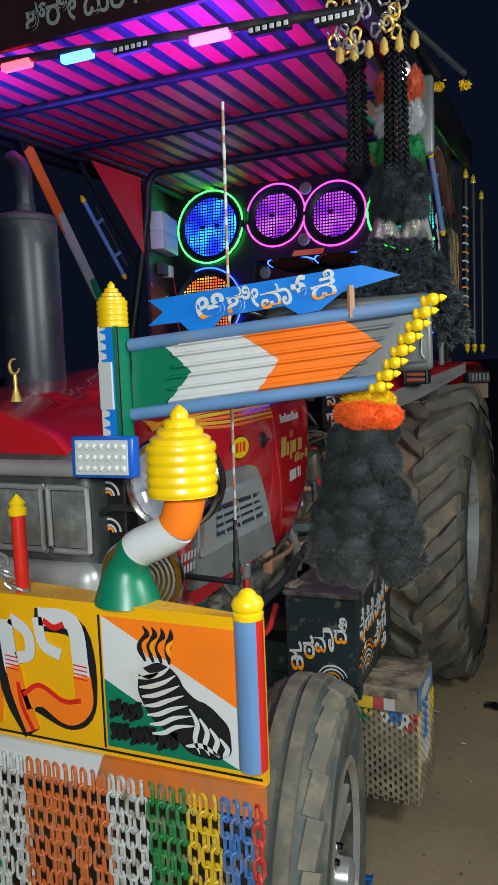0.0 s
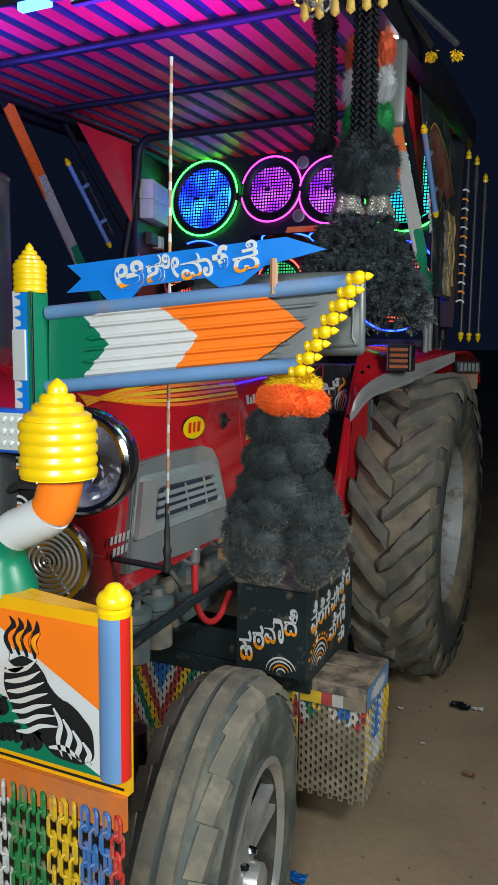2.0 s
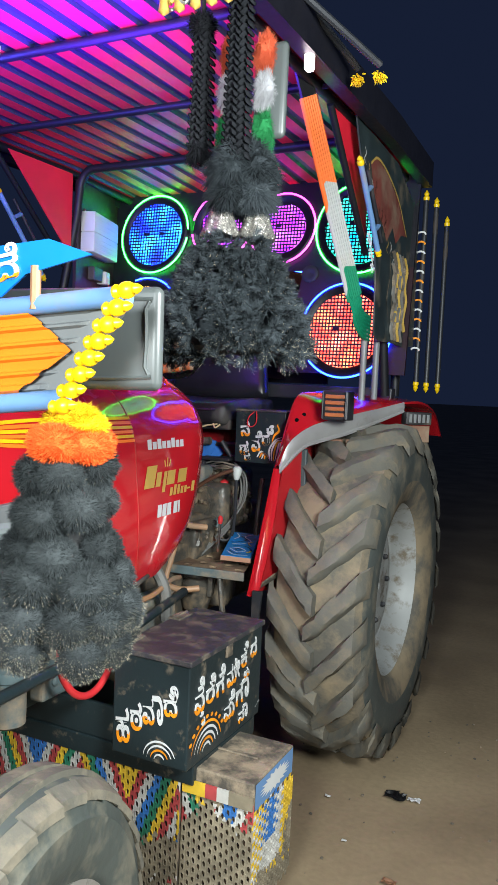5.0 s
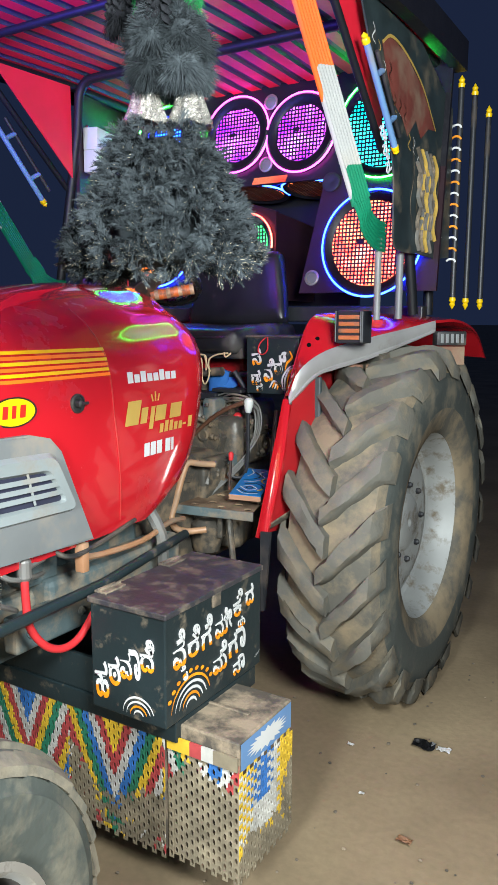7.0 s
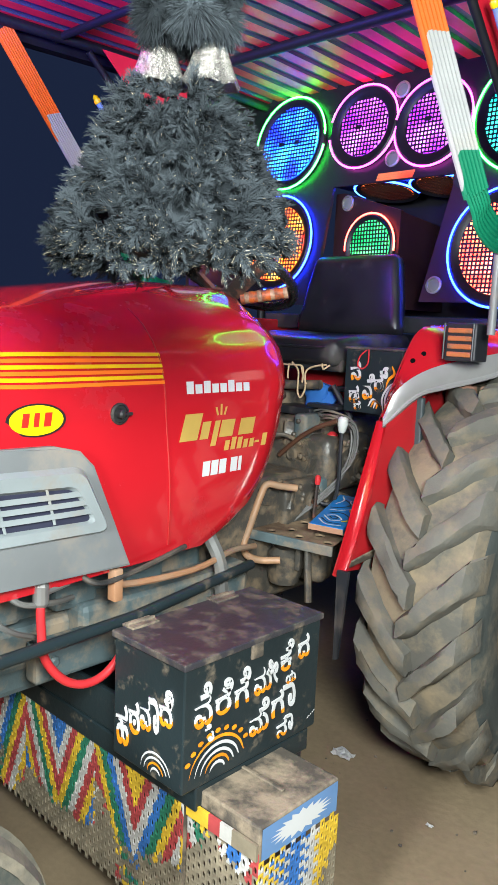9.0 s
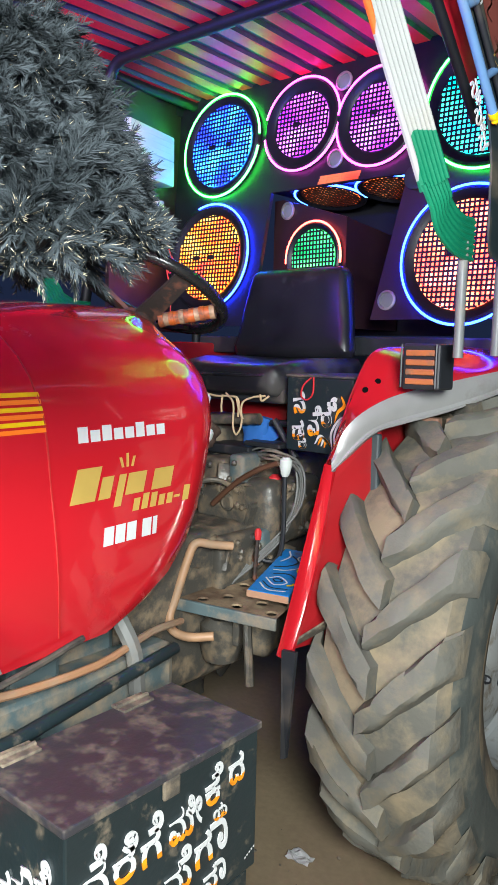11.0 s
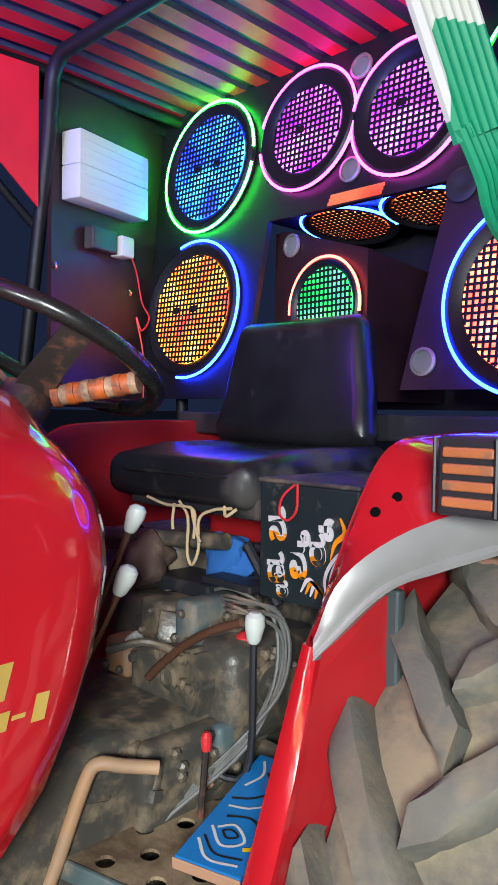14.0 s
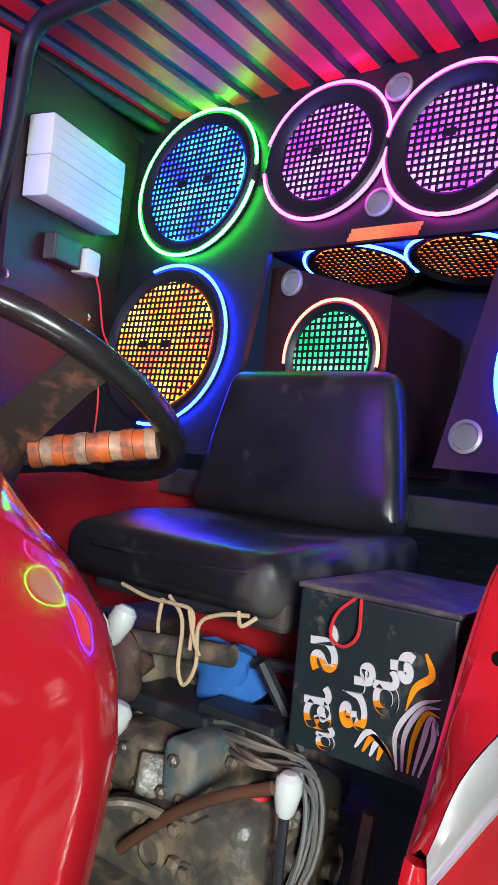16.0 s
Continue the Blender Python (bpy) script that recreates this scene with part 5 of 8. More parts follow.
    for mat, pts, w in ((white_paint, [(0.015, 0.05), (0.05, 0.015), (0.10, 0.02)], 0.005), (black_paint, [(0.02, 0.06), (0.055, 0.03), (0.10, 0.035)], 0.004), (white_paint, [(0.02, 0.085), (0.055, 0.05), (0.085, 0.07), (0.055, 0.10), (0.03, 0.085)], 0.005),
                        (black_paint, [(0.04, 0.082), (0.056, 0.068), (0.070, 0.078), (0.055, 0.088), (0.042, 0.082)], 0.004), (black_paint, [(0.03, 0.115), (0.07, 0.125), (0.10, 0.10), (0.108, 0.07)], 0.005), (white_paint, [(0.02, 0.14), (0.06, 0.15), (0.09, 0.19), (0.06, 0.24), (0.09, 0.28)], 0.005),
                        (black_paint, [(0.015, 0.16), (0.05, 0.175), (0.07, 0.21), (0.04, 0.25)], 0.005), (yellow_paint, [(0.090, 0.055), (0.102, 0.062), (0.106, 0.075)], 0.009), (white_paint, [(0.02, 0.20), (0.035, 0.24), (0.02, 0.28)], 0.005), (yellow_paint, [(0.10, 0.13), (0.085, 0.16), (0.10, 0.19)], 0.005)):
        bm = bmesh.new()
        add_stroke(bm, pts, w, ms)
        part("curl", bm, mat, board)
    # tan hand rail bent out of flat bar
    bm = bmesh.new()
    add_tube(bm, smooth_path([(0.278, -0.605, 0.950), (0.246, -0.652, 0.957), (0.222, -0.688, 0.963), (0.212, -0.706, 0.93), (0.202, -0.745, 0.82), (0.202, -0.767, 0.772), (0.225, -0.775, 0.742), (0.27, -0.76, 0.733), (0.32, -0.72, 0.737)], 4), 0.0120, 10)
    part("rail", bm, tan_paint, tractor, "tan painted bent rail", smooth=True)


build_foot_plate()


def build_seat():
    seat = node("seat", tractor, "black vinyl driver's seat, creased and worn")
    bm = bmesh.new()
    vs = add_box(bm, (-0.245, -0.345, 1.34), (0.262, 0.10, 1.462), 0.035, segs=4)
    bmesh.ops.subdivide_edges(bm, edges=[e for e in bm.edges if e.calc_length() > 0.15], cuts=5, use_grid_fill=True)
    for v in bm.verts:
        if v.co.z > 1.445:
            v.co.z -= 0.012 * math.cos(v.co.x * 7) * math.cos((v.co.y + 0.1) * 7) + 0.004 * noise.noise(v.co * 14)
        ahead = max(0.0, min(1.0, (-0.10 - v.co.y) / 0.245))
        if v.co.z > 1.40:
            v.co.z -= 0.030 * ahead ** 2
        if v.co.x > 0:
            v.co.x *= 0.92 - 0.18 * ahead ** 2
        else:
            v.co.x *= 1.10
    part("cushion", bm, vinyl, seat, smooth=True)
    bm = bmesh.new()
    add_tube(bm, smooth_path([(0.205, -0.22, 1.430), (0.172, -0.325, 1.412), (0.12, -0.345, 1.405), (0.0, -0.348, 1.405), (-0.19, -0.343, 1.405), (-0.243, -0.27, 1.422)], 4), 0.005, 6)
    part("piping", bm, vinyl, seat, smooth=True)
    mb = Matrix.Translation((-0.050, 0.06, 1.455)) @ pose(0, 0, 0, -9, 0, 0)
    bm = bmesh.new()
    add_box(bm, (-0.27, -0.035, 0.0), (0.27, 0.045, 0.325), 0.04, segs=4)
    bmesh.ops.subdivide_edges(bm, edges=[e for e in bm.edges if e.calc_length() > 0.12], cuts=5, use_grid_fill=True)
    for v in bm.verts:
        v.co.x *= 1.0 - 0.24 * max(0, v.co.z) / 0.325
        edge = max(0, abs(v.co.x) - 0.12) / 0.1
        v.co.y += 0.004 * math.sin(v.co.z * 120 + v.co.x * 30) * edge * (1 if v.co.z < 0.16 else 0.2)
        v.co = mb @ v.co
    part("backrest", bm, vinyl, seat, smooth=True)
    bm = bmesh.new()
    add_box(bm, (-0.21, -0.31, 1.32), (0.21, 0.08, 1.37), 0.01)
    part("base", bm, black_steel, seat)
    bm = bmesh.new()
    add_box(bm, (-0.12, -0.15, 1.18), (0.12, 0.12, 1.34), 0.02)
    part("mount", bm, red_plain, seat, "red steel seat mount")


build_seat()


def build_steering():
    hub = Vector((-0.020, -0.66, 1.603))
    axis = Vector((0.0, 0.47, 0.88)).normalized()
    hub = hub - axis * 0.045
    m = Matrix.Translation(hub) @ Vector((0, 0, 1)).rotation_difference(axis).to_matrix().to_4x4()
    wheel = node("steering_wheel", tractor, "black steering wheel")
    bm = bmesh.new()
    add_tube(bm, [m @ Vector((0.215 * math.cos(a), 0.215 * math.sin(a), 0.090)) for a in [2 * math.pi * i / 56 for i in range(56)]], 0.0165, 12, closed=True)
    part("rim", bm, wheel_black, wheel, "glossy black rim", smooth=True)
    for a in (5.98, 1.80, 3.90):
        bm = bmesh.new()
        c, s = math.cos(a), math.sin(a)
        rows = []
        for r, w, z in ((0.03, 0.032, 0.0), (0.10, 0.028, 0.035), (0.17, 0.025, 0.070), (0.212, 0.027, 0.090)):
            rows.append([m @ Vector((r * c - d * s, r * s + d * c, z + h)) for d, h in ((-w, -0.006), (-w, 0.006), (w, 0.006), (w, -0.006))])
        add_loft(bm, rows)
        part("spoke", bm, dark_rust, wheel, "worn dark steel spoke")
    bm = bmesh.new()
    add_lathe(bm, [(0.050, -0.05), (0.050, -0.01), (0.046, 0.008), (0.030, 0.014), (0.001, 0.016)], m, 24)
    part("hub", bm, dark_rust, wheel, smooth=True)
    bm = bmesh.new()
    add_tube(bm, [hub, hub - axis * 0.45], 0.025, 12)
    part("column", bm, black_steel, tractor, smooth=True)
    # wrapped spinner handle
    grip = node("grip", wheel, "grip wrapped with orange and tan tape")
    a0, b0 = m @ Vector((0.058, 0.022, 0.006)), m @ Vector((0.186, 0.088, 0.072))
    for i in range(11):
        p, q = a0.lerp(b0, i / 11), a0.lerp(b0, (i + 0.97) / 11)
        bm = bmesh.new()
        add_tube(bm, [p, q], 0.0205 - 0.0015 * (i % 2), 12)
        part("tape", bm, (tape_orange, tape_tan, tape_orange)[i % 3], grip, smooth=True)
    # dash behind the bonnet
    bm = bmesh.new()
    add_box(bm, (-0.25, -0.93, 1.10), (0.25, -0.78, 1.50), 0.03)
    part("dashboard", bm, black_steel, tractor, "black dashboard")


build_steering()


def build_exhaust():
    silencer_grey = paint("silencer_grey", (0.022, 0.025, 0.036), 0.4, dirt=(0.05, 0.05, 0.06), dirt_amount=0.25)
    ex = node("exhaust", tractor, "grey upright exhaust silencer")
    bm = bmesh.new()
    add_lathe(bm, [(0.03, 1.36), (0.03, 1.40), (0.080, 1.42), (0.085, 1.45), (0.085, 1.915), (0.088, 1.918), (0.088, 1.930), (0.082, 1.936), (0.03, 1.95), (0.028, 1.97)], pose(-0.052, -2.0, 0), 24)
    part("silencer", bm, silencer_grey, ex, smooth=True)
    bm = bmesh.new()
    add_tube(bm, smooth_path([(-0.052, -2.0, 1.94), (-0.052, -2.0, 2.02), (-0.065, -1.99, 2.075), (-0.11, -1.97, 2.11)], 5), 0.025, 14)
    part("tail_pipe", bm, silencer_grey, ex, smooth=True)


build_exhaust()

# ---- bumper board with its paintings, chains, posts and the painted horn pipe ----
def build_bumper():
    bumper = thing("bumper_board", (0.0, -2.82, 0.9), "yellow painted front board with a tricolour panel and hanging chains", "bumper")
    bm = bmesh.new()
    add_prism(bm, [(-0.975, -2.838), (0.975, -2.838), (0.975, -2.825), (0.78, -2.795), (0.50, -2.765), (-0.50, -2.765), (-0.78, -2.795), (-0.975, -2.825)], "z", 0.905, 1.150)
    part("board", bm, bumper_yellow, bumper)
    bm = bmesh.new()
    add_box(bm, (-0.70, -2.82, 0.80), (-0.40, -2.45, 0.90), 0.01)
    part("bracket", bm, black_steel, bumper)
    bm = bmesh.new()
    add_box(bm, (0.40, -2.82, 0.80), (0.70, -2.45, 0.90), 0.01)
    part("bracket", bm, black_steel, bumper)
    face = frame_at((0, -2.8385, 0), (1, 0, 0), (0, 0, 1))
    # frame lines
    bm = bmesh.new()
    add_stroke(bm, [(-0.97, 0.914), (0.97, 0.914)], 0.004, face)
    add_stroke(bm, [(0.703, 0.918), (0.703, 1.133)], 0.004, face)
    part("line", bm, black_paint, bumper)
    for s in (1, -1):
        x0, x1 = (0.708, 0.936)
        z0, z1 = 0.922, 1.132
        def q(u, v):
            return (s * (x0 + (x1 - x0) * u), z0 + (z1 - z0) * v)
        bm = bmesh.new()
        add_shape(bm, [q(0, 1), q(1, 0.44), q(1, 1)], face, mat=0)
        add_shape(bm, [q(0, 0), q(0, 0.52), q(0.55, 0.22), q(1, 0)], face, mat=2)
        add_shape(bm, [q(0, 0.52), q(0, 1), q(1, 0.44), q(1, 0), q(0.55, 0.22)], face, mat=1)
        panel = part("tricolour_panel", bm, [orange_paint, white_paint, green_paint], bumper, "orange, white and green painted panel")
        # plain black and white bands in place of the painted figure
        mf = face @ Matrix.Translation((0, 0, 0.0012))
        mw = face @ Matrix.Translation((0, 0, 0.0040))

        def blot(pts, mat, m, n=5):
            bm = bmesh.new()
            ring = [Vector((u, v, 0)) for u, v in pts]
            out = [p for i in range(len(ring)) for p in smooth_path([ring[i - 1], ring[i], ring[(i + 1) % len(ring)]], n)[n // 2 + 1:n + n // 2 + 1]]
            add_shape(bm, [q(p.x, p.y) for p in out], m)
            part("band", bm, mat, panel)

        def line(pts, w, mat, m):
            bm = bmesh.new()
            add_stroke(bm, [q(u, v) for u, v in pts], w, m, taper=True)
            part("band", bm, mat, panel)
        blot([(0.27, 0.46), (0.29, 0.62), (0.42, 0.70), (0.54, 0.66), (0.66, 0.50), (0.82, 0.42), (0.93, 0.30), (0.94, 0.12), (0.84, 0.05), (0.66, 0.06), (0.52, 0.16), (0.36, 0.28)], black_paint, mf)
        for k in range(4):
            line([(0.34 + 0.06 * k, 0.70), (0.30 + 0.07 * k, 0.80), (0.36 + 0.06 * k, 0.90), (0.33 + 0.07 * k, 0.96)], 0.011, black_paint, mf @ Matrix.Translation((0, 0, 0.0006)))
        for k in range(7):
            f = k / 6
            u, v = 0.30 + 0.10 * f, 0.62 - 0.40 * f
            line([(u - 0.03, v - 0.05), (u + 0.06, v - 0.03), (u + 0.16, v + 0.01 + 0.02 * f), (u + 0.24 + 0.06 * f, v + 0.08 - 0.02 * f)], 0.0075, white_paint, mw)
        for k in range(4):
            u = 0.66 + 0.07 * k
            line([(u, 0.40 - 0.06 * k), (u + 0.05, 0.30 - 0.05 * k), (u + 0.03, 0.18 - 0.03 * k), (u + 0.06, 0.08)], 0.0085, white_paint, mw)
        line([(0.32, 0.71), (0.30, 0.64), (0.36, 0.60), (0.44, 0.63)], 0.012, white_paint, mw)
        line([(0.62, 0.12), (0.74, 0.14), (0.86, 0.09)], 0.008, white_paint, mw)
        for k in range(4):
            line([(0.37 + 0.06 * k, 0.74), (0.34 + 0.06 * k, 0.82), (0.39 + 0.06 * k, 0.89)], 0.008, (orange_paint, flame_paint)[k % 2], mw)
        rng = random.Random(33)
        for k in range(15):
            u = 0.03 + 0.052 * (k % 10)
            v = 0.06 + 0.17 * (k // 10) + rng.uniform(0, 0.05)
            if v > 0.44 - 0.42 * u:
                continue
            line([(u, v - 0.03), (u + 0.035, v + 0.02), (u + 0.02, v + 0.08), (u + 0.055, v + 0.10)], 0.013, black_paint, mf)
    # painted sign stroke groups beside the panel: broad white shapes with flame feet
    mk = face @ Matrix.Translation((-0.026, 0, 0.001))
    strokes = [(black_paint, [(0.538, 1.105), (0.545, 0.99), (0.585, 0.918)], 0.034, 0.0), (black_paint, [(0.606, 1.115), (0.690, 1.10), (0.700, 0.99), (0.665, 0.955), (0.60, 0.975)], 0.036, 0.0),
               (white_paint, [(0.545, 1.108), (0.552, 1.04), (0.556, 1.02)], 0.030, 0.0016), (white_paint, [(0.556, 1.112), (0.590, 1.09), (0.592, 1.055), (0.565, 1.045)], 0.020, 0.0016),
               (white_paint, [(0.612, 1.118), (0.622, 1.075), (0.655, 1.06)], 0.020, 0.0016), (white_paint, [(0.615, 1.12), (0.680, 1.115), (0.692, 1.05), (0.694, 1.02)], 0.030, 0.0016),
               (orange_paint, [(0.556, 1.03), (0.566, 0.985), (0.590, 0.925)], 0.030, 0.0020), (orange_paint, [(0.694, 1.03), (0.694, 0.985), (0.662, 0.962), (0.615, 0.985), (0.575, 0.975)], 0.034, 0.0020),
               (crimson_paint, [(0.690, 0.99), (0.655, 0.985), (0.61, 1.005), (0.575, 0.985)], 0.008, 0.0030), (crimson_paint, [(0.566, 1.005), (0.572, 0.965), (0.592, 0.925)], 0.008, 0.0030),
               (crimson_paint, [(0.625, 1.115), (0.645, 1.105), (0.665, 1.112)], 0.010, 0.0030), (orange_paint, [(0.50, 1.05), (0.52, 0.98), (0.515, 0.93)], 0.02, 0.002)]
    for mat, pts, w, lift in strokes:
        bm = bmesh.new()
        add_stroke(bm, pts, w, mk @ Matrix.Translation((0, 0, lift)), taper=False)
        part("sign_stroke", bm, mat, bumper)
    for x in (0.556, 0.692):
        for k in range(4):
            bm = bmesh.new()
            add_stroke(bm, [(x - 0.013, 1.048 - 0.007 * k), (x + 0.013, 1.046 - 0.007 * k)], 0.0022, mk @ Matrix.Translation((0, 0, 0.003)))
            part("sign_stroke", bm, crimson_paint, bumper)
    # hanging flaps and chains
    bm = bmesh.new()
    add_prism(bm, [(0.700, 0.905), (0.975, 0.905), (0.975, 0.858), (0.680, 0.852)], "y", -2.846, -2.8385)
    part("flap", bm, orange_worn, bumper, "worn orange flap")
    bm = bmesh.new()
    add_prism(bm, [(-0.975, 0.905), (0.700, 0.905), (0.680, 0.852), (-0.975, 0.852)], "y", -2.846, -2.8385)
    part("flap", bm, white_paint, bumper, "white flap")
    link = bmesh.new()
    ring = [Vector((0.0075 * math.cos(a) * 1.0, 0, 0.0095 * (1 if math.sin(a) > 0 else -1) + 0.0075 * math.sin(a))) for a in [2 * math.pi * (i + 0.5) / 10 for i in range(10)]]
    add_tube(link, ring, 0.0030, 6, closed=True)
    link_verts = [v.co.copy() for v in link.verts]
    link.verts.index_update()
    link_faces = [[v.index for v in f.verts] for f in link.faces]
    link.free()
    rng = random.Random(3)
    colours = chain_paints
    order = "r" + "bbb" + "yyy" + "gggg" + "wwww" + "ooooooooo" + "wwww" + "gggg" + "yyy" + "bbb" + "rr"
    n = len(order)
    for i in range(76):
        x = 0.965 - i * 0.0178
        if x < 0.20:
            break
        col = order[i % n]
        bm = bmesh.new()
        z = 0.862
        tilt = rng.uniform(-0.006, 0.006)
        for k in range(18):
            turn = 0.6 if k % 2 else -0.6
            turn += rng.uniform(-0.25, 0.25)
            ca, sa = math.cos(turn), math.sin(turn)
            zc = z - 0.0265 * k
            vs = [bm.verts.new((x + tilt * k * 0.2 + v.x * ca - v.y * sa, -2.852 + v.x * sa + v.y * ca + 0.004, zc + v.z)) for v in link_verts]
            for f in link_faces:
                bm.faces.new([vs[j] for j in f])
        part("chain", bm, colours[col], bumper)
    # end posts
    for s in (1, -1):
        bm = bmesh.new()
        add_tube(bm, [(s * 0.956, -2.838, 0.930), (s * 0.956, -2.838, 1.154)], 0.021, 20)
        for f in bm.faces:
            f.material_index = 1 if abs(f.calc_center_median().x - s * 0.956) > 0.0178 else 0
        part("post", bm, [dull_blue, crimson_paint], bumper, "blue and red painted end post", smooth=True)
        bm = bmesh.new()
        add_lathe(bm, [(0.022, 0.0), (0.0225, 0.008), (0.018, 0.011), (0.022, 0.014), (0.0235, 0.021), (0.020, 0.029), (0.013, 0.034), (0.012, 0.037), (0.008, 0.041), (0.001, 0.043)], pose(s * 0.956, -2.838, 1.152), 24)
        part("finial", bm, yellow_paint, bumper, "yellow turned finial", smooth=True)
    return bumper


bumper_board = build_bumper()
bumper_board.location += Vector((-0.008, 0.028, -0.010))


def ridged_finial(r, h, rings):
    """Profile of a stacked, ribbed pointed cap."""
    prof = [(r * 0.97, 0)]
    body = h * 0.58
    for i in range(rings):
        z = body * i / rings
        prof += [(r * 0.955, z + 0.001), (r * 1.0, z + body / rings * 0.3), (r * 1.0, z + body / rings * 0.7), (r * 0.955, z + body / rings * 0.97)]
    k = 4
    for i in range(k):
        z = body + (h - body) * i / k * 0.85
        rr = r * (0.86 - 0.2 * i)
        prof += [(rr, z), (rr, z + (h - body) / k * 0.5), (rr * 0.86, z + (h - body) / k * 0.8)]
    prof += [(r * 0.12, h * 0.97), (0.001, h)]
    return prof


def build_pipe():
    pipe = thing("painted_pipe", (0.745, -2.81, 1.15), "bent green, white and orange pipe with a yellow ribbed cap", "pipe")
    pts = smooth_path([(0.742, -2.815, 1.150), (0.745, -2.815, 1.195), (0.765, -2.815, 1.232), (0.80, -2.815, 1.250), (0.836, -2.815, 1.272), (0.852, -2.815, 1.31), (0.853, -2.815, 1.34)], 5)
    rs = [max(0.0305, 0.053 - 0.0032 * i) for i in range(len(pts))]
    cuts = ((0, 10, green_paint, "green_piece"), (10, 20, white_paint, "white_piece"), (20, len(pts) - 1, orange_paint, "orange_piece"))
    for a, b, mat, nm in cuts:
        bm = bmesh.new()
        add_tube(bm, pts[a:b + 1], rs[a:b + 1], 22)
        part(nm, bm, mat, pipe, smooth=True)
    bm = bmesh.new()
    add_lathe(bm, ridged_finial(0.053, 0.135, 5), pose(0.850, -2.815, 1.322), 32)
    part("cap", bm, yellow_paint, pipe, "yellow ribbed pointed cap", smooth=True)
    pipe.location += Vector((-0.018, 0.043, -0.014))


build_pipe()


# ---- painted wing plate on its post, arrow board, mirror, lamps ----
def build_wing():
    wing = thing("wing_plate", (0.53, -2.49, 1.0), "ribbed steel plate painted green, white and orange on a decorated post", "wing plate")
    bm = bmesh.new()
    add_box(bm, (0.508, -2.515, 1.005), (0.552, -2.470, 1.59), 0.004)
    post = part("post", bm, black_paint, wing, "black square post with painted curls")
    pf = frame_at((0.53, -2.5155, 0), (1, 0, 0), (0, 0, 1))
    bm = bmesh.new()
    add_shape(bm, [(-0.021, 1.30), (-0.003, 1.30), (-0.003, 1.585), (-0.021, 1.585)], pf, mat=0)
    add_shape(bm, [(-0.003, 1.30), (0.013, 1.30), (0.013, 1.585), (-0.003, 1.585)], pf, mat=2)
    add_shape(bm, [(0.013, 1.30), (0.021, 1.30), (0.021, 1.585), (0.013, 1.585)], pf, mat=1)
    for k in range(14):
        add_shape(bm, [(-0.018, 1.575 - 0.019 * k), (0.002, 1.580 - 0.019 * k), (0.002, 1.566 - 0.019 * k)], pf, depth=0.002, mat=2)
    add_shape(bm, [(-0.021, 1.30), (0.021, 1.30), (0.021, 1.585), (-0.021, 1.585)], frame_at((0.5525, -2.4925, 0), (0, 1, 0), (0, 0, 1)), mat=1)
    part("painted_face", bm, [white_paint, green_paint, sky_paint], post, "white, blue and green painted faces")
    for k in range(3):
        for mat, r in ((white_paint, 0.022), (black_paint, 0.017), (white_paint, 0.012), (flame_paint, 0.007)):
            bm = bmesh.new()
            z = 1.245 - 0.075 * k
            add_stroke(bm, [(-0.018 + r * math.cos(a) * 1.2, z + r * math.sin(a) * 1.3) for a in [0.1 + i * 0.42 for i in range(8)] if -0.018 + r * math.cos(a) * 1.2 < 0.021], 0.005, pf @ Matrix.Translation((0, 0, 0.0005 * (mat is black_paint))))
            part("curl", bm, mat, post)
    bm = bmesh.new()
    add_box(bm, (0.508, -2.521, 1.42), (0.54, -2.516, 1.515), 0.002)
    part("clear_cover", bm, white_plastic, wing, "small pale plastic cover")
    bm = bmesh.new()
    add_tube(bm, smooth_path([(0.505, -2.50, 1.22), (0.50, -2.53, 1.21), (0.53, -2.535, 1.225), (0.57, -2.51, 1.22)], 4), 0.008, 6)
    part("tie", bm, rubber_black, wing)
    bm = bmesh.new()
    add_lathe(bm, ridged_finial(0.031, 0.092, 5), pose(0.530, -2.492, 1.583), 28)
    part("finial", bm, yellow_paint, wing, "yellow ribbed finial", smooth=True)
    # plate
    A, B, C, D = Vector((0.557, -2.475, 1.417)), Vector((0.560, -2.475, 1.537)), Vector((1.150, -2.446, 1.583)), Vector((1.056, -2.446, 1.4690))

    def P(u, v, lift=0.0):
        p = (A * (1 - u) + D * u) * (1 - v) + (B * (1 - u) + C * u) * v
        return Vector((p.x, p.y - lift, p.z))
    nv = 36
    sheet = bmesh.new()
    us = [i / 48 for i in range(49)]

    def lift(u, v):
        # five pressed ribs that run along the plate
        f = (v * 5.5) % 1.0
        return 0.006 * (1 if 0.30 < f < 0.62 else 0) * (1 if 0.16 < u < 0.9 else 0) 

    vv = [j / nv for j in range(nv + 1)]
    V = [[sheet.verts.new(P(u, v, lift(u, v) - 0.009)) for u in us] for v in vv]
    for j in range(nv):
        for i in range(48):
            sheet.faces.new((V[j][i], V[j][i + 1], V[j + 1][i + 1], V[j + 1][i])).material_index = 3
    part("plate", sheet, [orange_paint, white_paint, green_paint, grey_plastic], wing, "grey pressed steel plate")
    # painted chevrons laid on the plate
    def edge(k, v):
        """How far along the plate the k-th colour ends at height v: each edge is an arrow head."""
        top, foot, head = ((0, 0, 0), (0.124, 0.152, 0.105), (0.402, 0.536, 0.106), (0.745, 0.840, 0.138))[k]
        return top + (foot - top) * (1 - v) + head * (1 - 2 * abs(v - 0.5))
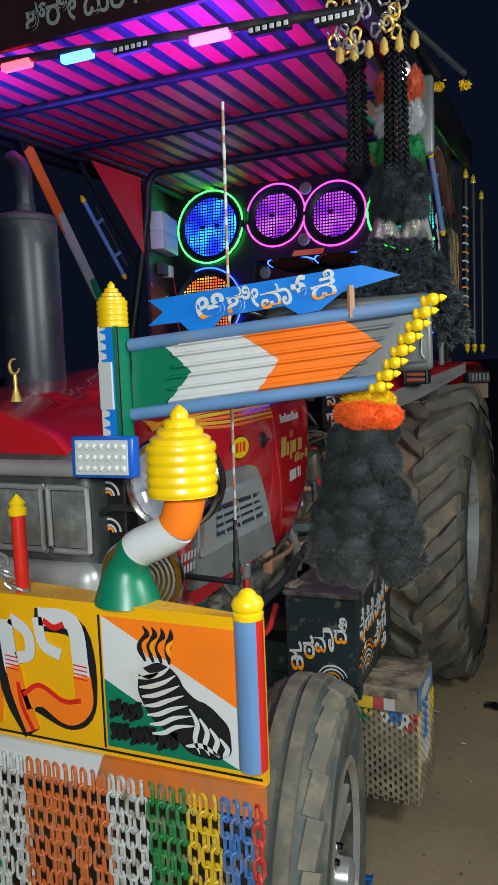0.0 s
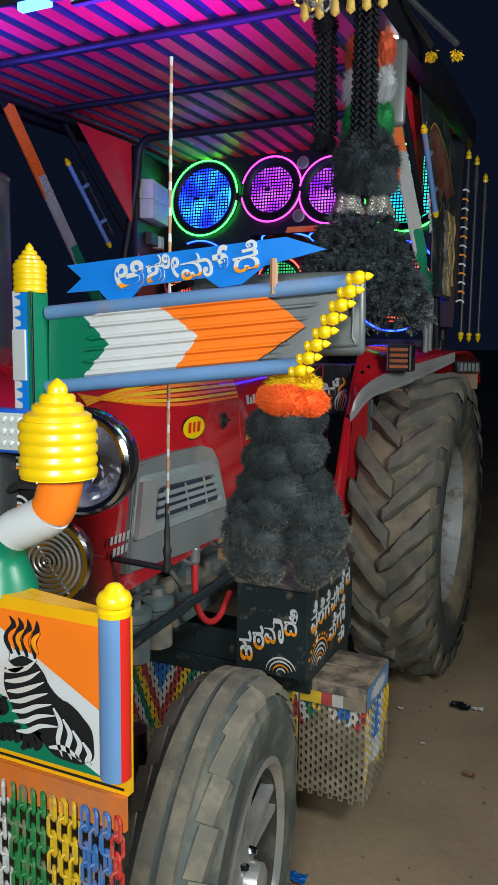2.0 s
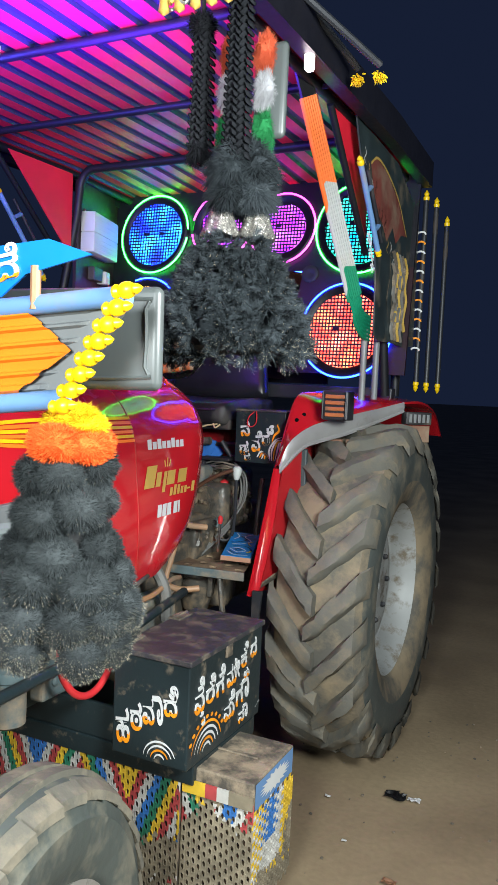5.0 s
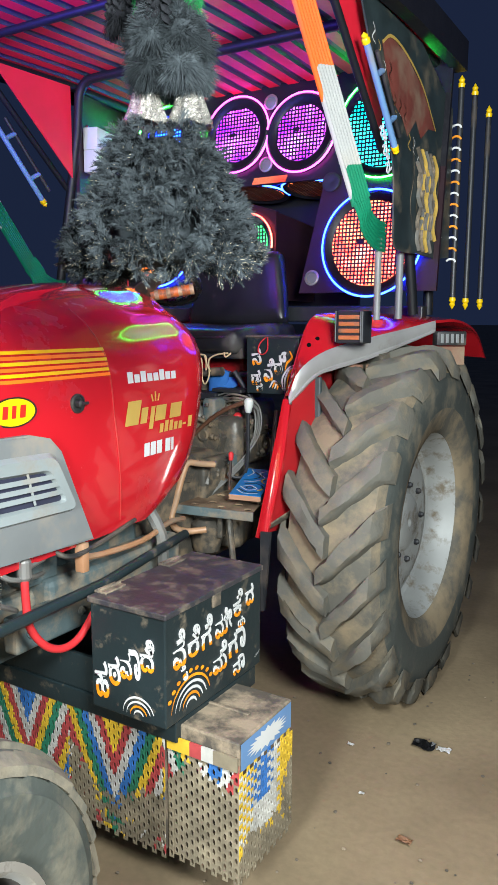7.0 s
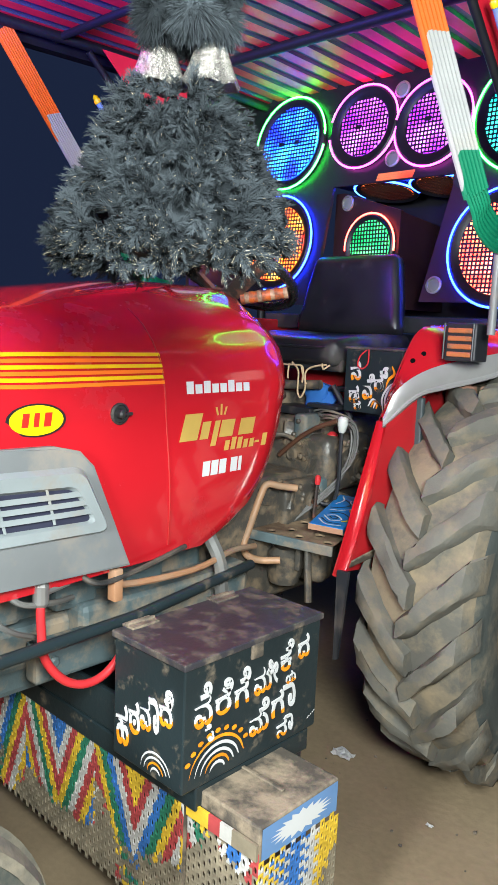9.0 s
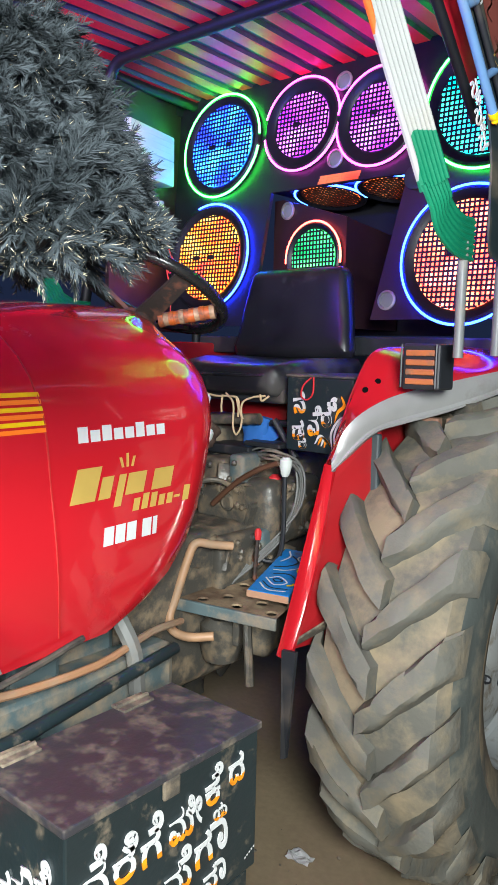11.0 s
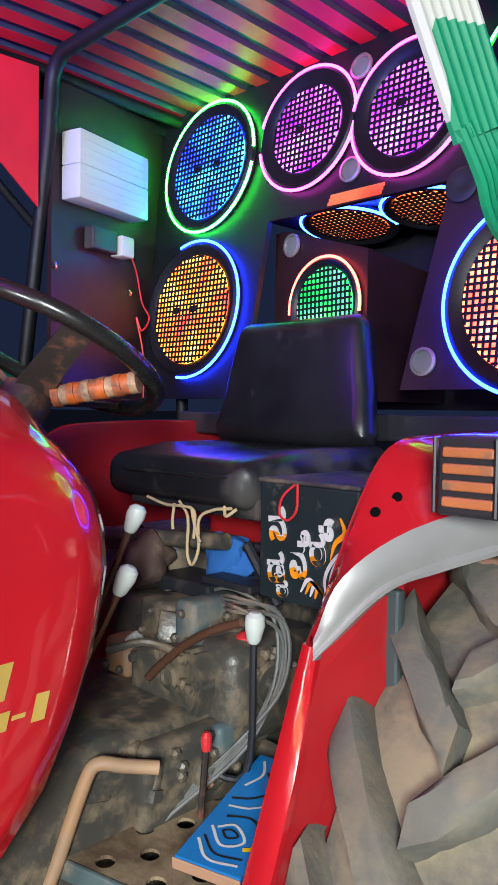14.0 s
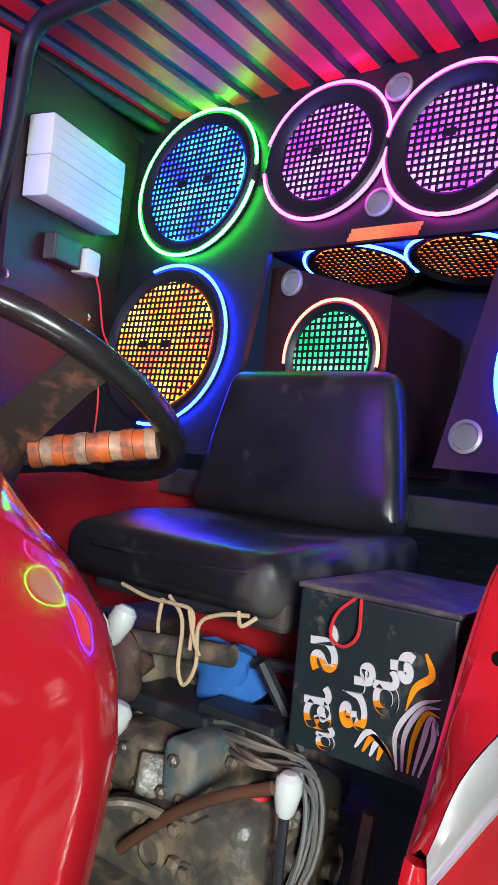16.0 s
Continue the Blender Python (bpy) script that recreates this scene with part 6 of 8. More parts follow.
    for k, mat in enumerate((green_paint, white_paint, orange_paint)):
        bm = bmesh.new()
        n = 10
        rows = []
        for j in range(nv + 1):
            v = j / nv
            a, b = edge(k, v), edge(k + 1, v)
            rows.append([bm.verts.new(P(a + (b - a) * i / n, v, lift(a + (b - a) * i / n, v) + 0.0015)) for i in range(n + 1)])
        for r0, r1 in zip(rows, rows[1:]):
            for i in range(n):
                bm.faces.new((r0[i], r0[i + 1], r1[i + 1], r1[i]))
        part("chevron", bm, mat, wing, "painted chevron")
    for v0, nm in ((1.0, "top_tube"), (0.0, "bottom_tube")):
        bm = bmesh.new()
        z = 0.010 if v0 else -0.010
        add_tube(bm, [P(-0.005, v0) + Vector((0, 0, z)), P(1.0, v0) + Vector((0, 0, z))], 0.0135, 12)
        part(nm, bm, dull_blue, wing, "blue painted tube", smooth=True)
    for i in range(8):
        f = i / 7
        p = C.lerp(D, f) + Vector((0.007, -0.012, 0.015 - 0.034 * f))
        bm = bmesh.new()
        mm = Matrix.Translation(p) @ Vector((0, 0, 1)).rotation_difference(Vector((1, -0.05, 0.12))).to_matrix().to_4x4()
        add_lathe(bm, [(0.0085, -0.020), (0.0098, -0.016), (0.0075, -0.011), (0.0105, -0.006), (0.0112, 0.0), (0.0095, 0.006), (0.0055, 0.010), (0.0068, 0.013), (0.005, 0.018), (0.001, 0.023)], mm, 16)
        part("edge_finial", bm, yellow_paint, wing, "small yellow turned finial", smooth=True)
    wing.location += Vector((-0.012, 0.035, 0))
    # arrow board
    board = thing("arrow_board", (0.85, -2.47, 1.60), "blue arrow-shaped board with white and orange lettering above the plate", "sign")
    ma = frame_at((0.592, -2.444, 1.583), (0.499, 0.020, 0.061), (0, 0, 1))
    outline = [(0.0, 0.0), (0.036, 0.021), (0.008, 0.049), (0.437, 0.030), (0.502, 0.0), (0.395, -0.010), (0.35, -0.034), (0.31, -0.034), (0.285, -0.014), (0.16, -0.010), (0.13, -0.030), (0.09, -0.030), (0.07, -0.005)]
    bm = bmesh.new()
    a = [bm.verts.new(ma @ Vector((x, y, 0))) for x, y in outline]
    b = [bm.verts.new(ma @ Vector((x, y, -0.004))) for x, y in outline]
    bm.faces.new(a)
    bm.faces.new(b[::-1])
    for i in range(len(a)):
        bm.faces.new((a[i], b[i], b[(i + 1) % len(a)], a[(i + 1) % len(a)]))
    part("arrow", bm, sky_paint, board)
    word = node("lettering", board, "white letters with orange feet")
    for ch, u, v, w, h in (("ಆ", 0.110, -0.009, 0.060, 0.048), ("ಶ", 0.174, -0.007, 0.036, 0.050), ("ೀ", 0.206, -0.003, 0.034, 0.046), ("ವ", 0.242, -0.008, 0.040, 0.042), ("ಾ", 0.272, -0.008, 0.030, 0.032), ("್", 0.304, 0.002, 0.030, 0.038), ("ದ", 0.341, -0.010, 0.046, 0.036), ("ೆ", 0.358, 0.022, 0.028, 0.018)):
        lettering("letter", ch, ma @ Matrix.Translation((u, v - 0.006, 0.001)) @ pose(0, 0, 0, 0, 0, 3), h, w, white_paint, word, fill=None if ch in SIGNS else flame_paint, bold=0.014)
    bm = bmesh.new()
    add_tube(bm, [(1.0, -2.425, 1.575), (1.0, -2.425, 1.632)], 0.007, 8)
    part("stay", bm, rust_pipe, board)
    # mirror behind the plate's end
    mirror = thing("wing_mirror", (0.95, -2.36, 1.45), "dark grey plastic back of a large wing mirror", "mirror")
    mm = frame_at((0.963, -2.328, 1.545), (1, 0.18, 0.02), (-0.06, 0, 1))
    bm = bmesh.new()
    add_box(bm, (-0.16, -0.073, -0.012), (0.16, 0.073, 0.010), 0.011, mm, segs=3)
    part("case", bm, mirror_back, mirror, smooth=True)
    bm = bmesh.new()
    add_tube(bm, [mm @ Vector(p) for p in smooth_path([(-0.135, -0.054, 0.011), (0.125, -0.056, 0.011), (0.138, -0.04, 0.011), (0.138, 0.04, 0.011), (0.125, 0.055, 0.011), (-0.135, 0.053, 0.011)], 3)], 0.003, 6)
    part("rim", bm, mirror_back, mirror, smooth=True)
    bm = bmesh.new()
    add_box(bm, (-0.15, -0.066, -0.0135), (0.15, 0.066, -0.0125), 0.0, mm)
    part("glass", bm, chrome, mirror, "mirror glass")
    bm = bmesh.new()
    add_tube(bm, [(0.53, -2.405, 1.5), (0.81, -2.350, 1.545)], 0.009, 8)
    part("arm", bm, black_steel, mirror)
    # blue LED work lamp
    lamp = thing("work_lamp", (0.51, -2.57, 1.29), "blue framed LED work lamp on the post", "lamp")
    ml = frame_at((0.549, -2.567, 1.335), (1, 0.12, -0.01), (0, 0.02, 1))
    bm = bmesh.new()
    add_box(bm, (-0.066, -0.040, -0.032), (0.066, 0.040, 0.0), 0.007, ml)
    part("frame", bm, lamp_blue, lamp, smooth=True)
    bm = bmesh.new()
    add_box(bm, (-0.055, -0.033, 0.0005), (0.055, 0.033, 0.003), 0.001, ml)
    part("lens", bm, white_plastic, lamp, "pale lens")
    for i in range(7):
        for j in range(3):
            bm = bmesh.new()
            add_lathe(bm, [(0.0068, 0), (0.0050, 0.003), (0.001, 0.0042)], ml @ Matrix.Translation((-0.045 + 0.015 * i, -0.021 + 0.021 * j, 0.003)), 6)
            part("diode", bm, porcelain, lamp)
    # round chrome headlamp and the horn below it
    head = thing("round_headlamp", (0.645, -2.45, 1.18), "round chrome headlamp with a faceted reflector", "lamp")
    mh = frame_at((0.664, -2.505, 1.279), (1, 0.25, 0), (0, 0, 1))
    bm = bmesh.new()
    add_lathe(bm, [(0.088, -0.01), (0.094, -0.005), (0.094, 0.006), (0.088, 0.012), (0.080, 0.008), (0.078, -0.006)], mh, 40, close=True)
    part("bezel", bm, chrome, head, "chrome bezel", smooth=True)
    bm = bmesh.new()
    add_lathe(bm, [(0.096, -0.004), (0.098, -0.03), (0.085, -0.075), (0.04, -0.10), (0.001, -0.105), (0.001, -0.098), (0.038, -0.094), (0.080, -0.070), (0.092, -0.03), (0.090, -0.004)], mh, 36, close=True)
    part("shell", bm, shell_black, head, "black shell", smooth=True)
    bm = bmesh.new()
    add_lathe(bm, [(0.079, 0.0), (0.072, -0.016), (0.060, -0.027), (0.046, -0.036), (0.032, -0.042), (0.018, -0.046), (0.016, -0.050), (0.046, -0.040), (0.074, -0.018), (0.081, -0.001)], mh, 22, close=True)
    for v in bm.verts:
        v.co += Vector((0, 0.0025 * noise.noise(v.co * 300), 0))
    part("reflector", bm, reflector_mat, head, "faceted reflector")
    bm = bmesh.new()
    add_lathe(bm, [(0.016, -0.045), (0.016, -0.005), (0.012, 0.0), (0.001, 0.001)], mh, 16)
    part("bulb", bm, porcelain, head, smooth=True)
    bm = bmesh.new()
    add_tube(bm, [(0.53, -2.44, 1.15), (0.66, -2.455, 1.19)], 0.014, 8)
    part("stay", bm, black_steel, head)
    horn = thing("horn", (0.60, -2.46, 1.04), "round horn behind a ringed chrome grille", "horn")
    mo = frame_at((0.585, -2.505, 1.088), (1, 0.25, 0), (0, 0, 1))
    bm = bmesh.new()
    add_lathe(bm, [(0.070, -0.05), (0.078, -0.012), (0.076, -0.010), (0.001, -0.012)], mo, 36)
    part("case", bm, shell_black, horn, "black case", smooth=True)
    bm = bmesh.new()
    add_lathe(bm, [(0.076, -0.012), (0.084, -0.010), (0.086, 0.002), (0.082, 0.008), (0.074, 0.007), (0.071, 0.0)], mo, 44)
    part("rim", bm, chrome, horn, "chrome rim", smooth=True)
    for a in (0.6, 2.17, 3.74, 5.31):
        bm = bmesh.new()
        add_tube(bm, [mo @ Vector((0.010 * math.cos(a), 0.010 * math.sin(a), 0.001)), mo @ Vector((0.073 * math.cos(a), 0.073 * math.sin(a), 0.001))], 0.0022, 6)
        part("bar", bm, steel_bare, horn)
    for r in (0.066, 0.056, 0.046, 0.036, 0.026, 0.016, 0.007):
        bm = bmesh.new()
        add_tube(bm, [mo @ Vector((r * math.cos(a), r * math.sin(a), 0.004)) for a in [2 * math.pi * i / 28 for i in range(28)]], 0.0026, 6, closed=True)
        part("ring", bm, steel_bare, horn, smooth=True)
    bm = bmesh.new()
    add_tube(bm, [(0.46, -2.42, 1.08), (0.59, -2.465, 1.09)], 0.012, 8)
    part("stay", bm, black_steel, horn)


build_wing()


# ---- the pompom garlands ----
def build_small_garland():
    g = thing("pompom_garland", (1.0, -2.42, 1.08), "black pompom garland with silver tips under an orange and yellow tuft", "garland")
    rng = random.Random(11)
    cx, cy = 1.005, -2.425
    tx = cx + 0.012
    for dx, dz, r in ((-0.022, 0.004, 0.034), (0.026, -0.002, 0.032), (0.004, 0.008, 0.034)):
        bm = bmesh.new()
        add_pompom(bm, (tx + dx * 0.8, cy, 1.430 + dz), r, 2600, rng, squash=0.66, rough=0.15, width=0.012, length=0.3)
        part("yellow_tuft", bm, fluff_yellow, g, "yellow wool tuft")
    for dx, dy, dz, r in ((-0.034, -0.008, 0.0, 0.042), (0.034, -0.006, -0.006, 0.042), (0.0, -0.030, -0.004, 0.046), (0.0, 0.03, 0.0, 0.042)):
        bm = bmesh.new()
        add_pompom(bm, (tx + dx * 0.75, cy + dy, 1.405 + dz), r, 4200, rng, squash=0.66, rough=0.10, width=0.012, length=0.16)
        part("orange_tuft", bm, fluff_orange, g, "orange wool tuft")
    rows = ((1.362, 0.040, 4, 0.041), (1.308, 0.048, 5, 0.041), (1.255, 0.056, 5, 0.042), (1.207, 0.072, 6, 0.043), (1.162, 0.084, 8, 0.042), (1.122, 0.090, 9, 0.037))
    for i, (z, rad, n, r) in enumerate(rows):
        for k in range(n):
            a = 2 * math.pi * (k + 0.5 * (i % 2)) / n + rng.uniform(-0.2, 0.2) - 1.0
            bm = bmesh.new()
            c, rr = (cx + rad * 0.95 * math.cos(a), cy + rad * math.sin(a) * 0.85, z + rng.uniform(-0.012, 0.012)), r * rng.uniform(0.84, 1.0)
            add_pompom(bm, c, rr, 5200, rng, 1, 0.02 + 0.10 * (i == 3) + 0.34 * (i > 3), length=0.22, width=0.0085, squash=0.94, droop=0.1, rough=0.12, below=-0.05 if i < 4 else 0.25)
            part("pompom", bm, [feather_black, tip_tan], g)
    bm = bmesh.new()
    add_tube(bm, [(cx, cy, 1.12), (cx, cy, 1.40)], 0.035, 12)
    part("cord", bm, rubber_black, g)
    g.location += Vector((-0.010, 0.080, -0.006))


build_small_garland()


def build_big_garland():
    g = thing("feather_garland", (0.89, -1.75, 1.53), "large black feather tassel with silver foil cuffs hanging from the canopy", "garland")
    rng = random.Random(12)
    cx, cy = 0.924, -1.736
    # skirt of overlapping downy plumes, the lowest edged with pale tips
    for i in range(430):
        h = (i + 0.5) / 430
        z = 1.812 - 0.250 * h ** 0.85
        rad = 0.062 + 0.100 * min(1.0, h ** 0.75 * 1.15) - (0.025 if h > 0.94 else 0)
        a = i * 2.39996 + rng.uniform(-0.25, 0.25)
        rad *= rng.uniform(0.92, 1.06)
        z += 0.06 * max(0.0, math.sin(a + 0.25)) * max(0.0, h - 0.35) ** 1.2
        rad *= 1 - 0.10 * max(0.0, math.sin(a + 0.25))
        bm = bmesh.new()
        out = Vector((math.cos(a), math.sin(a), -0.28 + rng.uniform(-0.4, 0.4)))
        add_plume(bm, (cx + rad * math.cos(a), cy + rad * math.sin(a), z + rng.uniform(-0.008, 0.008)), out, rng.uniform(0.032, 0.044), 574, rng, 0.12 if h > 0.84 else 0.012)
        part("plume", bm, [feather_big, tip_tan], g)
    bm = bmesh.new()
    add_lathe(bm, [(0.02, 1.805), (0.042, 1.785), (0.066, 1.75), (0.095, 1.69), (0.112, 1.62), (0.100, 1.59), (0.06, 1.58), (0.02, 1.58)], Matrix.Translation((cx, cy, 0)), 40)
    part("core", bm, feather_big, g, smooth=True)
    # crinkled foil cuffs, flared like small skirts
    for x, y in ((0.893, -1.752), (0.957, -1.706)):
        bm = bmesh.new()
        rows = []
        for r, h in ((0.018, 0.066), (0.021, 0.060), (0.027, 0.040), (0.034, 0.020), (0.043, 0.0), (0.040, -0.004)):
            rows.append([(x + r * (1 + 0.05 * math.sin(9 * t) + rng.uniform(-0.02, 0.02)) * math.cos(t), y + r * (1 + 0.05 * math.sin(9 * t)) * math.sin(t), 1.832 + h + 0.003 * math.sin(5 * t)) for t in [2 * math.pi * j / 54 for j in range(54)]])
        add_loft(bm, rows)
        part("foil_cuff", bm, silver_foil, g, "silver foil cuff", smooth=True)
    # collars above
    for z, rad, r in ((1.915, 0.045, 0.042), (1.965, 0.045, 0.044), (2.0, 0.03, 0.040)):
        for i in range(5):
            a = 2 * math.pi * i / 5 + z * 3
            bm = bmesh.new()
            add_pompom(bm, (cx + 0.01 + rad * math.cos(a), cy + rad * math.sin(a), z), r, 3600, rng, length=0.45, width=0.010, droop=0.25, rough=0.35)
            part("collar", bm, feather_big, g)
    # knitted plaits that hang from the roof, their ends combed out
    for x, z0, z1, w0, w1 in ((0.938, 1.985, 2.50, 0.066, 0.056), (0.823, 2.035, 2.275, 0.064, 0.052)):
        bm = bmesh.new()
        n = int((z1 - z0) / 0.0155)
        for i in range(n):
            f = i / n
            w = w0 + (w1 - w0) * min(1.0, f * 2.5)
            for k in range(5):
                q = bmesh.ops.create_icosphere(bm, subdivisions=1, radius=1)
                u = (k - 2) / 5
                lean = Matrix.Rotation(radians(35 if k % 2 else -35), 4, "Y")
                m = Matrix.Translation((x + w * u, cy - (0.055 if z1 > 2.4 else 0.006) + 0.05 * u * u, z0 + (z1 - z0) * f + 0.007 * (k % 2))) @ lean @ Matrix.Diagonal((w * 0.10, 0.016, 0.0125, 1))
                for v in q["verts"]:
                    v.co = m @ v.co
        part("plait", bm, braid_black, g, "black knitted plait", smooth=True, kind="stuff")
        bm = bmesh.new()
        add_pompom(bm, (x, cy, z0 - 0.008), w0 * 0.5, 1500, rng, length=0.6, width=0.02, squash=0.9, droop=0.6, rough=0.2)
        part("plait_end", bm, braid_black, g)
    bm = bmesh.new()
    add_pompom(bm, (0.819, cy, 2.29), 0.034, 1200, rng, length=0.4, width=0.018)
    part("plait_knot", bm, braid_black, g)
    bm = bmesh.new()
    add_tube(bm, [(0.819, cy, 2.28), (0.819, cy, 2.49)], 0.006, 8)
    part("cord", bm, rubber_black, g)
    # tricolour tassels
    for x, y in ((0.900, -1.750), (0.978, -1.735)):
        for z, mat, nm in ((2.212, tassel_orange, "orange_tassel"), (2.133, tassel_white, "white_tassel"), (2.050, tassel_green, "green_tassel")):
            bm = bmesh.new()
            add_pompom(bm, (x + rng.uniform(-0.004, 0.004), y, z), 0.027, 3200, rng, length=0.4, width=0.012, squash=1.75, droop=0.35, rough=0.3)
            part(nm, bm, mat, g, nm.split("_")[0] + " wool tassel")
    g.location += Vector((0.008, 0.012, -0.015))


build_big_garland()


# ---- tool box, step and perforated guard ----
def arcs(parent, m, c, radii, a0, a1, mats, w=0.006):
    """Painted concentric arcs like a small rainbow."""
    for k, r in enumerate(radii):
        bm = bmesh.new()
        add_stroke(bm, [(c[0] + r * math.cos(a), c[1] + r * math.sin(a)) for a in [a0 + (a1 - a0) * i / 7 for i in range(8)]], w, m, taper=True)
        part("arc", bm, mats[k % len(mats)], parent)


def build_toolbox():
    tb = thing("tool_box", (0.61, -1.27, 0.46), "black steel tool box with white lettering and a dusty lid", "tool box")
    x0, x1, y0, y1, z0, z1 = 0.487, 0.730, -1.488, -1.032, 0.462, 0.752
    bm = bmesh.new()
    add_box(bm, (x0, y0, z0), (x1, y1, z1), 0.004)
    body = part("body", bm, black_box, tb)
    bm = bmesh.new()
    add_box(bm, (x0 - 0.006, y0 - 0.006, z1 - 0.004), (x1 + 0.006, y1 + 0.006, z1 + 0.012), 0.003)
    part("lid", bm, box_lid_mat, tb, "dusty lid, brown with mud")
    for y in (-1.43, -1.16):
        bm = bmesh.new()
        add_box(bm, (x0 - 0.012, y - 0.03, z1 + 0.010), (x0 + 0.03, y + 0.05, z1 + 0.017), 0.002)
        add_tube(bm, [(x0 + 0.008, y - 0.03, z1 + 0.018), (x0 + 0.008, y + 0.05, z1 + 0.018)], 0.005, 8)
        part("hinge", bm, dusty_plate, tb, "dusty steel hinge")
    bm = bmesh.new()
    add_box(bm, (x1 + 0.0, -1.29, 0.715), (x1 + 0.008, -1.25, 0.752), 0.004)
    part("hasp", bm, dusty_plate, tb, "rusty hasp")
    front = frame_at((x0, y0 - 0.001, z0), (1, 0, 0), (0, 0, 1))
    brush_word(tb, front, (("ಹ", 0.016, 0.032, 0.046, 0.100), ("ಠ", 0.064, 0.076, 0.038, 0.080), ("ವ", 0.102, 0.102, 0.038, 0.072), ("ಾ", 0.136, 0.108, 0.032, 0.080), ("ದ", 0.169, 0.138, 0.042, 0.066), ("ಿ", 0.182, 0.186, 0.030, 0.040)), "white letters with orange feet")
    arcs(tb, front, (0.158, 0.012), (0.052, 0.040, 0.028, 0.016), 0.35, 3.1, (white_paint, white_paint, flame_paint, white_paint))
    side = frame_at((x1 + 0.001, y0, z0), (0, 1, 0), (0, 0, 1)) @ Matrix.Diagonal((1.06, 1, 1, 1))
    brush_word(tb, side, (("ವ", 0.030, 0.140, 0.050, 0.074), ("ೆ", 0.044, 0.206, 0.032, 0.036), ("ೈ", 0.062, 0.098, 0.024, 0.044), ("ರ", 0.090, 0.148, 0.044, 0.062), ("ಿ", 0.106, 0.196, 0.032, 0.036), ("ಗ", 0.146, 0.150, 0.042, 0.060), ("ೆ", 0.160, 0.204, 0.032, 0.036),
                          ("ಮ", 0.206, 0.155, 0.056, 0.064), ("ೀ", 0.250, 0.165, 0.034, 0.068), ("ಕ", 0.292, 0.186, 0.036, 0.060), ("ಯ", 0.312, 0.150, 0.034, 0.030), ("ೆ", 0.306, 0.238, 0.028, 0.026), ("ದ", 0.352, 0.200, 0.040, 0.060),
                          ("ಮ", 0.196, 0.056, 0.062, 0.060), ("ೆ", 0.226, 0.110, 0.032, 0.032), ("ಗ", 0.268, 0.078, 0.042, 0.064), ("ಾ", 0.308, 0.084, 0.042, 0.066), ("ನ", 0.290, 0.016, 0.034, 0.048), ("ಾ", 0.320, 0.022, 0.026, 0.046)), "white letters with orange feet")
    for k in range(5):
        bm = bmesh.new()
        add_shape(bm, [(0.396 + 0.006 * k, 0.030 + 0.003 * k), (0.400 + 0.006 * k, 0.030 + 0.003 * k), (0.400 + 0.006 * k, 0.034 + 0.003 * k), (0.396 + 0.006 * k, 0.034 + 0.003 * k)], side)
        part("dot", bm, white_paint, tb)
    arcs(tb, side, (0.098, 0.020), (0.082, 0.066, 0.050, 0.036, 0.022), 0.25, 3.0, (flame_paint, white_paint, white_paint, flame_paint, white_paint), 0.008)
    for k in range(9):
        a = 0.55 + 0.26 * k
        bm = bmesh.new()
        c = (0.098 + 0.098 * math.cos(a), 0.020 + 0.098 * math.sin(a))
        add_shape(bm, [(c[0] + 0.008 * math.cos(b), c[1] + 0.006 * math.sin(b)) for b in [2 * math.pi * j / 10 for j in range(10)]], side)
        part("dot", bm, flame_paint, tb)
    # platform beneath
    plat = thing("side_platform", (0.1, -1.25, 0.40), "black steel carrier platform under the tool box", "platform")
    bm = bmesh.new()
    add_box(bm, (-0.55, -1.44, 0.40), (0.725, -1.05, 0.458), 0.004)
    part("deck", bm, black_box, plat)
    bm = bmesh.new()
    add_box(bm, (-0.20, -1.435, 0.4585), (0.495, -1.42, 0.56), 0.003)
    part("upstand", bm, black_box, plat)
    for x in (-0.4, 0.0, 0.4, 0.68):
        bm = bmesh.new()
        add_box(bm, (x, -1.40, 0.34), (x + 0.035, -1.06, 0.399), 0.003)
        part("bearer", bm, black_steel, plat)


build_toolbox()


def zig_colour(x, z, z0):
    """Which paint a strand of the guard carries: bands of colour that zigzag."""
    n = math.floor((x - 0.245) / 0.335)
    u = abs((x - 0.245) / 0.335 - n - 0.5) * 0.335
    v = 2.5 * u + (0.40 - z)
    band = 0 if v < 0.10 else 1 + int((v - 0.10) / 0.066)
    return ((3, 2, 1, 0, 4, 2, 1, 0) if n % 2 else (0, 1, 2, 3, 4, 0, 1, 2))[band % 8]


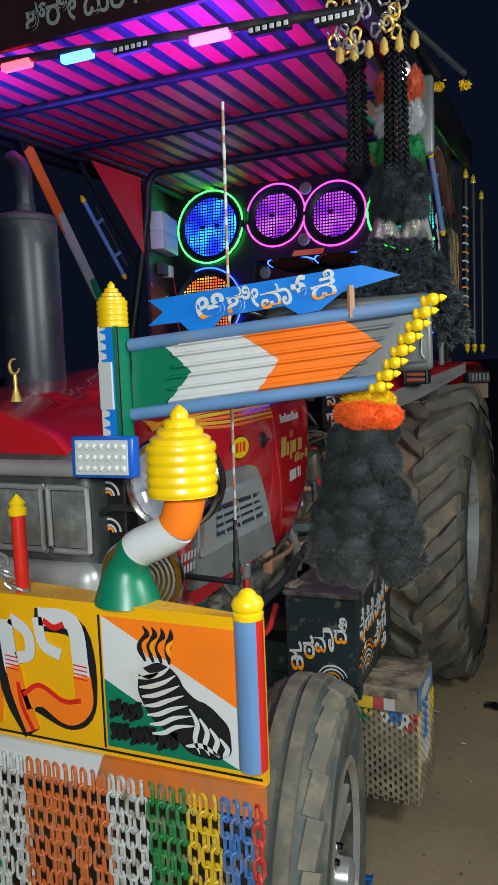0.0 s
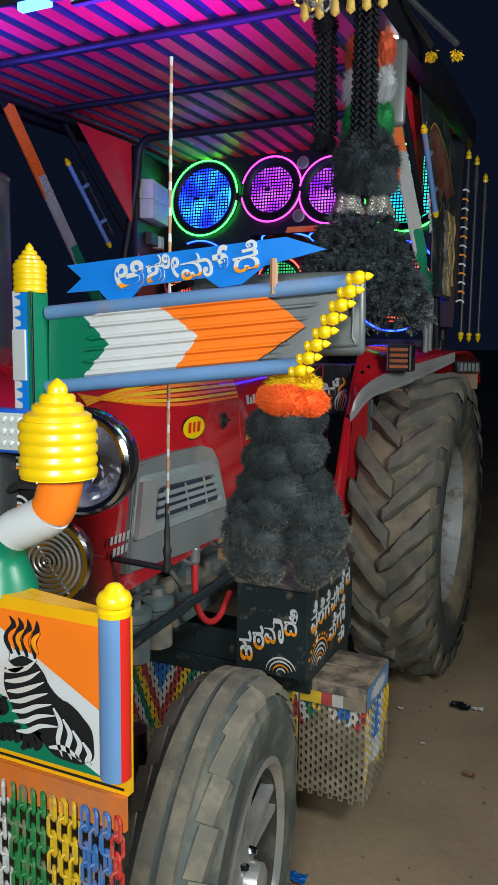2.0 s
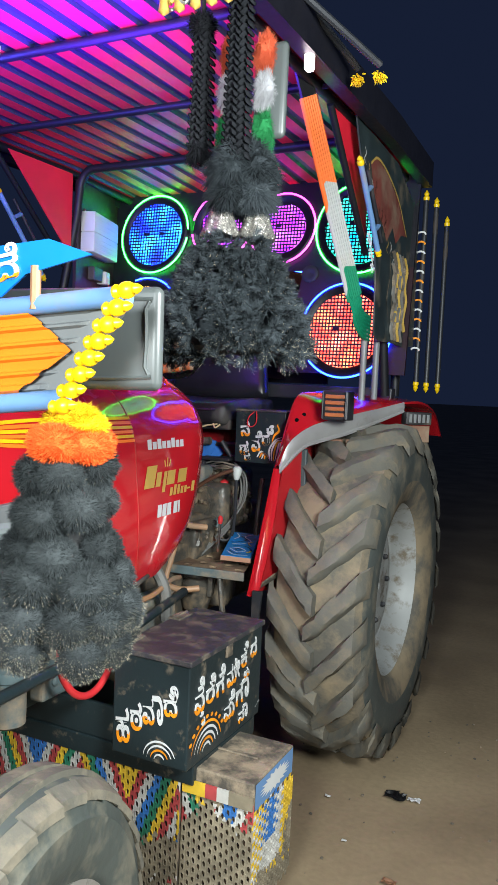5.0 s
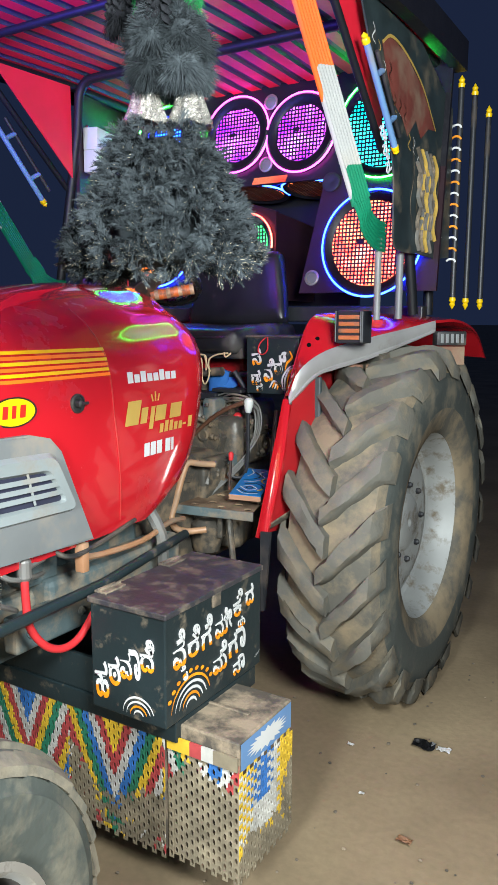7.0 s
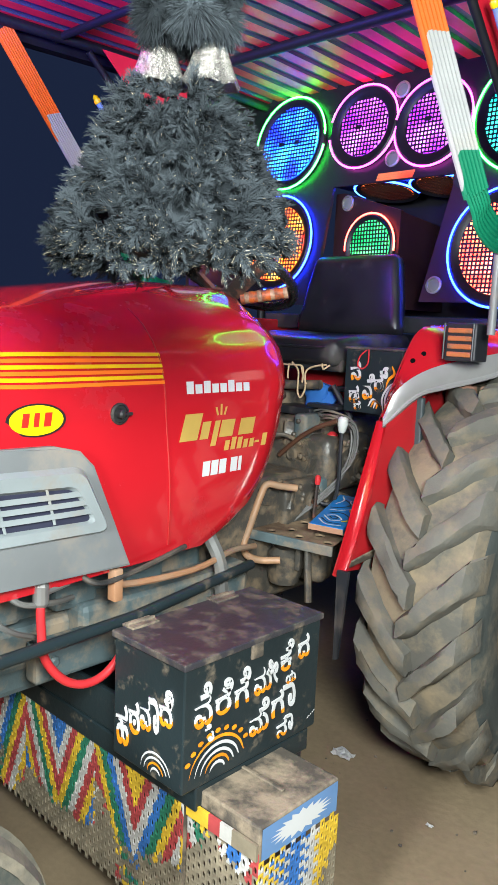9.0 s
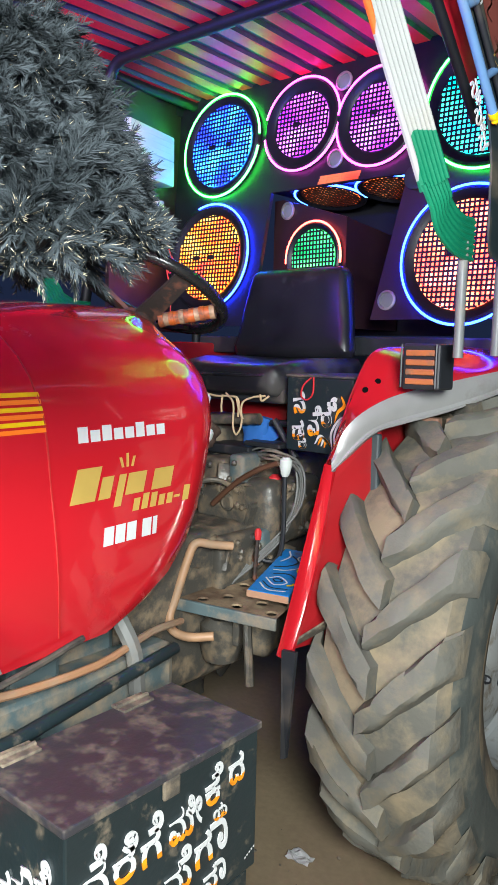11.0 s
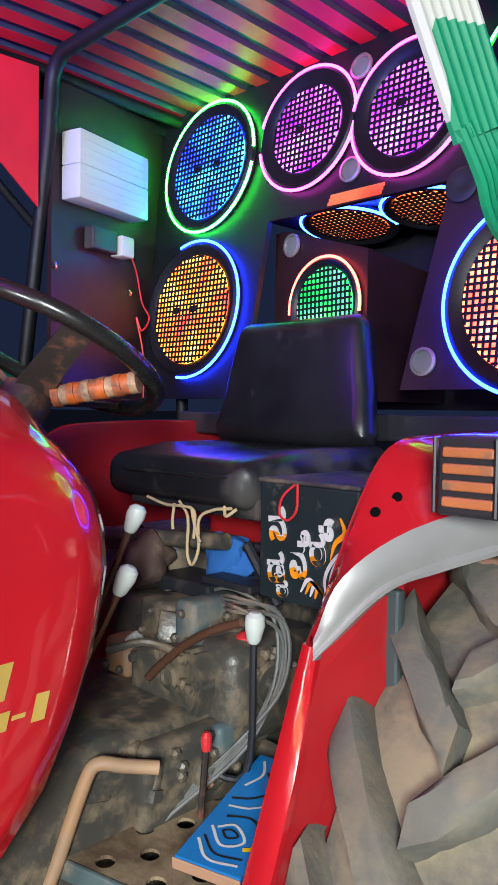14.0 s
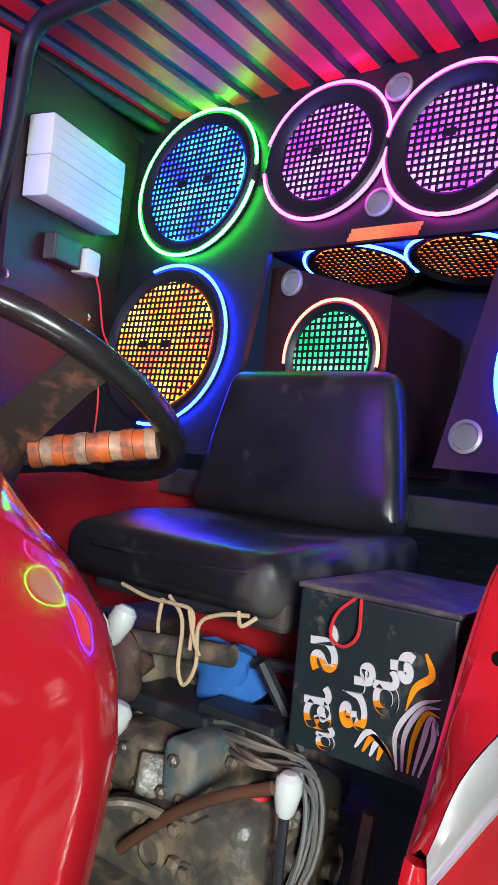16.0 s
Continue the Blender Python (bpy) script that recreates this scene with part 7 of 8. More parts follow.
def perforated(name, origin, right, w, h, parent, label, mats, dust=0.0, colour_of=None):
    """A sheet with rows of oblong slots, each with real edges."""
    m = frame_at(origin, right, (0, 0, 1))
    bm = bmesh.new()
    cw, ch = 0.0165, 0.027
    nx, nz = int(w / cw), int(h / ch)
    cw, ch = w / nx, h / nz
    for i in range(nx):
        for j in range(nz):
            x0, y0 = i * cw, j * ch
            sh = ch * 0.5 if i % 2 else 0
            yb = y0 + sh
            if yb + ch > h + 1e-6:
                continue
            c = (x0 + cw / 2, yb + ch / 2)
            hw, hh = cw * 0.27, ch * 0.34
            outer = [(x0, yb), (x0 + cw / 2, yb), (x0 + cw, yb), (x0 + cw, yb + ch / 2), (x0 + cw, yb + ch), (x0 + cw / 2, yb + ch), (x0, yb + ch), (x0, yb + ch / 2)]
            inner = [(c[0] - hw, c[1] - hh * 0.5), (c[0], c[1] - hh), (c[0] + hw, c[1] - hh * 0.5), (c[0] + hw, c[1]), (c[0] + hw, c[1] + hh * 0.5), (c[0], c[1] + hh), (c[0] - hw, c[1] + hh * 0.5), (c[0] - hw, c[1])]
            O = [bm.verts.new(m @ Vector((p[0], p[1], 0))) for p in outer]
            I = [bm.verts.new(m @ Vector((p[0], p[1], 0.001))) for p in inner]
            B = [bm.verts.new(m @ Vector((p[0], p[1], -0.003))) for p in inner]
            for k in range(8):
                q = (k + 1) % 8
                f = bm.faces.new((O[k], O[q], I[q], I[k]))
                e = f.calc_center_median()
                dusty = noise.noise(e * 7) + 0.35 * noise.noise(e * 60) + 1.5 * (0.40 - (e.z - origin[2]) / h) + dust
                idx = 5 if dusty > 0.12 else (colour_of(((O[0].co + O[4].co) / 2 - m.translation).length, e.z) if colour_of else zig_colour(e.x + e.y, e.z, 0))
                f.material_index = idx
                f = bm.faces.new((I[k], I[q], B[q], B[k]))
                f.material_index = idx
    bmesh.ops.remove_doubles(bm, verts=bm.verts, dist=0.0003)
    return part(name, bm, mats, parent, label)


def build_step():
    mats = [paint("guard_yellow", (0.62, 0.40, 0.03), 0.6, vary=0.3, scale=14), paint("guard_red", (0.36, 0.05, 0.05), 0.6, vary=0.3, scale=14), paint("guard_white", (0.47, 0.46, 0.42), 0.6, vary=0.3, scale=14),
            paint("guard_blue", (0.03, 0.14, 0.40), 0.6, vary=0.3, scale=14), paint("guard_green", (0.02, 0.16, 0.09), 0.6, vary=0.3, scale=14), paint("guard_dust", (0.22, 0.185, 0.125), 0.7, vary=0.4, scale=14)]
    st = thing("step", (0.80, -1.29, 0.0), "dusty steel step with a blue painted side and perforated skirt", "step")
    x0, x1, y0, y1, zt = 0.70, 0.905, -1.425, -1.150, 0.445
    bm = bmesh.new()
    add_box(bm, (x0, y0 + 0.004, 0.36), (x1 - 0.004, y1, zt), 0.005)
    body = part("body", bm, dusty_plate, st)
    bm = bmesh.new()
    add_box(bm, (x0 + 0.01, y0 + 0.13, zt), (x0 + 0.15, y0 + 0.14, zt + 0.006), 0.002)
    part("rib", bm, dusty_plate, st)
    side = frame_at((x1 - 0.0035, y0, 0.36), (0, 1, 0), (0, 0, 1))
    bm = bmesh.new()
    add_shape(bm, [(0.01, 0.005), (0.268, 0.005), (0.268, 0.08), (0.01, 0.08)], side, mat=0)
    part("blue_panel", bm, [dull_blue], st, "blue painted side")
    bm = bmesh.new()
    star = []
    for k in range(36):
        a = 2 * math.pi * k / 36
        r = 1.0 if k % 2 else 0.68
        star.append((0.14 + 0.105 * r * math.cos(a), 0.043 + 0.030 * r * math.sin(a)))
    add_shape(bm, star, side, depth=0.0025)
    part("white_burst", bm, white_paint, st, "white painted burst")
    perforated("skirt", (x0 - 0.015, y0, 0.06), (1, 0, 0), x1 - x0 + 0.015, 0.33, st, "perforated skirt in worn colours", mats, 0.85)

    def side_colour(d, z):
        u = math.sqrt(max(0.0, d * d - (z - 0.06) ** 2)) / 0.275
        if u > 0.72 or u < 0.12:
            return 0
        return 3 if z > 0.24 and 0.3 < u < 0.55 else (2 if z > 0.16 else 0)
    perforated("skirt", (x1, y0, 0.06), (0, 1, 0), 0.275, 0.31, st, "perforated skirt in worn yellow, white and blue", mats, -0.05, side_colour)
    guard = thing("perforated_guard", (0.1, -1.44, 0.06), "perforated steel guard painted in coloured zigzag stripes", "guard")
    perforated("sheet", (-0.62, y0 - 0.012, 0.06), (1, 0, 0), 1.305, 0.365, guard, "", mats, 0.04)
    bm = bmesh.new()
    add_box(bm, (-0.62, y0 - 0.010, 0.420), (0.69, y0 + 0.012, 0.4265), 0.001)
    part("top_rail", bm, dusty_plate, guard, "dusty steel top edge")
    for x in (-0.5, 0.1, 0.66):
        bm = bmesh.new()
        add_box(bm, (x, y0 - 0.008, 0.08), (x + 0.02, y0 + 0.008, 0.419), 0.001)
        part("post", bm, dusty_plate, guard)
    for i in range(6):
        bm = bmesh.new()
        xx = x0 - 0.012 + i * 0.036
        add_box(bm, (xx, y0 - 0.008, 0.375), (min(xx + 0.036, x1), y0 - 0.002, 0.412), 0.0)
        part("colour_strip", bm, mats[(0, 0, 1, 2, 5, 5)[i % 6]], st)


build_step()


# ---- lettered box beside the seat, rag and rope below the seat ----
def build_seat_box():
    sb = thing("battery_box", (0.385, -0.23, 1.19), "black box with white and orange lettering beside the seat", "box")
    x0, x1, y0, y1, z0, z1 = 0.265, 0.492, -0.362, -0.08, 1.195, 1.408
    bm = bmesh.new()
    add_box(bm, (x0, y0, z0), (x1, y1, z1), 0.004)
    part("body", bm, black_box, sb)
    bm = bmesh.new()
    add_box(bm, (x0 - 0.004, y0 - 0.004, z1), (x1 + 0.004, y1, z1 + 0.008), 0.003)
    part("lid", bm, box_lid_mat, sb, "dusty scuffed lid")
    fr = frame_at((x0, y0 - 0.001, z0), (1, 0, 0), (0, 0, 1))
    brush_word(sb, fr, (("ನ", 0.028, 0.106, 0.042, 0.064), ("ಡ", 0.026, 0.030, 0.042, 0.058), ("ರ", 0.048, 0.006, 0.028, 0.032), ("ವ", 0.080, 0.045, 0.040, 0.066), ("ೆ", 0.096, 0.104, 0.030, 0.030), ("ರ", 0.126, 0.074, 0.036, 0.060), ("್", 0.146, 0.120, 0.034, 0.040)), "white letters with yellow and orange feet", 0.034)
    for k in range(5):
        bm = bmesh.new()
        d = 0.012 * k
        add_stroke(bm, [(0.165 + d * 0.6, 0.015), (0.160 + d, 0.06), (0.185 + d * 0.5, 0.10 - d * 0.3), (0.215, 0.115 - d * 0.9)], 0.007, fr, taper=True)
        part("curl", bm, (white_paint, white_paint, yellow_paint)[k % 3], sb)
    for k in range(4):
        bm = bmesh.new()
        d = 0.011 * k
        add_stroke(bm, [(0.105 + d, 0.025 - d * 0.2), (0.125 + d * 0.6, 0.05 - d * 0.4), (0.16, 0.022)], 0.008, fr, taper=True)
        part("curl", bm, (white_paint, flame_paint)[k % 2], sb)
    bm = bmesh.new()
    add_stroke(bm, [(0.19, 0.165), (0.20, 0.14), (0.18, 0.12), (0.17, 0.09)], 0.010, fr, taper=True)
    part("curl", bm, flame_paint, sb)
    bm = bmesh.new()
    add_tube(bm, smooth_path([(0.352, -0.362, 1.41), (0.33, -0.372, 1.385), (0.325, -0.374, 1.355), (0.345, -0.374, 1.345), (0.365, -0.374, 1.365), (0.362, -0.368, 1.41)], 5), 0.0025, 6)
    part("wire", bm, rubber_red, sb, "red wire loop")
    rag = bmesh.new()
    rng = random.Random(2)
    bmesh.ops.create_icosphere(rag, subdivisions=3, radius=0.068, matrix=Matrix.Translation((0.075, -0.255, 1.215)))
    for v in rag.verts:
        d = v.co - Vector((0.075, -0.255, 1.215))
        v.co = Vector((0.075, -0.255, 1.215)) + Vector((d.x * 0.95, d.y * 0.6, d.z * 0.9)) * (1 + 0.45 * noise.noise(v.co * 22) + 0.2 * noise.noise(v.co * 50))
    whole("rag", rag, cloth_blue, "crumpled blue rag stuffed under the seat", "rag", smooth=True)
    rope = thing("rope", (0.12, -0.34, 1.26), "frayed tan rope loops hanging under the seat", "rope")
    for pts in ([(0.06, -0.335, 1.36), (0.10, -0.345, 1.33), (0.105, -0.35, 1.26), (0.12, -0.35, 1.235), (0.14, -0.35, 1.27), (0.135, -0.345, 1.33), (0.17, -0.34, 1.352), (0.22, -0.335, 1.36)],
                [(-0.05, -0.335, 1.36), (0.02, -0.34, 1.350), (0.08, -0.345, 1.352), (0.12, -0.345, 1.345), (0.125, -0.35, 1.29)], [(0.05, -0.34, 1.355), (0.05, -0.345, 1.32), (0.052, -0.345, 1.30)],
                [(0.115, -0.348, 1.35), (0.13, -0.35, 1.31), (0.145, -0.35, 1.285)], [(0.20, -0.335, 1.362), (0.215, -0.345, 1.345), (0.235, -0.335, 1.36)]):
        bm = bmesh.new()
        add_tube(bm, smooth_path([(x - 0.055, y - 0.005, z - 0.015) for x, y, z in pts], 5), 0.0034, 7)
        part("strand", bm, rope_mat, rope, smooth=True)


build_seat_box()


# ---- canopy: frame, roof, struts, side panels ----
def top_z(y):
    return 2.535 - 0.055 * max(0.0, (-0.25 - y) / 1.7) - 0.012 * max(0.0, (y + 0.25) / 0.6)


def build_canopy():
    can = thing("canopy", (0, -0.7, 1.5), "steel canopy with a ribbed red roof and painted struts", "canopy")
    # roof sheet with dark ribs along it
    ys = [-1.98 + 0.12 * i for i in range(20)]
    bm = bmesh.new()
    n = 17
    W = 0.82
    for i in range(n):
        xa, xb = -W + 2 * W * i / n, -W + 2 * W * (i + 1) / n
        prof = [(xa, 0.0), (xa + 0.030, 0.0), (xa + 0.036, -0.012), (xb - 0.006, -0.012), (xb, 0.0)]
        rows = [[(x, y, top_z(y) + z) for x, z in prof] for y in ys]
        V = [[bm.verts.new(p) for p in r] for r in rows]
        for A, B in zip(V, V[1:]):
            for k in range(4):
                f = bm.faces.new((A[k], A[k + 1], B[k + 1], B[k]))
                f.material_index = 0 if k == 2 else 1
    bmesh.ops.remove_doubles(bm, verts=bm.verts, dist=0.0005)
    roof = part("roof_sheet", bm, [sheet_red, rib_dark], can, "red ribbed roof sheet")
    bm = bmesh.new()
    add_box(bm, (-W, -2.0, 2.56), (W, 0.33, 2.57), 0.0)
    part("roof_top", bm, rib_dark, can)

    for s in (-1, 1):
        bm = bmesh.new()
        ends = (-1.985, -0.25, 0.335)
        add_prism(bm, [(y, top_z(y) - 0.062) for y in ends] + [(y, top_z(y) + 0.050) for y in ends[::-1]], "x", min(s * 0.818, s * 0.868), max(s * 0.818, s * 0.868))
        part("edge_board", bm, panel_black, can, "black board along the roof edge")

    def tube(name, pts, r=0.02, mat=canopy_black, label=""):
        bm = bmesh.new()
        add_tube(bm, pts, r, 12)
        return part(name, bm, mat, can, label, smooth=True)
    # main hoop behind the seat
    for y in (-0.25, 0.30):
        zt = top_z(y) - 0.025
        arc = [(0.755, y, 1.48 if y < 0 else 1.5), (0.755, y, zt - 0.10)] + [(0.755 - 0.09 * (1 - math.cos(a)), y, zt - 0.09 + 0.09 * math.sin(a)) for a in [0.2, 0.5, 0.8, 1.1, 1.4]]
        far = [(-x, yy, z) for x, yy, z in arc[::-1]]
        if y < 0:
            arc[0], arc[1] = (0.775, 0.06, 1.50), (0.765, -0.10, 2.20)
            far = [(-0.678 + 0.09 * (1 - math.cos(a)), y, zt - 0.09 + 0.09 * math.sin(a)) for a in (1.4, 1.1, 0.8, 0.5, 0.2)] + [(-0.678, y, zt - 0.10), (-0.690, y, 2.30), (-0.855, y, 1.50)]
        tube("hoop", arc + far, 0.021)
    for x in (-0.755, 0.755):
        tube("rail", [(x, 0.30, top_z(0.3) - 0.03), (x, -0.25, top_z(-0.25) - 0.03), (x, -1.95, top_z(-1.95) - 0.03)], 0.019)
    for y in (-0.85, -1.40, -1.93):
        tube("cross_bar", [(-0.80, y, top_z(y) - 0.028), (0.80, y, top_z(y) - 0.028)], 0.014)
    # red gusset panels beside the hoop
    for s in (-1, 1):
        bm = bmesh.new()
        add_prism(bm, [(-0.275, 2.485), (-0.275, 2.10), (-0.70, 2.475)], "x", 0.752 if s > 0 else -0.708, 0.758 if s > 0 else -0.702)
        part("gusset", bm, sheet_red, can, "red side gusset")
        tube("brace", [(s * 0.755, -0.73, 2.47), (s * 0.755, -0.26, 2.06)], 0.013)
        # ribbed tricolour strut from roof to mudguard
        a, b = (Vector((0.750, -0.915, 2.43)), Vector((0.844, -0.628, 1.834))) if s > 0 else (Vector((-0.765, -1.08, 2.455)), Vector((-0.785, -0.46, 1.70)))
        wide = 0.098 if s > 0 else 0.085
        d = (b - a)
        L = d.length
        d.normalize()
        side = Vector((0.16, 0.88, 0.45)) if s > 0 else Vector((-0.25, 0.78, 0.63))
        side = (side - d * side.dot(d)).normalized()
        nrm = d.cross(side)
        c1, c2 = (0.46, 0.89) if s > 0 else (0.36, 0.72)
        cuts = ((0.0, c1, strut_orange, "orange_length"), (c1, c2, strut_white, "white_length"), (c2, 1.0, green_paint, "green_length"))
        for f0, f1, mat, nm in cuts:
            bm = bmesh.new()
            rows = []
            for f in (f0, f1):
                row = []
                k = 28
                for i in range(k + 1):
                    u = i / k - 0.5
                    skew = (0.045 * min(1.0, (u + 0.5) / 0.16) + 0.055 * max(-1.0, -(0.5 + u) / 0.16) * 0 - 0.05 * max(0.0, 1 - (u + 0.5) / 0.16) - 0.03 * max(0.0, u + 0.2)) if 0 < f < 1 else 0
                    lift = 0.007 * (1 if i % 4 in (1, 2) else 0)
                    row.append(a + d * (L * f - skew) + side * (wide * u) + nrm * lift * s)
                rows.append(row)
            rows = [r + [p - nrm * 0.006 * s for p in r[::-1]] for r in rows]
            add_loft(bm, rows)
            part(nm, bm, mat, can, nm.split("_")[0] + " length of a ribbed strut")
        bm = bmesh.new()
        bend = smooth_path([b - d * 0.02, b + d * 0.03 + Vector((0, 0.01, 0)), b + Vector((0, 0.05, -0.055)), b + Vector((0, 0.12, -0.085)), b + Vector((0, 0.20, -0.09))], 5)
        rows = []
        for i, p in enumerate(bend):
            t = (bend[min(i + 1, len(bend) - 1)] - bend[max(i - 1, 0)]).normalized()
            n2 = Vector((s, 0, 0))
            w2 = t.cross(n2).normalized() * (-s)
            w2 = w2 if w2.dot(side) > 0 else -w2
            k = 28
            row = [p + w2 * wide * (j / k - 0.5) + n2 * 0.004 * (1 if j % 4 in (1, 2) else 0) for j in range(k + 1)]
            rows.append(row + [q - n2 * 0.006 for q in row[::-1]])
        add_loft(bm, rows)
        part("green_length", bm, green_paint, can, "green bent foot of a ribbed strut")
        bm = bmesh.new()
        add_tube(bm, [b + Vector((-0.01, 0.17, -0.09)), b + Vector((-0.01, 0.17, -0.36 if s > 0 else -0.28))], 0.012, 10)
        part("strut_foot", bm, grey_plastic, can, smooth=True)
        bm = bmesh.new()
        e = a - d * 0.17
        add_loft(bm, [[a + side * 0.042 + nrm * 0.004, a - side * 0.042 + nrm * 0.004, a - side * 0.042 - nrm * 0.004, a + side * 0.042 - nrm * 0.004], [e + side * 0.045 + nrm * 0.004, e - side * 0.045 + nrm * 0.004, e - side * 0.045 - nrm * 0.004, e + side * 0.045 - nrm * 0.004]])
        part("black_length", bm, black_paint, can, "black top of a ribbed strut")
        # blue hand rod with yellow tips
        a, b = (Vector((0.822, -0.575, 2.312)), Vector((0.822, -0.31, 2.055))) if s > 0 else (Vector((-0.79, -0.66, 2.31)), Vector((-0.745, -0.42, 1.985)))
        tube("hand_rod", [a, b], 0.011, dull_blue, "blue hand rod")
        tube("hand_rod", [a.lerp(b, 0.12) + Vector((0, 0.055, 0.03)), a.lerp(b, 0.95) + Vector((0, 0.055, 0.03))], 0.008, black_steel)
        for f in (0.3, 0.75):
            tube("rung", [a.lerp(b, f), a.lerp(b, f) + Vector((0, 0.055, 0.03))], 0.010, dull_blue)
        for p, q in ((a, -1), (b, 1)):
            bm = bmesh.new()
            e = (b - a).normalized() * q
            add_lathe(bm, [(0.013, -0.004), (0.014, 0.008), (0.010, 0.014), (0.011, 0.020), (0.001, 0.03)], Matrix.Translation(p) @ Vector((0, 0, 1)).rotation_difference(e).to_matrix().to_4x4(), 12)
            part("rod_tip", bm, yellow_paint, can, "yellow rod tip", smooth=True)
    # posts on the near mudguard
    tube("post", [(0.775, -0.10, 1.48), (0.775, -0.10, 1.75)], 0.014, grey_plastic)
    # black decorated side panel
    side_p = None
    bm = bmesh.new()
    prof = [(-0.60, 2.475), (-0.03, 2.468), (0.36, 2.33), (0.385, 1.74), (0.20, 1.72), (0.0, 1.725), (-0.16, 1.72), (-0.25, 1.74), (-0.265, 1.86), (-0.275, 1.98), (-0.35, 2.14), (-0.46, 2.26), (-0.57, 2.42)]
    prof = prof[:4] + [(p.x, p.y) for p in smooth_path([(a, b, 0) for a, b in prof[4:]], 4)]
    add_prism(bm, prof, "x", 0.802, 0.808)
    panel_teal = paint("panel_teal", (0.022, 0.034, 0.036), 0.45, vary=0.3, scale=9, dirt=(0.10, 0.085, 0.06), dirt_amount=0.35, dirt_scale=6)
    dull_red = paint("dull_red", (0.17, 0.042, 0.030), 0.6, vary=0.3, dirt=(0.20, 0.12, 0.08), dirt_amount=0.3)
    side_p = part("side_panel", bm, panel_teal, can, "black side panel with painted scrolls")
    mp = frame_at((0.8085, 0, 0), (0, 1, 0), (0, 0, 1))
    bm = bmesh.new()
    add_shape(bm, [(-0.42, 2.36), (-0.34, 2.40), (-0.20, 2.385), (-0.02, 2.32), (0.14, 2.20), (0.06, 2.19), (-0.02, 2.14), (-0.08, 2.19), (-0.16, 2.12), (-0.22, 2.17), (-0.30, 2.20), (-0.37, 2.28)], mp)
    part("lozenge", bm, dull_red, side_p, "dull red painted lozenge")
    rng = random.Random(9)
    for k in range(16):
        bm = bmesh.new()
        y, z = -0.50 + 0.05 * k, 2.40 - 0.034 * k + rng.uniform(-0.03, 0.03)
        add_stroke(bm, [(y, z), (y + 0.02, z - 0.02), (y + 0.0, z - 0.045), (y + 0.03, z - 0.06)], 0.006, mp, taper=True)
        part("scroll", bm, (white_paint, gold_paint, white_paint)[k % 3], side_p)
    for k in range(5):
        bm = bmesh.new()
        y = -0.1 + 0.07 * k
        add_stroke(bm, [(y, 2.12), (y + 0.02, 2.0), (y - 0.01, 1.90), (y + 0.03, 1.80)], 0.008, mp @ Matrix.Translation((0, 0, 0.001)), taper=True)
        part("scroll", bm, dusty_plate, side_p)
    rng = random.Random(19)
    for k in range(9):
        bm = bmesh.new()
        y, z = -0.06 + 0.045 * (k % 5), 2.10 - 0.05 * (k // 5)
        pts = [(y, z), (y + 0.05, z - 0.05), (y + 0.02, z - 0.12), (y + 0.06 + rng.uniform(-0.02, 0.02), z - 0.18), (y + 0.02, z - 0.26), (y + 0.05, z - 0.31)]
        add_tube(bm, [mp @ Vector((p.x, p.y, 0.006)) for p in smooth_path([(a, b, 0) for a, b in pts], 4)], 0.008, 6)
        part("scroll", bm, (dusty_plate, gold_paint, grey_cable)[k % 3], side_p, smooth=True)
    bm = bmesh.new()
    edge = [(-0.42, 2.36), (-0.34, 2.40), (-0.20, 2.385), (-0.02, 2.32), (0.14, 2.20)]
    add_stroke(bm, edge, 0.010, mp @ Matrix.Translation((0, 0, 0.002)))
    part("scroll", bm, gold_paint, side_p)
    lettering("lettering", "ನಿನ್ನ", mp @ Matrix.Translation((-0.42, 2.10, 0)) @ pose(0, 0, 0, 0, 0, -60), 0.05, 0.16, white_paint, can, "small white painted words")
    # tall rods with finials behind the panel
    for x, y, z0, z1, deco in ((0.828, 0.40, 1.57, 2.425, 1), (0.850, 0.52, 1.57, 2.42, 0), (0.875, 0.66, 1.57, 2.36, 0)):
        rod = node("tall_rod", can, "thin black rod with yellow finials")
        bm = bmesh.new()
        add_tube(bm, [(x, y, z0), (x, y, z1)], 0.012, 10)
        part("shaft", bm, black_steel, rod, smooth=True)
        for z, q in ((z1, 1), (z0, -1)):
            bm = bmesh.new()
            add_lathe(bm, [(0.013, -0.004), (0.015, 0.01), (0.010, 0.018), (0.013, 0.026), (0.001, 0.045)], Matrix.Translation((x, y, z)) @ (pose(0, 0, 0, 0 if q > 0 else 180)), 12)
            part("finial", bm, yellow_paint, rod, smooth=True)
        if deco:
            for k in range(13):
                bm = bmesh.new()
                z = 1.72 + 0.045 * k
                add_stroke(bm, [(x - 0.010 + 0.020 * math.cos(a), z + 0.014 * math.sin(a)) for a in [0.4 * j for j in range(8)]], 0.008, frame_at((0, y - 0.0135, 0), (1, 0, 0), (0, 0, 1)))
                part("curl", bm, (white_paint, flame_paint)[k % 2], rod)
    # front banner with light bars below
    banner = part("banner", add_banner(), panel_maroon, can, "dark banner board over the front")
    lettering("lettering", "ಶ್ರೀ ದುರ್ಗಾ", frame_at((-0.02, -1.985, 2.43), (1, 0, 0), (0, 0, 1)), 0.075, 0.42, pale_grey, can, "pale letters")
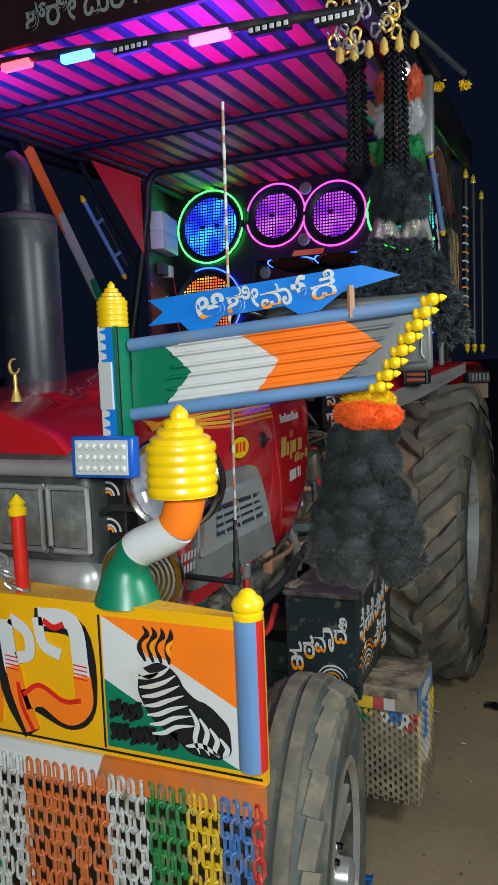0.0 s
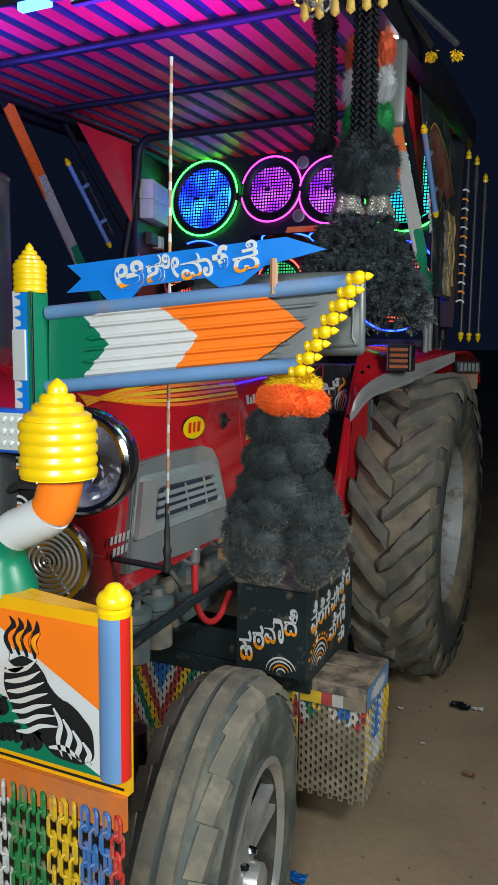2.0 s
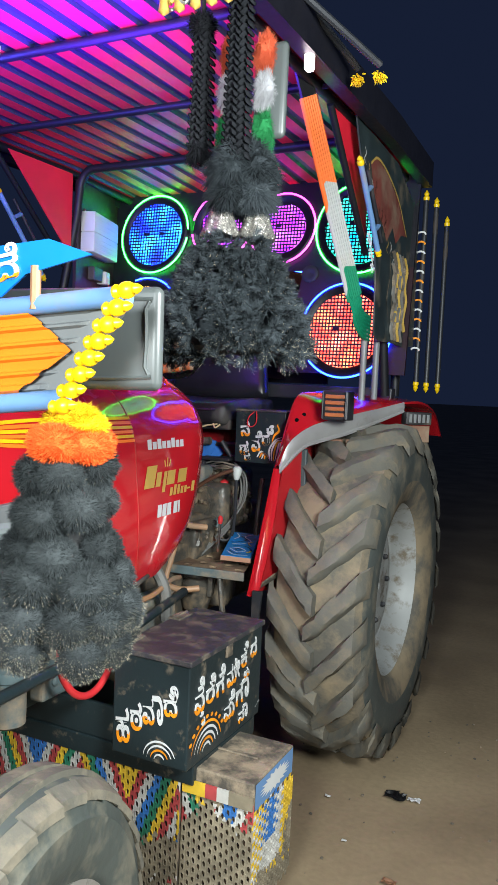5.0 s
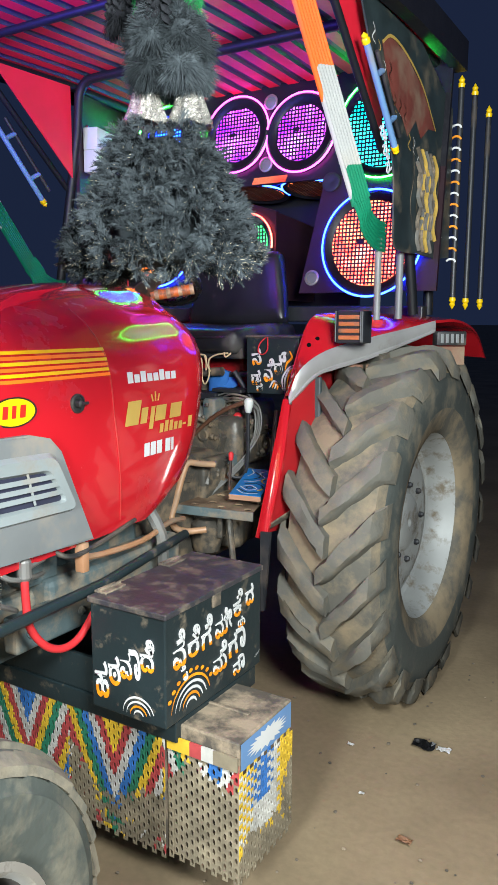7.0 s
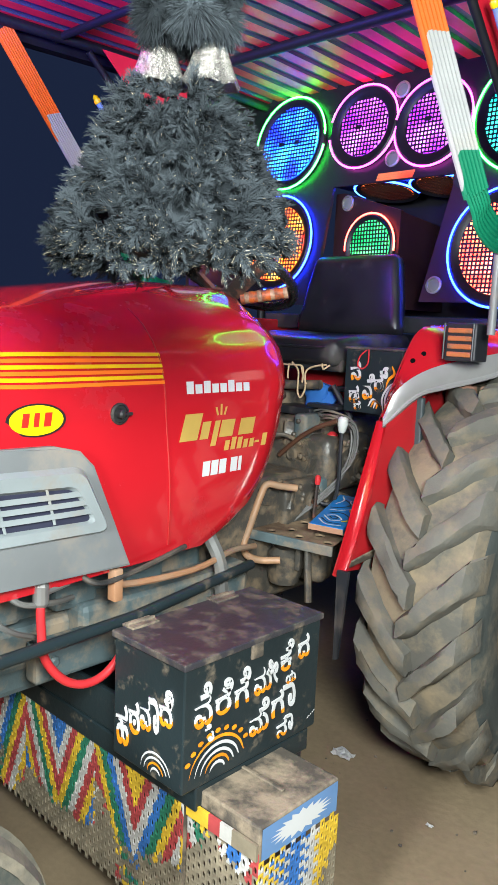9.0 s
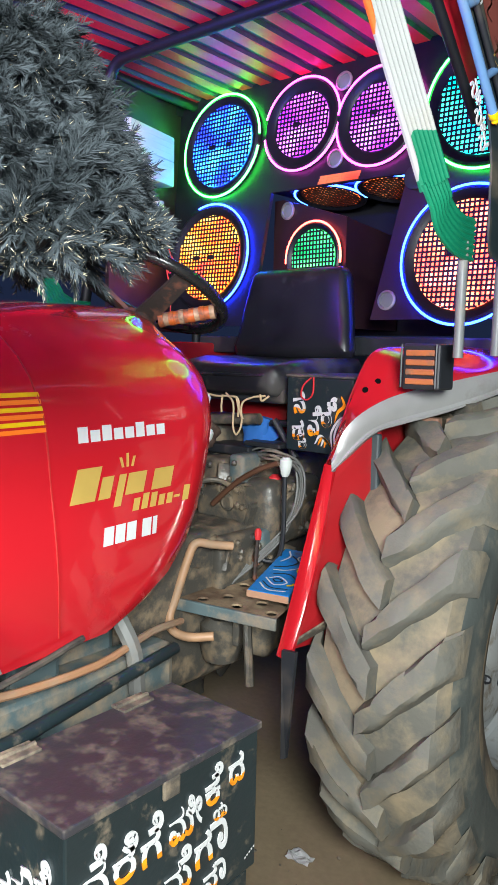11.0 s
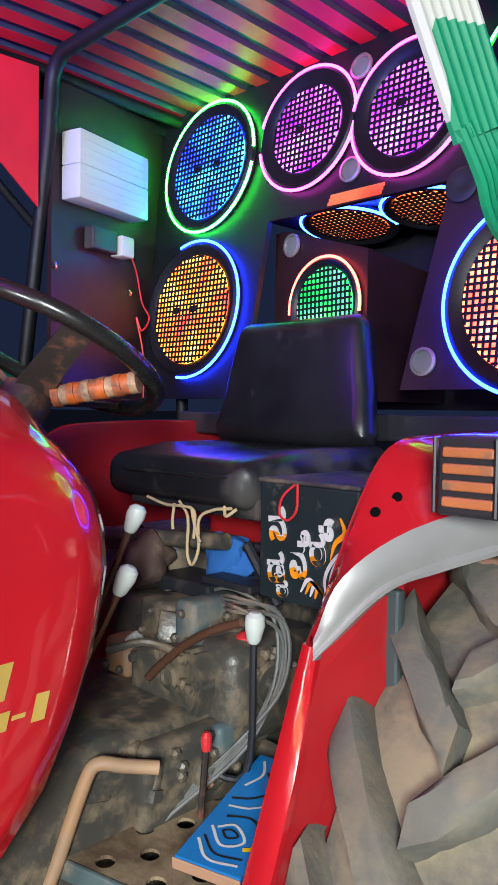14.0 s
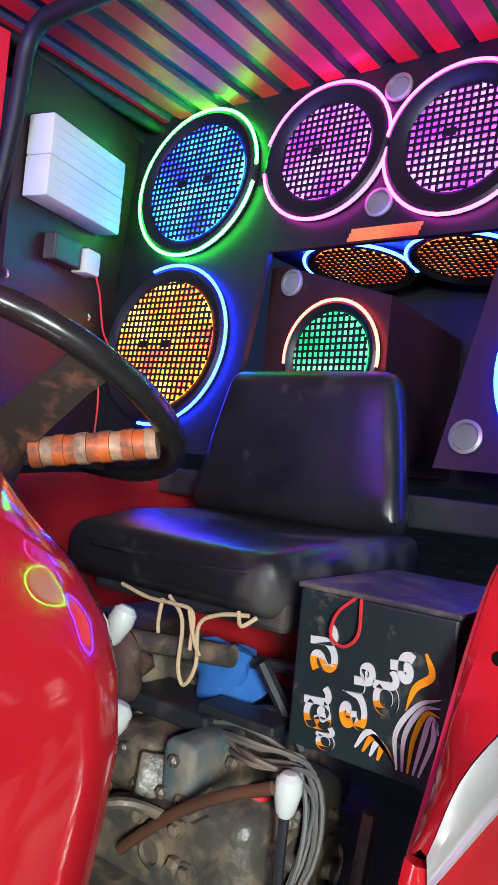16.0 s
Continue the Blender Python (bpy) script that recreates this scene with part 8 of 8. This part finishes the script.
    for x, mat, w in ((-0.50, led_magenta, 0.11), (-0.29, white_plastic, 0.11), (-0.09, led_red, 0.10), (0.115, led_blue, 0.10), (0.29, white_plastic, 0.11), (0.517, led_magenta, 0.11), (0.68, white_plastic, 0.11), (0.845, white_plastic, 0.10)):
        z = 2.363 - 0.074 * x
        bar = node("light_bar", can, "glowing light bar" if mat is not white_plastic else "unlit pale light bar")
        bm = bmesh.new()
        add_box(bm, (x - w / 2, -1.958, z - 0.011), (x + w / 2, -1.935, z + 0.011), 0.004)
        part("case", bm, panel_black if mat is white_plastic else mat, bar)
        if mat is white_plastic:
            for k in range(6):
                bm = bmesh.new()
                add_box(bm, (-0.006, -0.004, -0.006), (0.006, 0.0, 0.006), 0.002, pose(x - w / 2 + w * (k + 0.5) / 6, -1.9585, z))
                part("diode", bm, white_plastic, bar)
    bm = bmesh.new()
    add_tube(bm, [(-0.80, -1.945, 2.438), (0.90, -1.945, 2.312)], 0.012, 10)
    part("bar_rail", bm, black_steel, can)
    # bulb on the strut top and little hanging tassels
    bm = bmesh.new()
    add_box(bm, (0.835, -1.17, 2.40), (0.86, -1.14, 2.50), 0.008)
    part("marker_lamp", bm, led_white, can, "lit white marker lamp")
    orn = thing("gilt_ornament", (0.95, -1.90, 2.2), "silver and gold hanging ornament with yellow tassels", "ornament")
    rng = random.Random(4)
    for k in range(26):
        bm = bmesh.new()
        x, z = 0.90 + rng.uniform(-0.085, 0.10), 2.27 + rng.uniform(-0.03, 0.09)
        add_tube(bm, [(x + 0.012 * math.cos(a), -1.90 + rng.uniform(-0.01, 0.01), z + 0.016 * math.sin(a)) for a in [2 * math.pi * j / 9 for j in range(9)]], 0.0035, 6, closed=True)
        part("ring", bm, (steel_bare, gold_paint)[k % 3 == 0], orn)
    for k in range(6):
        bm = bmesh.new()
        add_lathe(bm, [(0.004, 0.02), (0.009, 0.01), (0.011, -0.012), (0.001, -0.02)], pose(0.84 + 0.036 * k, -1.90, 2.235), 10)
        part("bead", bm, gold_paint, orn, "gold bead", smooth=True)
    for x, y, z in ((0.915, -0.93, 2.485), (1.018, -1.035, 2.44)):
        tas = thing("tassel_rod", (x, y, z), "dark rod with a yellow tassel hanging from the roof edge", "tassel", "roof edge tassels")
        bm = bmesh.new()
        add_tube(bm, [(0.855, y - 0.26, 2.56), (x, y, z)], 0.011, 8)
        part("rod", bm, black_steel, tas)
        bm = bmesh.new()
        add_tuft(bm, (x, y, z - 0.018), 0.026, 220, rng, 0, down=2.2)
        part("tuft", bm, fluff_yellow, tas, "yellow tuft")
    # small mirror near the garland
    bm = bmesh.new()
    add_box(bm, (0.955, -1.72, 2.02), (1.03, -1.70, 2.22), 0.012, segs=3)
    whole("small_mirror", bm, mirror_back, "dark grey mirror back under the roof edge", "mirror", smooth=True)


def add_banner():
    bm = bmesh.new()
    add_box(bm, (-0.82, -1.985, 2.40), (0.80, -1.965, 2.62), 0.004)
    return bm


led_blue = glow("led_blue", (0.012, 0.05, 1.0), 90)
led_red = glow("led_red", (1.0, 0.012, 0.02), 60)
led_magenta = glow("led_magenta", (1.0, 0.02, 0.8), 80)
led_white = glow("led_white", (1.0, 0.85, 0.9), 12)
build_canopy()


# ---- speaker wall ----
neon_green = glow("neon_green", (0.025, 1.0, 0.055), 34)
neon_pink = glow("neon_pink", (1.0, 0.055, 0.75), 10)
neon_blue = glow("neon_blue", (0.006, 0.024, 1.0), 58)
neon_cyan = glow("neon_cyan", (0.008, 0.035, 1.0), 54)
neon_red = glow("neon_red", (1.0, 0.075, 0.05), 11)
leds_blue = led_field("leds_blue", (0.006, 0.015, 0.9), (0.006, 0.07, 1.0), (0.03, 0.42, 1.0), 15)
leds_pink = led_field("leds_pink", (0.26, 0.012, 0.8), (0.55, 0.045, 0.95), (0.75, 0.17, 1.0), 6.2)
leds_teal = led_field("leds_teal", (0.0, 0.45, 0.35), (0.03, 0.8, 0.5), (0.0, 0.5, 0.9), 6.5)
leds_fire = led_field("leds_fire", (1.0, 0.50, 0.07), (1.0, 0.17, 0.010), (1.0, 0.05, 0.03), 6)
leds_strip = led_field("leds_strip", (1.0, 0.10, 0.02), (1.0, 0.16, 0.04), (1.0, 0.30, 0.10), 3.2)
# glow for the amber reflection drawn on the upper panel's lower edge
reflection_amber = led_field("reflection_amber", (1.0, 0.07, 0.01), (1.0, 0.12, 0.03), (1.0, 0.22, 0.07), 0.9)
leds_red = led_field("leds_red", (1.0, 0.20, 0.08), (1.0, 0.05, 0.03), (1.0, 0.26, 0.16), 6.5)
leds_green = led_field("leds_green", (0.0, 0.38, 0.07), (0.02, 0.6, 0.14), (0.12, 0.8, 0.2), 4)


def speaker(m, r, ring_mat, leds, gaps=(), label="", holes=((-0.3, 0.0), (0.15, 0.05)), parent_name="speaker", field=0.79):
    """A loudspeaker on the plane of m: frame, lit field, square grille and a light ring with gaps."""
    sp = thing(parent_name, m.translation, label, "loudspeaker", "speakers of the rear wall")
    bm = bmesh.new()
    add_lathe(bm, [(r * 1.0, 0.0), (r * 0.985, 0.012), (r * 0.93, 0.018), (r * (field + 0.07), 0.014), (r * (field + 0.01), 0.006), (r * (field + 0.01), -0.01)], m, 56)
    part("frame", bm, panel_black, sp, "black rounded frame", smooth=True)
    bm = bmesh.new()
    add_lathe(bm, [(r * (field + 0.005), 0.0075), (0.001, 0.0075)], m, 40)
    part("lit_field", bm, leds, sp, "lit diode field")
    bm = bmesh.new()
    R, pitch = r * field, 0.0165
    n = int(R / pitch)
    for k in range(-n, n + 1):
        x = k * pitch
        h = math.sqrt(max(0, R * R - x * x))
        if h < 0.01:
            continue
        w = 0.0031
        for vert in (0, 1):
            q = [(x - w, -h), (x + w, -h), (x + w, h), (x - w, h)]
            if vert:
                q = [(b, a) for a, b in q]
            f0 = [bm.verts.new(m @ Vector((a, b, 0.0115 + 0.001 * vert))) for a, b in q]
            f1 = [bm.verts.new(m @ Vector((a, b, 0.0085))) for a, b in q]
            bm.faces.new(f0)
            for i in range(4):
                bm.faces.new((f0[i], f0[(i + 1) % 4], f1[(i + 1) % 4], f1[i]))
    part("grille", bm, panel_black, sp, "black square grille")
    for i, (hx, hy) in enumerate(holes):
        bm = bmesh.new()
        add_box(bm, (hx * r - 0.016, hy * r - 0.010, 0.012), (hx * r + 0.016, hy * r + 0.010, 0.0145), 0.002, m)
        part("plug", bm, panel_black, sp)
    # light ring in arcs between the gaps
    spans = []
    cur = 0.0
    for a, b in sorted(gaps):
        spans.append((cur, a))
        cur = b
    spans.append((cur, 360.0))
    for a, b in spans:
        if b - a < 4:
            continue
        k = max(3, int((b - a) / 6))
        bm = bmesh.new()
        pts = [m @ Vector((r * math.cos(radians(a + (b - a) * i / k)), r * math.sin(radians(a + (b - a) * i / k)), 0.012)) for i in range(k + 1)]
        add_tube(bm, pts[:-1] if b - a > 359 else pts, 0.0043, 8, closed=b - a > 359)
        part("light_ring", bm, ring_mat, sp, "glowing light ring", smooth=True)
    return sp


def tweeter(c, right=(1, 0, 0), up=(0, 0.14, 1)):
    tw = thing("tweeter", c, "small round port with a pale rim", "tweeter", "tweeters of the rear wall")
    m = frame_at(c, right, up)
    bm = bmesh.new()
    add_lathe(bm, [(0.034, 0.0), (0.034, 0.006), (0.027, 0.008), (0.025, 0.0)], m, 28)
    part("rim", bm, steel_bare, tw, "pale metal rim", smooth=True)
    bm = bmesh.new()
    add_lathe(bm, [(0.025, 0.0015), (0.015, 0.0045), (0.001, 0.005)], m, 20)
    part("mesh", bm, grey_plastic, tw, smooth=True)


def build_speaker_wall():
    up = (0, 0.12, 1)

    def wall(x, z):
        return Vector((x + 0.010, 0.238 + 0.12 * (z - 2.2), z - 0.006))

    def panel(name, pts, mat, label, thick=0.018):
        bm = bmesh.new()
        a = [bm.verts.new(wall(x, z)) for x, z in pts]
        b = [bm.verts.new(wall(x, z) + Vector((0, thick, 0))) for x, z in pts]
        bm.faces.new(a)
        bm.faces.new(b[::-1])
        for i in range(len(pts)):
            bm.faces.new((a[i], b[i], b[(i + 1) % len(pts)], a[(i + 1) % len(pts)]))
        return part(name, bm, mat, cab, label)
    cab = thing("speaker_cabinet", (0, 0.27, 1.55), "dark maroon and black plywood speaker wall behind the seat", "speaker cabinet")
    panel("top_panel", [(-0.86, 2.09), (0.82, 2.09), (0.82, 2.53), (-0.86, 2.53)], panel_black, "black upper panel")
    panel("lower_panel", [(-0.86, 1.58), (-0.34, 1.58), (-0.30, 2.09), (-0.86, 2.09)], panel_black, "black lower panel")
    panel("lower_panel", [(0.20, 1.60), (0.82, 1.60), (0.82, 2.09), (0.29, 2.09)], panel_maroon, "maroon lower panel")
    # recess
    bm = bmesh.new()
    add_box(bm, (-0.34, 0.62, 1.55), (0.30, 0.64, 2.12), 0)
    part("recess_back", bm, panel_black, cab)
    bm = bmesh.new()
    add_box(bm, (-0.34, 0.27, 2.10), (0.30, 0.63, 2.115), 0)
    part("recess_top", bm, panel_maroon, cab)
    # inner panel with the small speaker, its top edge cut aslant
    bm = bmesh.new()
    add_prism(bm, [(-0.34, 1.57), (0.032, 1.57), (0.032, 1.972), (-0.29, 2.07), (-0.34, 2.07)], "y", 0.288, 0.306)
    turn = Matrix.Translation((-0.119, 0.285, 0)) @ Matrix.Rotation(radians(-6), 4, "Z") @ Matrix.Translation((0.119, -0.285, 0))
    bm.transform(turn)
    part("inner_panel", bm, panel_maroon, cab, "maroon inner panel")
    bm = bmesh.new()
    add_prism(bm, [(0.306, 1.57), (0.62, 1.57), (0.62, 1.93), (0.306, 1.968)], "x", 0.018, 0.032)
    bm.transform(turn)
    part("inner_side", bm, panel_maroon, cab)
    speaker(turn @ frame_at((-0.119, 0.285, 1.832), (1, 0, 0), (0, 0, 1)), 0.138, neon_red, leds_green, ((185, 350),), "small green-lit loudspeaker with a red light ring", holes=())
    tweeter(turn @ Vector((-0.262, 0.284, 2.024)), (0.9945, -0.1045, 0), (0, 0, 1))
    R = (1, 0, 0)
    n_off = Vector((0, -0.004, 0))
    speaker(frame_at(wall(-0.577, 2.306) + n_off, (1, -0.02, 0), up), 0.206, neon_green, leds_blue, ((352, 360), (0, 5)), "blue-lit loudspeaker with a green light ring", holes=((-0.22, 0.0), (0.22, 0.0)))
    speaker(frame_at(wall(-0.175, 2.326) + n_off, R, up), 0.172, neon_pink, leds_pink, ((0, 8), (352, 360), (166, 192)), "violet-lit loudspeaker with a pink light ring", holes=((-0.12, 0.0),), field=0.70)
    speaker(frame_at(wall(0.160, 2.298) + n_off, R, up), 0.172, neon_pink, leds_pink, ((170, 190),), "violet-lit loudspeaker with a pink light ring", holes=((-0.12, 0.08),), field=0.70)
    speaker(frame_at(wall(0.556, 2.280) + n_off, R, up), 0.215, neon_green, leds_teal, (), "teal-lit loudspeaker with a green light ring", holes=((-0.15, 0.12),))
    speaker(frame_at(wall(-0.592, 1.858) + n_off, R, up), 0.216, neon_blue, leds_fire, ((110, 262),), "amber-lit loudspeaker with a blue light ring", holes=((-0.28, 0.0), (0.08, 0.0)))
    speaker(frame_at(wall(0.530, 1.800) + n_off, R, up), 0.222, neon_blue, leds_red, (), "red-lit loudspeaker with a blue light ring", holes=((-0.2, 0.05),))
    # amber light reflected on the glossy panel, drawn as flat glowing cells
    amber_patch = node("amber_reflection", cab, "amber reflection drawn as glowing cells above the recess")
    for i in range(9):
        for j in range(3):
            x, z = -0.080 + 0.0195 * i + 0.004 * j, 2.094 + 0.010 * j
            bm = bmesh.new()
            bm.faces.new([bm.verts.new(p + Vector((0, -0.003, 0))) for p in (wall(x, z), wall(x + 0.0192, z), wall(x + 0.0192, z + 0.0098), wall(x, z + 0.0098))])
            part("reflection_cell", bm, reflection_amber, amber_patch)
    # two speakers that face down from the recess's ceiling
    for x in (-0.13, 0.15):
        speaker(frame_at((x, 0.40, 2.088), (1, 0, 0), (0, -1, 0.16)), 0.142, neon_cyan, leds_strip, ((195, 345),), "amber-lit loudspeaker facing down with a blue light ring", holes=())
    for x, z in ((-0.005, 2.452), (-0.010, 2.178)):
        tweeter(wall(x, z) + n_off, R, up)
    tweeter(wall(0.262, 1.665) + n_off, R, up)
    # left side board of the cab
    bm = bmesh.new()
    a = [Vector((-0.700, -0.235, 1.55)), Vector((-0.828, 0.262, 1.55)), Vector((-0.828, 0.262, 2.50)), Vector((-0.700, -0.235, 2.47))]
    vs = [bm.verts.new(p) for p in a]
    us = [bm.verts.new(p + Vector((-0.015, -0.004, 0))) for p in a]
    bm.faces.new(vs)
    bm.faces.new(us[::-1])
    for i in range(4):
        bm.faces.new((vs[i], us[i], us[(i + 1) % 4], vs[(i + 1) % 4]))
    part("side_board", bm, panel_maroon, cab, "maroon side board")
    ms = frame_at((-0.700, -0.235, 1.55), (-0.128, 0.497, 0), (0, 0, 1))
    ms = ms if (ms.to_3x3() @ Vector((0, 0, 1))).x > 0 else ms @ Matrix.Diagonal((1, 1, -1, 1))
    for k, (u, v) in enumerate(((0.075, 0.79), (0.01, 0.396), (0.345, 0.365))):
        bm = bmesh.new()
        add_lathe(bm, [(0.011, 0), (0.011, 0.004), (0.006, 0.008), (0.001, 0.009)], ms @ Matrix.Translation((u, v, 0.001)), 14)
        part("screw", bm, chrome, cab, "steel screw", smooth=True)
    for k, z in enumerate((0.585, 0.682)):
        amp = thing("amplifier", ms @ Vector((0.19, z, 0.0)), "white plastic amplifier box on the side board", "amplifier", "amplifiers on the side board")
        bm = bmesh.new()
        add_box(bm, (0.035, z, 0.002), (0.345, z + 0.098, 0.075), 0.006, ms)
        part("case", bm, white_plastic, amp, smooth=True)
        for j in range(3):
            bm = bmesh.new()
            add_box(bm, (0.055, z + 0.025 + 0.022 * j, 0.0752), (0.325, z + 0.028 + 0.022 * j, 0.0765), 0.0005, ms)
            part("rib", bm, white_plastic, amp)
    sock = thing("socket", ms @ Vector((0.22, 0.46, 0)), "black socket with a white plug and red wire", "socket")
    bm = bmesh.new()
    add_box(bm, (0.13, 0.465, 0.002), (0.24, 0.532, 0.04), 0.005, ms)
    part("block", bm, black_steel, sock)
    bm = bmesh.new()
    add_box(bm, (0.245, 0.46, 0.002), (0.305, 0.525, 0.055), 0.008, ms)
    part("plug", bm, white_plastic, sock, "white plug", smooth=True)
    bm = bmesh.new()
    add_tube(bm, smooth_path([ms @ Vector(p) for p in ((0.29, 0.47, 0.05), (0.32, 0.42, 0.05), (0.335, 0.33, 0.06), (0.36, 0.28, 0.07), (0.335, 0.24, 0.06), (0.32, 0.28, 0.05), (0.345, 0.16, 0.06), (0.36, 0.02, 0.05))], 6), 0.0028, 6)
    part("wire", bm, rubber_red, sock, "thin red wire", smooth=True)
    # steel beam behind the seat
    bm = bmesh.new()
    add_box(bm, (-0.60, 0.16, 1.47), (0.78, 0.22, 1.535), 0.006)
    add_box(bm, (0.40, 0.15, 1.40), (0.42, 0.16, 1.49), 0.0)
    whole("cross_beam", bm, black_steel, "scratched grey steel beam under the speakers", "beam")
    # small round loudspeaker backs between the panels
    bm = bmesh.new()
    add_lathe(bm, [(0.04, 0), (0.042, 0.008), (0.03, 0.012), (0.01, 0.006)], frame_at(wall(0.325, 2.07) + n_off, R, up), 20)
    whole("port", bm, black_steel, "small black round port on the speaker wall", "port", smooth=True)


build_speaker_wall()

# ---- antenna, nose ornament, far rods ----
bm = bmesh.new()
pts = [Vector((0.612, -2.12, 1.0)).lerp(Vector((0.624, -2.12, 2.099)), i / 60) for i in range(61)]
add_tube(bm, pts, [0.0034 if i % 3 else 0.0044 for i in range(61)], 8)
for f in bm.faces:
    f.material_index = int(f.calc_center_median().z * 38) % 2
antenna = thing("antenna", (0.612, -2.12, 0.97), "thin rod aerial wound with pale tape", "antenna")
part("rod", bm, [peach_fabric, white_plastic], antenna, smooth=True)
bm = bmesh.new()
add_lathe(bm, [(0.009, -0.06), (0.011, -0.05), (0.008, -0.03), (0.011, -0.01), (0.007, 0.0), (0.0075, 0.03), (0.0055, 0.05), (0.005, 0.10)], pose(0.612, -2.12, 1.03), 14)
part("base", bm, rubber_black, antenna, "black taped base", smooth=True)
bm = bmesh.new()
add_tube(bm, [(0.45, -2.12, 0.98), (0.62, -2.12, 0.975)], 0.008, 8)
part("stay", bm, black_steel, antenna)

orn = thing("nose_ornament", (0.27, -2.46, 1.44), "small gilt crescent ornament on the nose", "ornament")
bm = bmesh.new()
add_tube(bm, [(0.265 + 0.013 * math.cos(a), -2.46, 1.515 + 0.016 * math.sin(a)) for a in [-1.9 + 0.4 * i * 1.0 + math.pi / 2 * 2 for i in range(13)]], [0.0015 + 0.0022 * math.sin(math.pi * i / 12) for i in range(13)], 8)
add_lathe(bm, [(0.013, 0), (0.010, 0.01), (0.004, 0.03), (0.005, 0.05), (0.003, 0.06)], pose(0.265, -2.46, 1.44), 14)
part("crescent", bm, gold_paint, orn, smooth=True)
red_post = thing("chain_post", (0.533, -2.79, 1.11), "short red post with a yellow finial and a steel chain", "post")
bm = bmesh.new()
add_tube(bm, [(0.533, -2.79, 1.11), (0.533, -2.79, 1.27)], 0.0115, 14)
part("shaft", bm, crimson_paint, red_post, smooth=True)
bm = bmesh.new()
add_lathe(bm, [(0.015, 0), (0.016, 0.01), (0.011, 0.014), (0.014, 0.02), (0.001, 0.035)], pose(0.533, -2.79, 1.268), 16)
part("finial", bm, yellow_paint, red_post, "yellow finial", smooth=True)
for k in range(9):
    bm = bmesh.new()
    a = k / 8
    c = Vector((0.535 - 0.10 * a, -2.80, 1.22 - 0.07 * math.sin(math.pi * (0.5 - a))))
    mm = Matrix.Translation(c) @ pose(0, 0, 0, 90 * (k % 2), 25, 20)
    add_tube(bm, [mm @ Vector((0.016 * math.cos(b), 0.010 * math.sin(b), 0)) for b in [2 * math.pi * i / 12 for i in range(12)]], 0.003, 6, closed=True)
    part("link", bm, steel_bare, red_post)

# ---- litter ----
rng = random.Random(21)
for (x, y), mat, label, sz in (((1.03, -0.37), black_paint, "dark dry leaf on the earth", 0.05), ((0.80, -0.50), paper_white, "scrap of white paper on the earth", 0.015), ((0.375, -0.38), paper_white, "crumpled white paper on the earth", 0.05),
                               ((0.78, -1.68), sky_paint, "torn blue wrapper on the earth", 0.04), ((1.10, -0.36), paper_white, "scrap of white paper on the earth", 0.03), ((1.15, -0.9), rust_pipe, "torn brownish wrapper on the earth", 0.028),
                               ((0.70, -1.72), paper_white, "scrap of paper on the earth", 0.03), ((0.95, -0.75), paper_white, "scrap of white paper on the earth", 0.012)):
    bm = bmesh.new()
    n = 5
    V = [[bm.verts.new((x + sz * (i / n - 0.5) * 1.6 + rng.uniform(-0.2, 0.2) * sz / n, y + sz * (j / n - 0.5) + rng.uniform(-0.2, 0.2) * sz / n, abs(rng.gauss(0, 0.16)) * sz - 0.046)) for i in range(n + 1)] for j in range(n + 1)]
    for j in range(n):
        for i in range(n):
            bm.faces.new((V[j][i], V[j][i + 1], V[j + 1][i + 1], V[j + 1][i]))
    bmesh.ops.solidify(bm, geom=bm.faces[:], thickness=0.001)
    whole("litter", bm, mat, label, "litter")
bm = bmesh.new()
for k in range(260):
    x, y = rng.uniform(0.2, 2.2), rng.uniform(-2.4, 0.8)
    r = rng.uniform(0.002, 0.008)
    q = bmesh.ops.create_icosphere(bm, subdivisions=1, radius=r, matrix=Matrix.Translation((x, y, r * 0.3 - 0.052)) @ Matrix.Diagonal((1, rng.uniform(0.6, 1.2), 0.6, 1)))
whole("pebbles", bm, dusty_plate, "loose grit on the earth", "grit", kind="stuff")
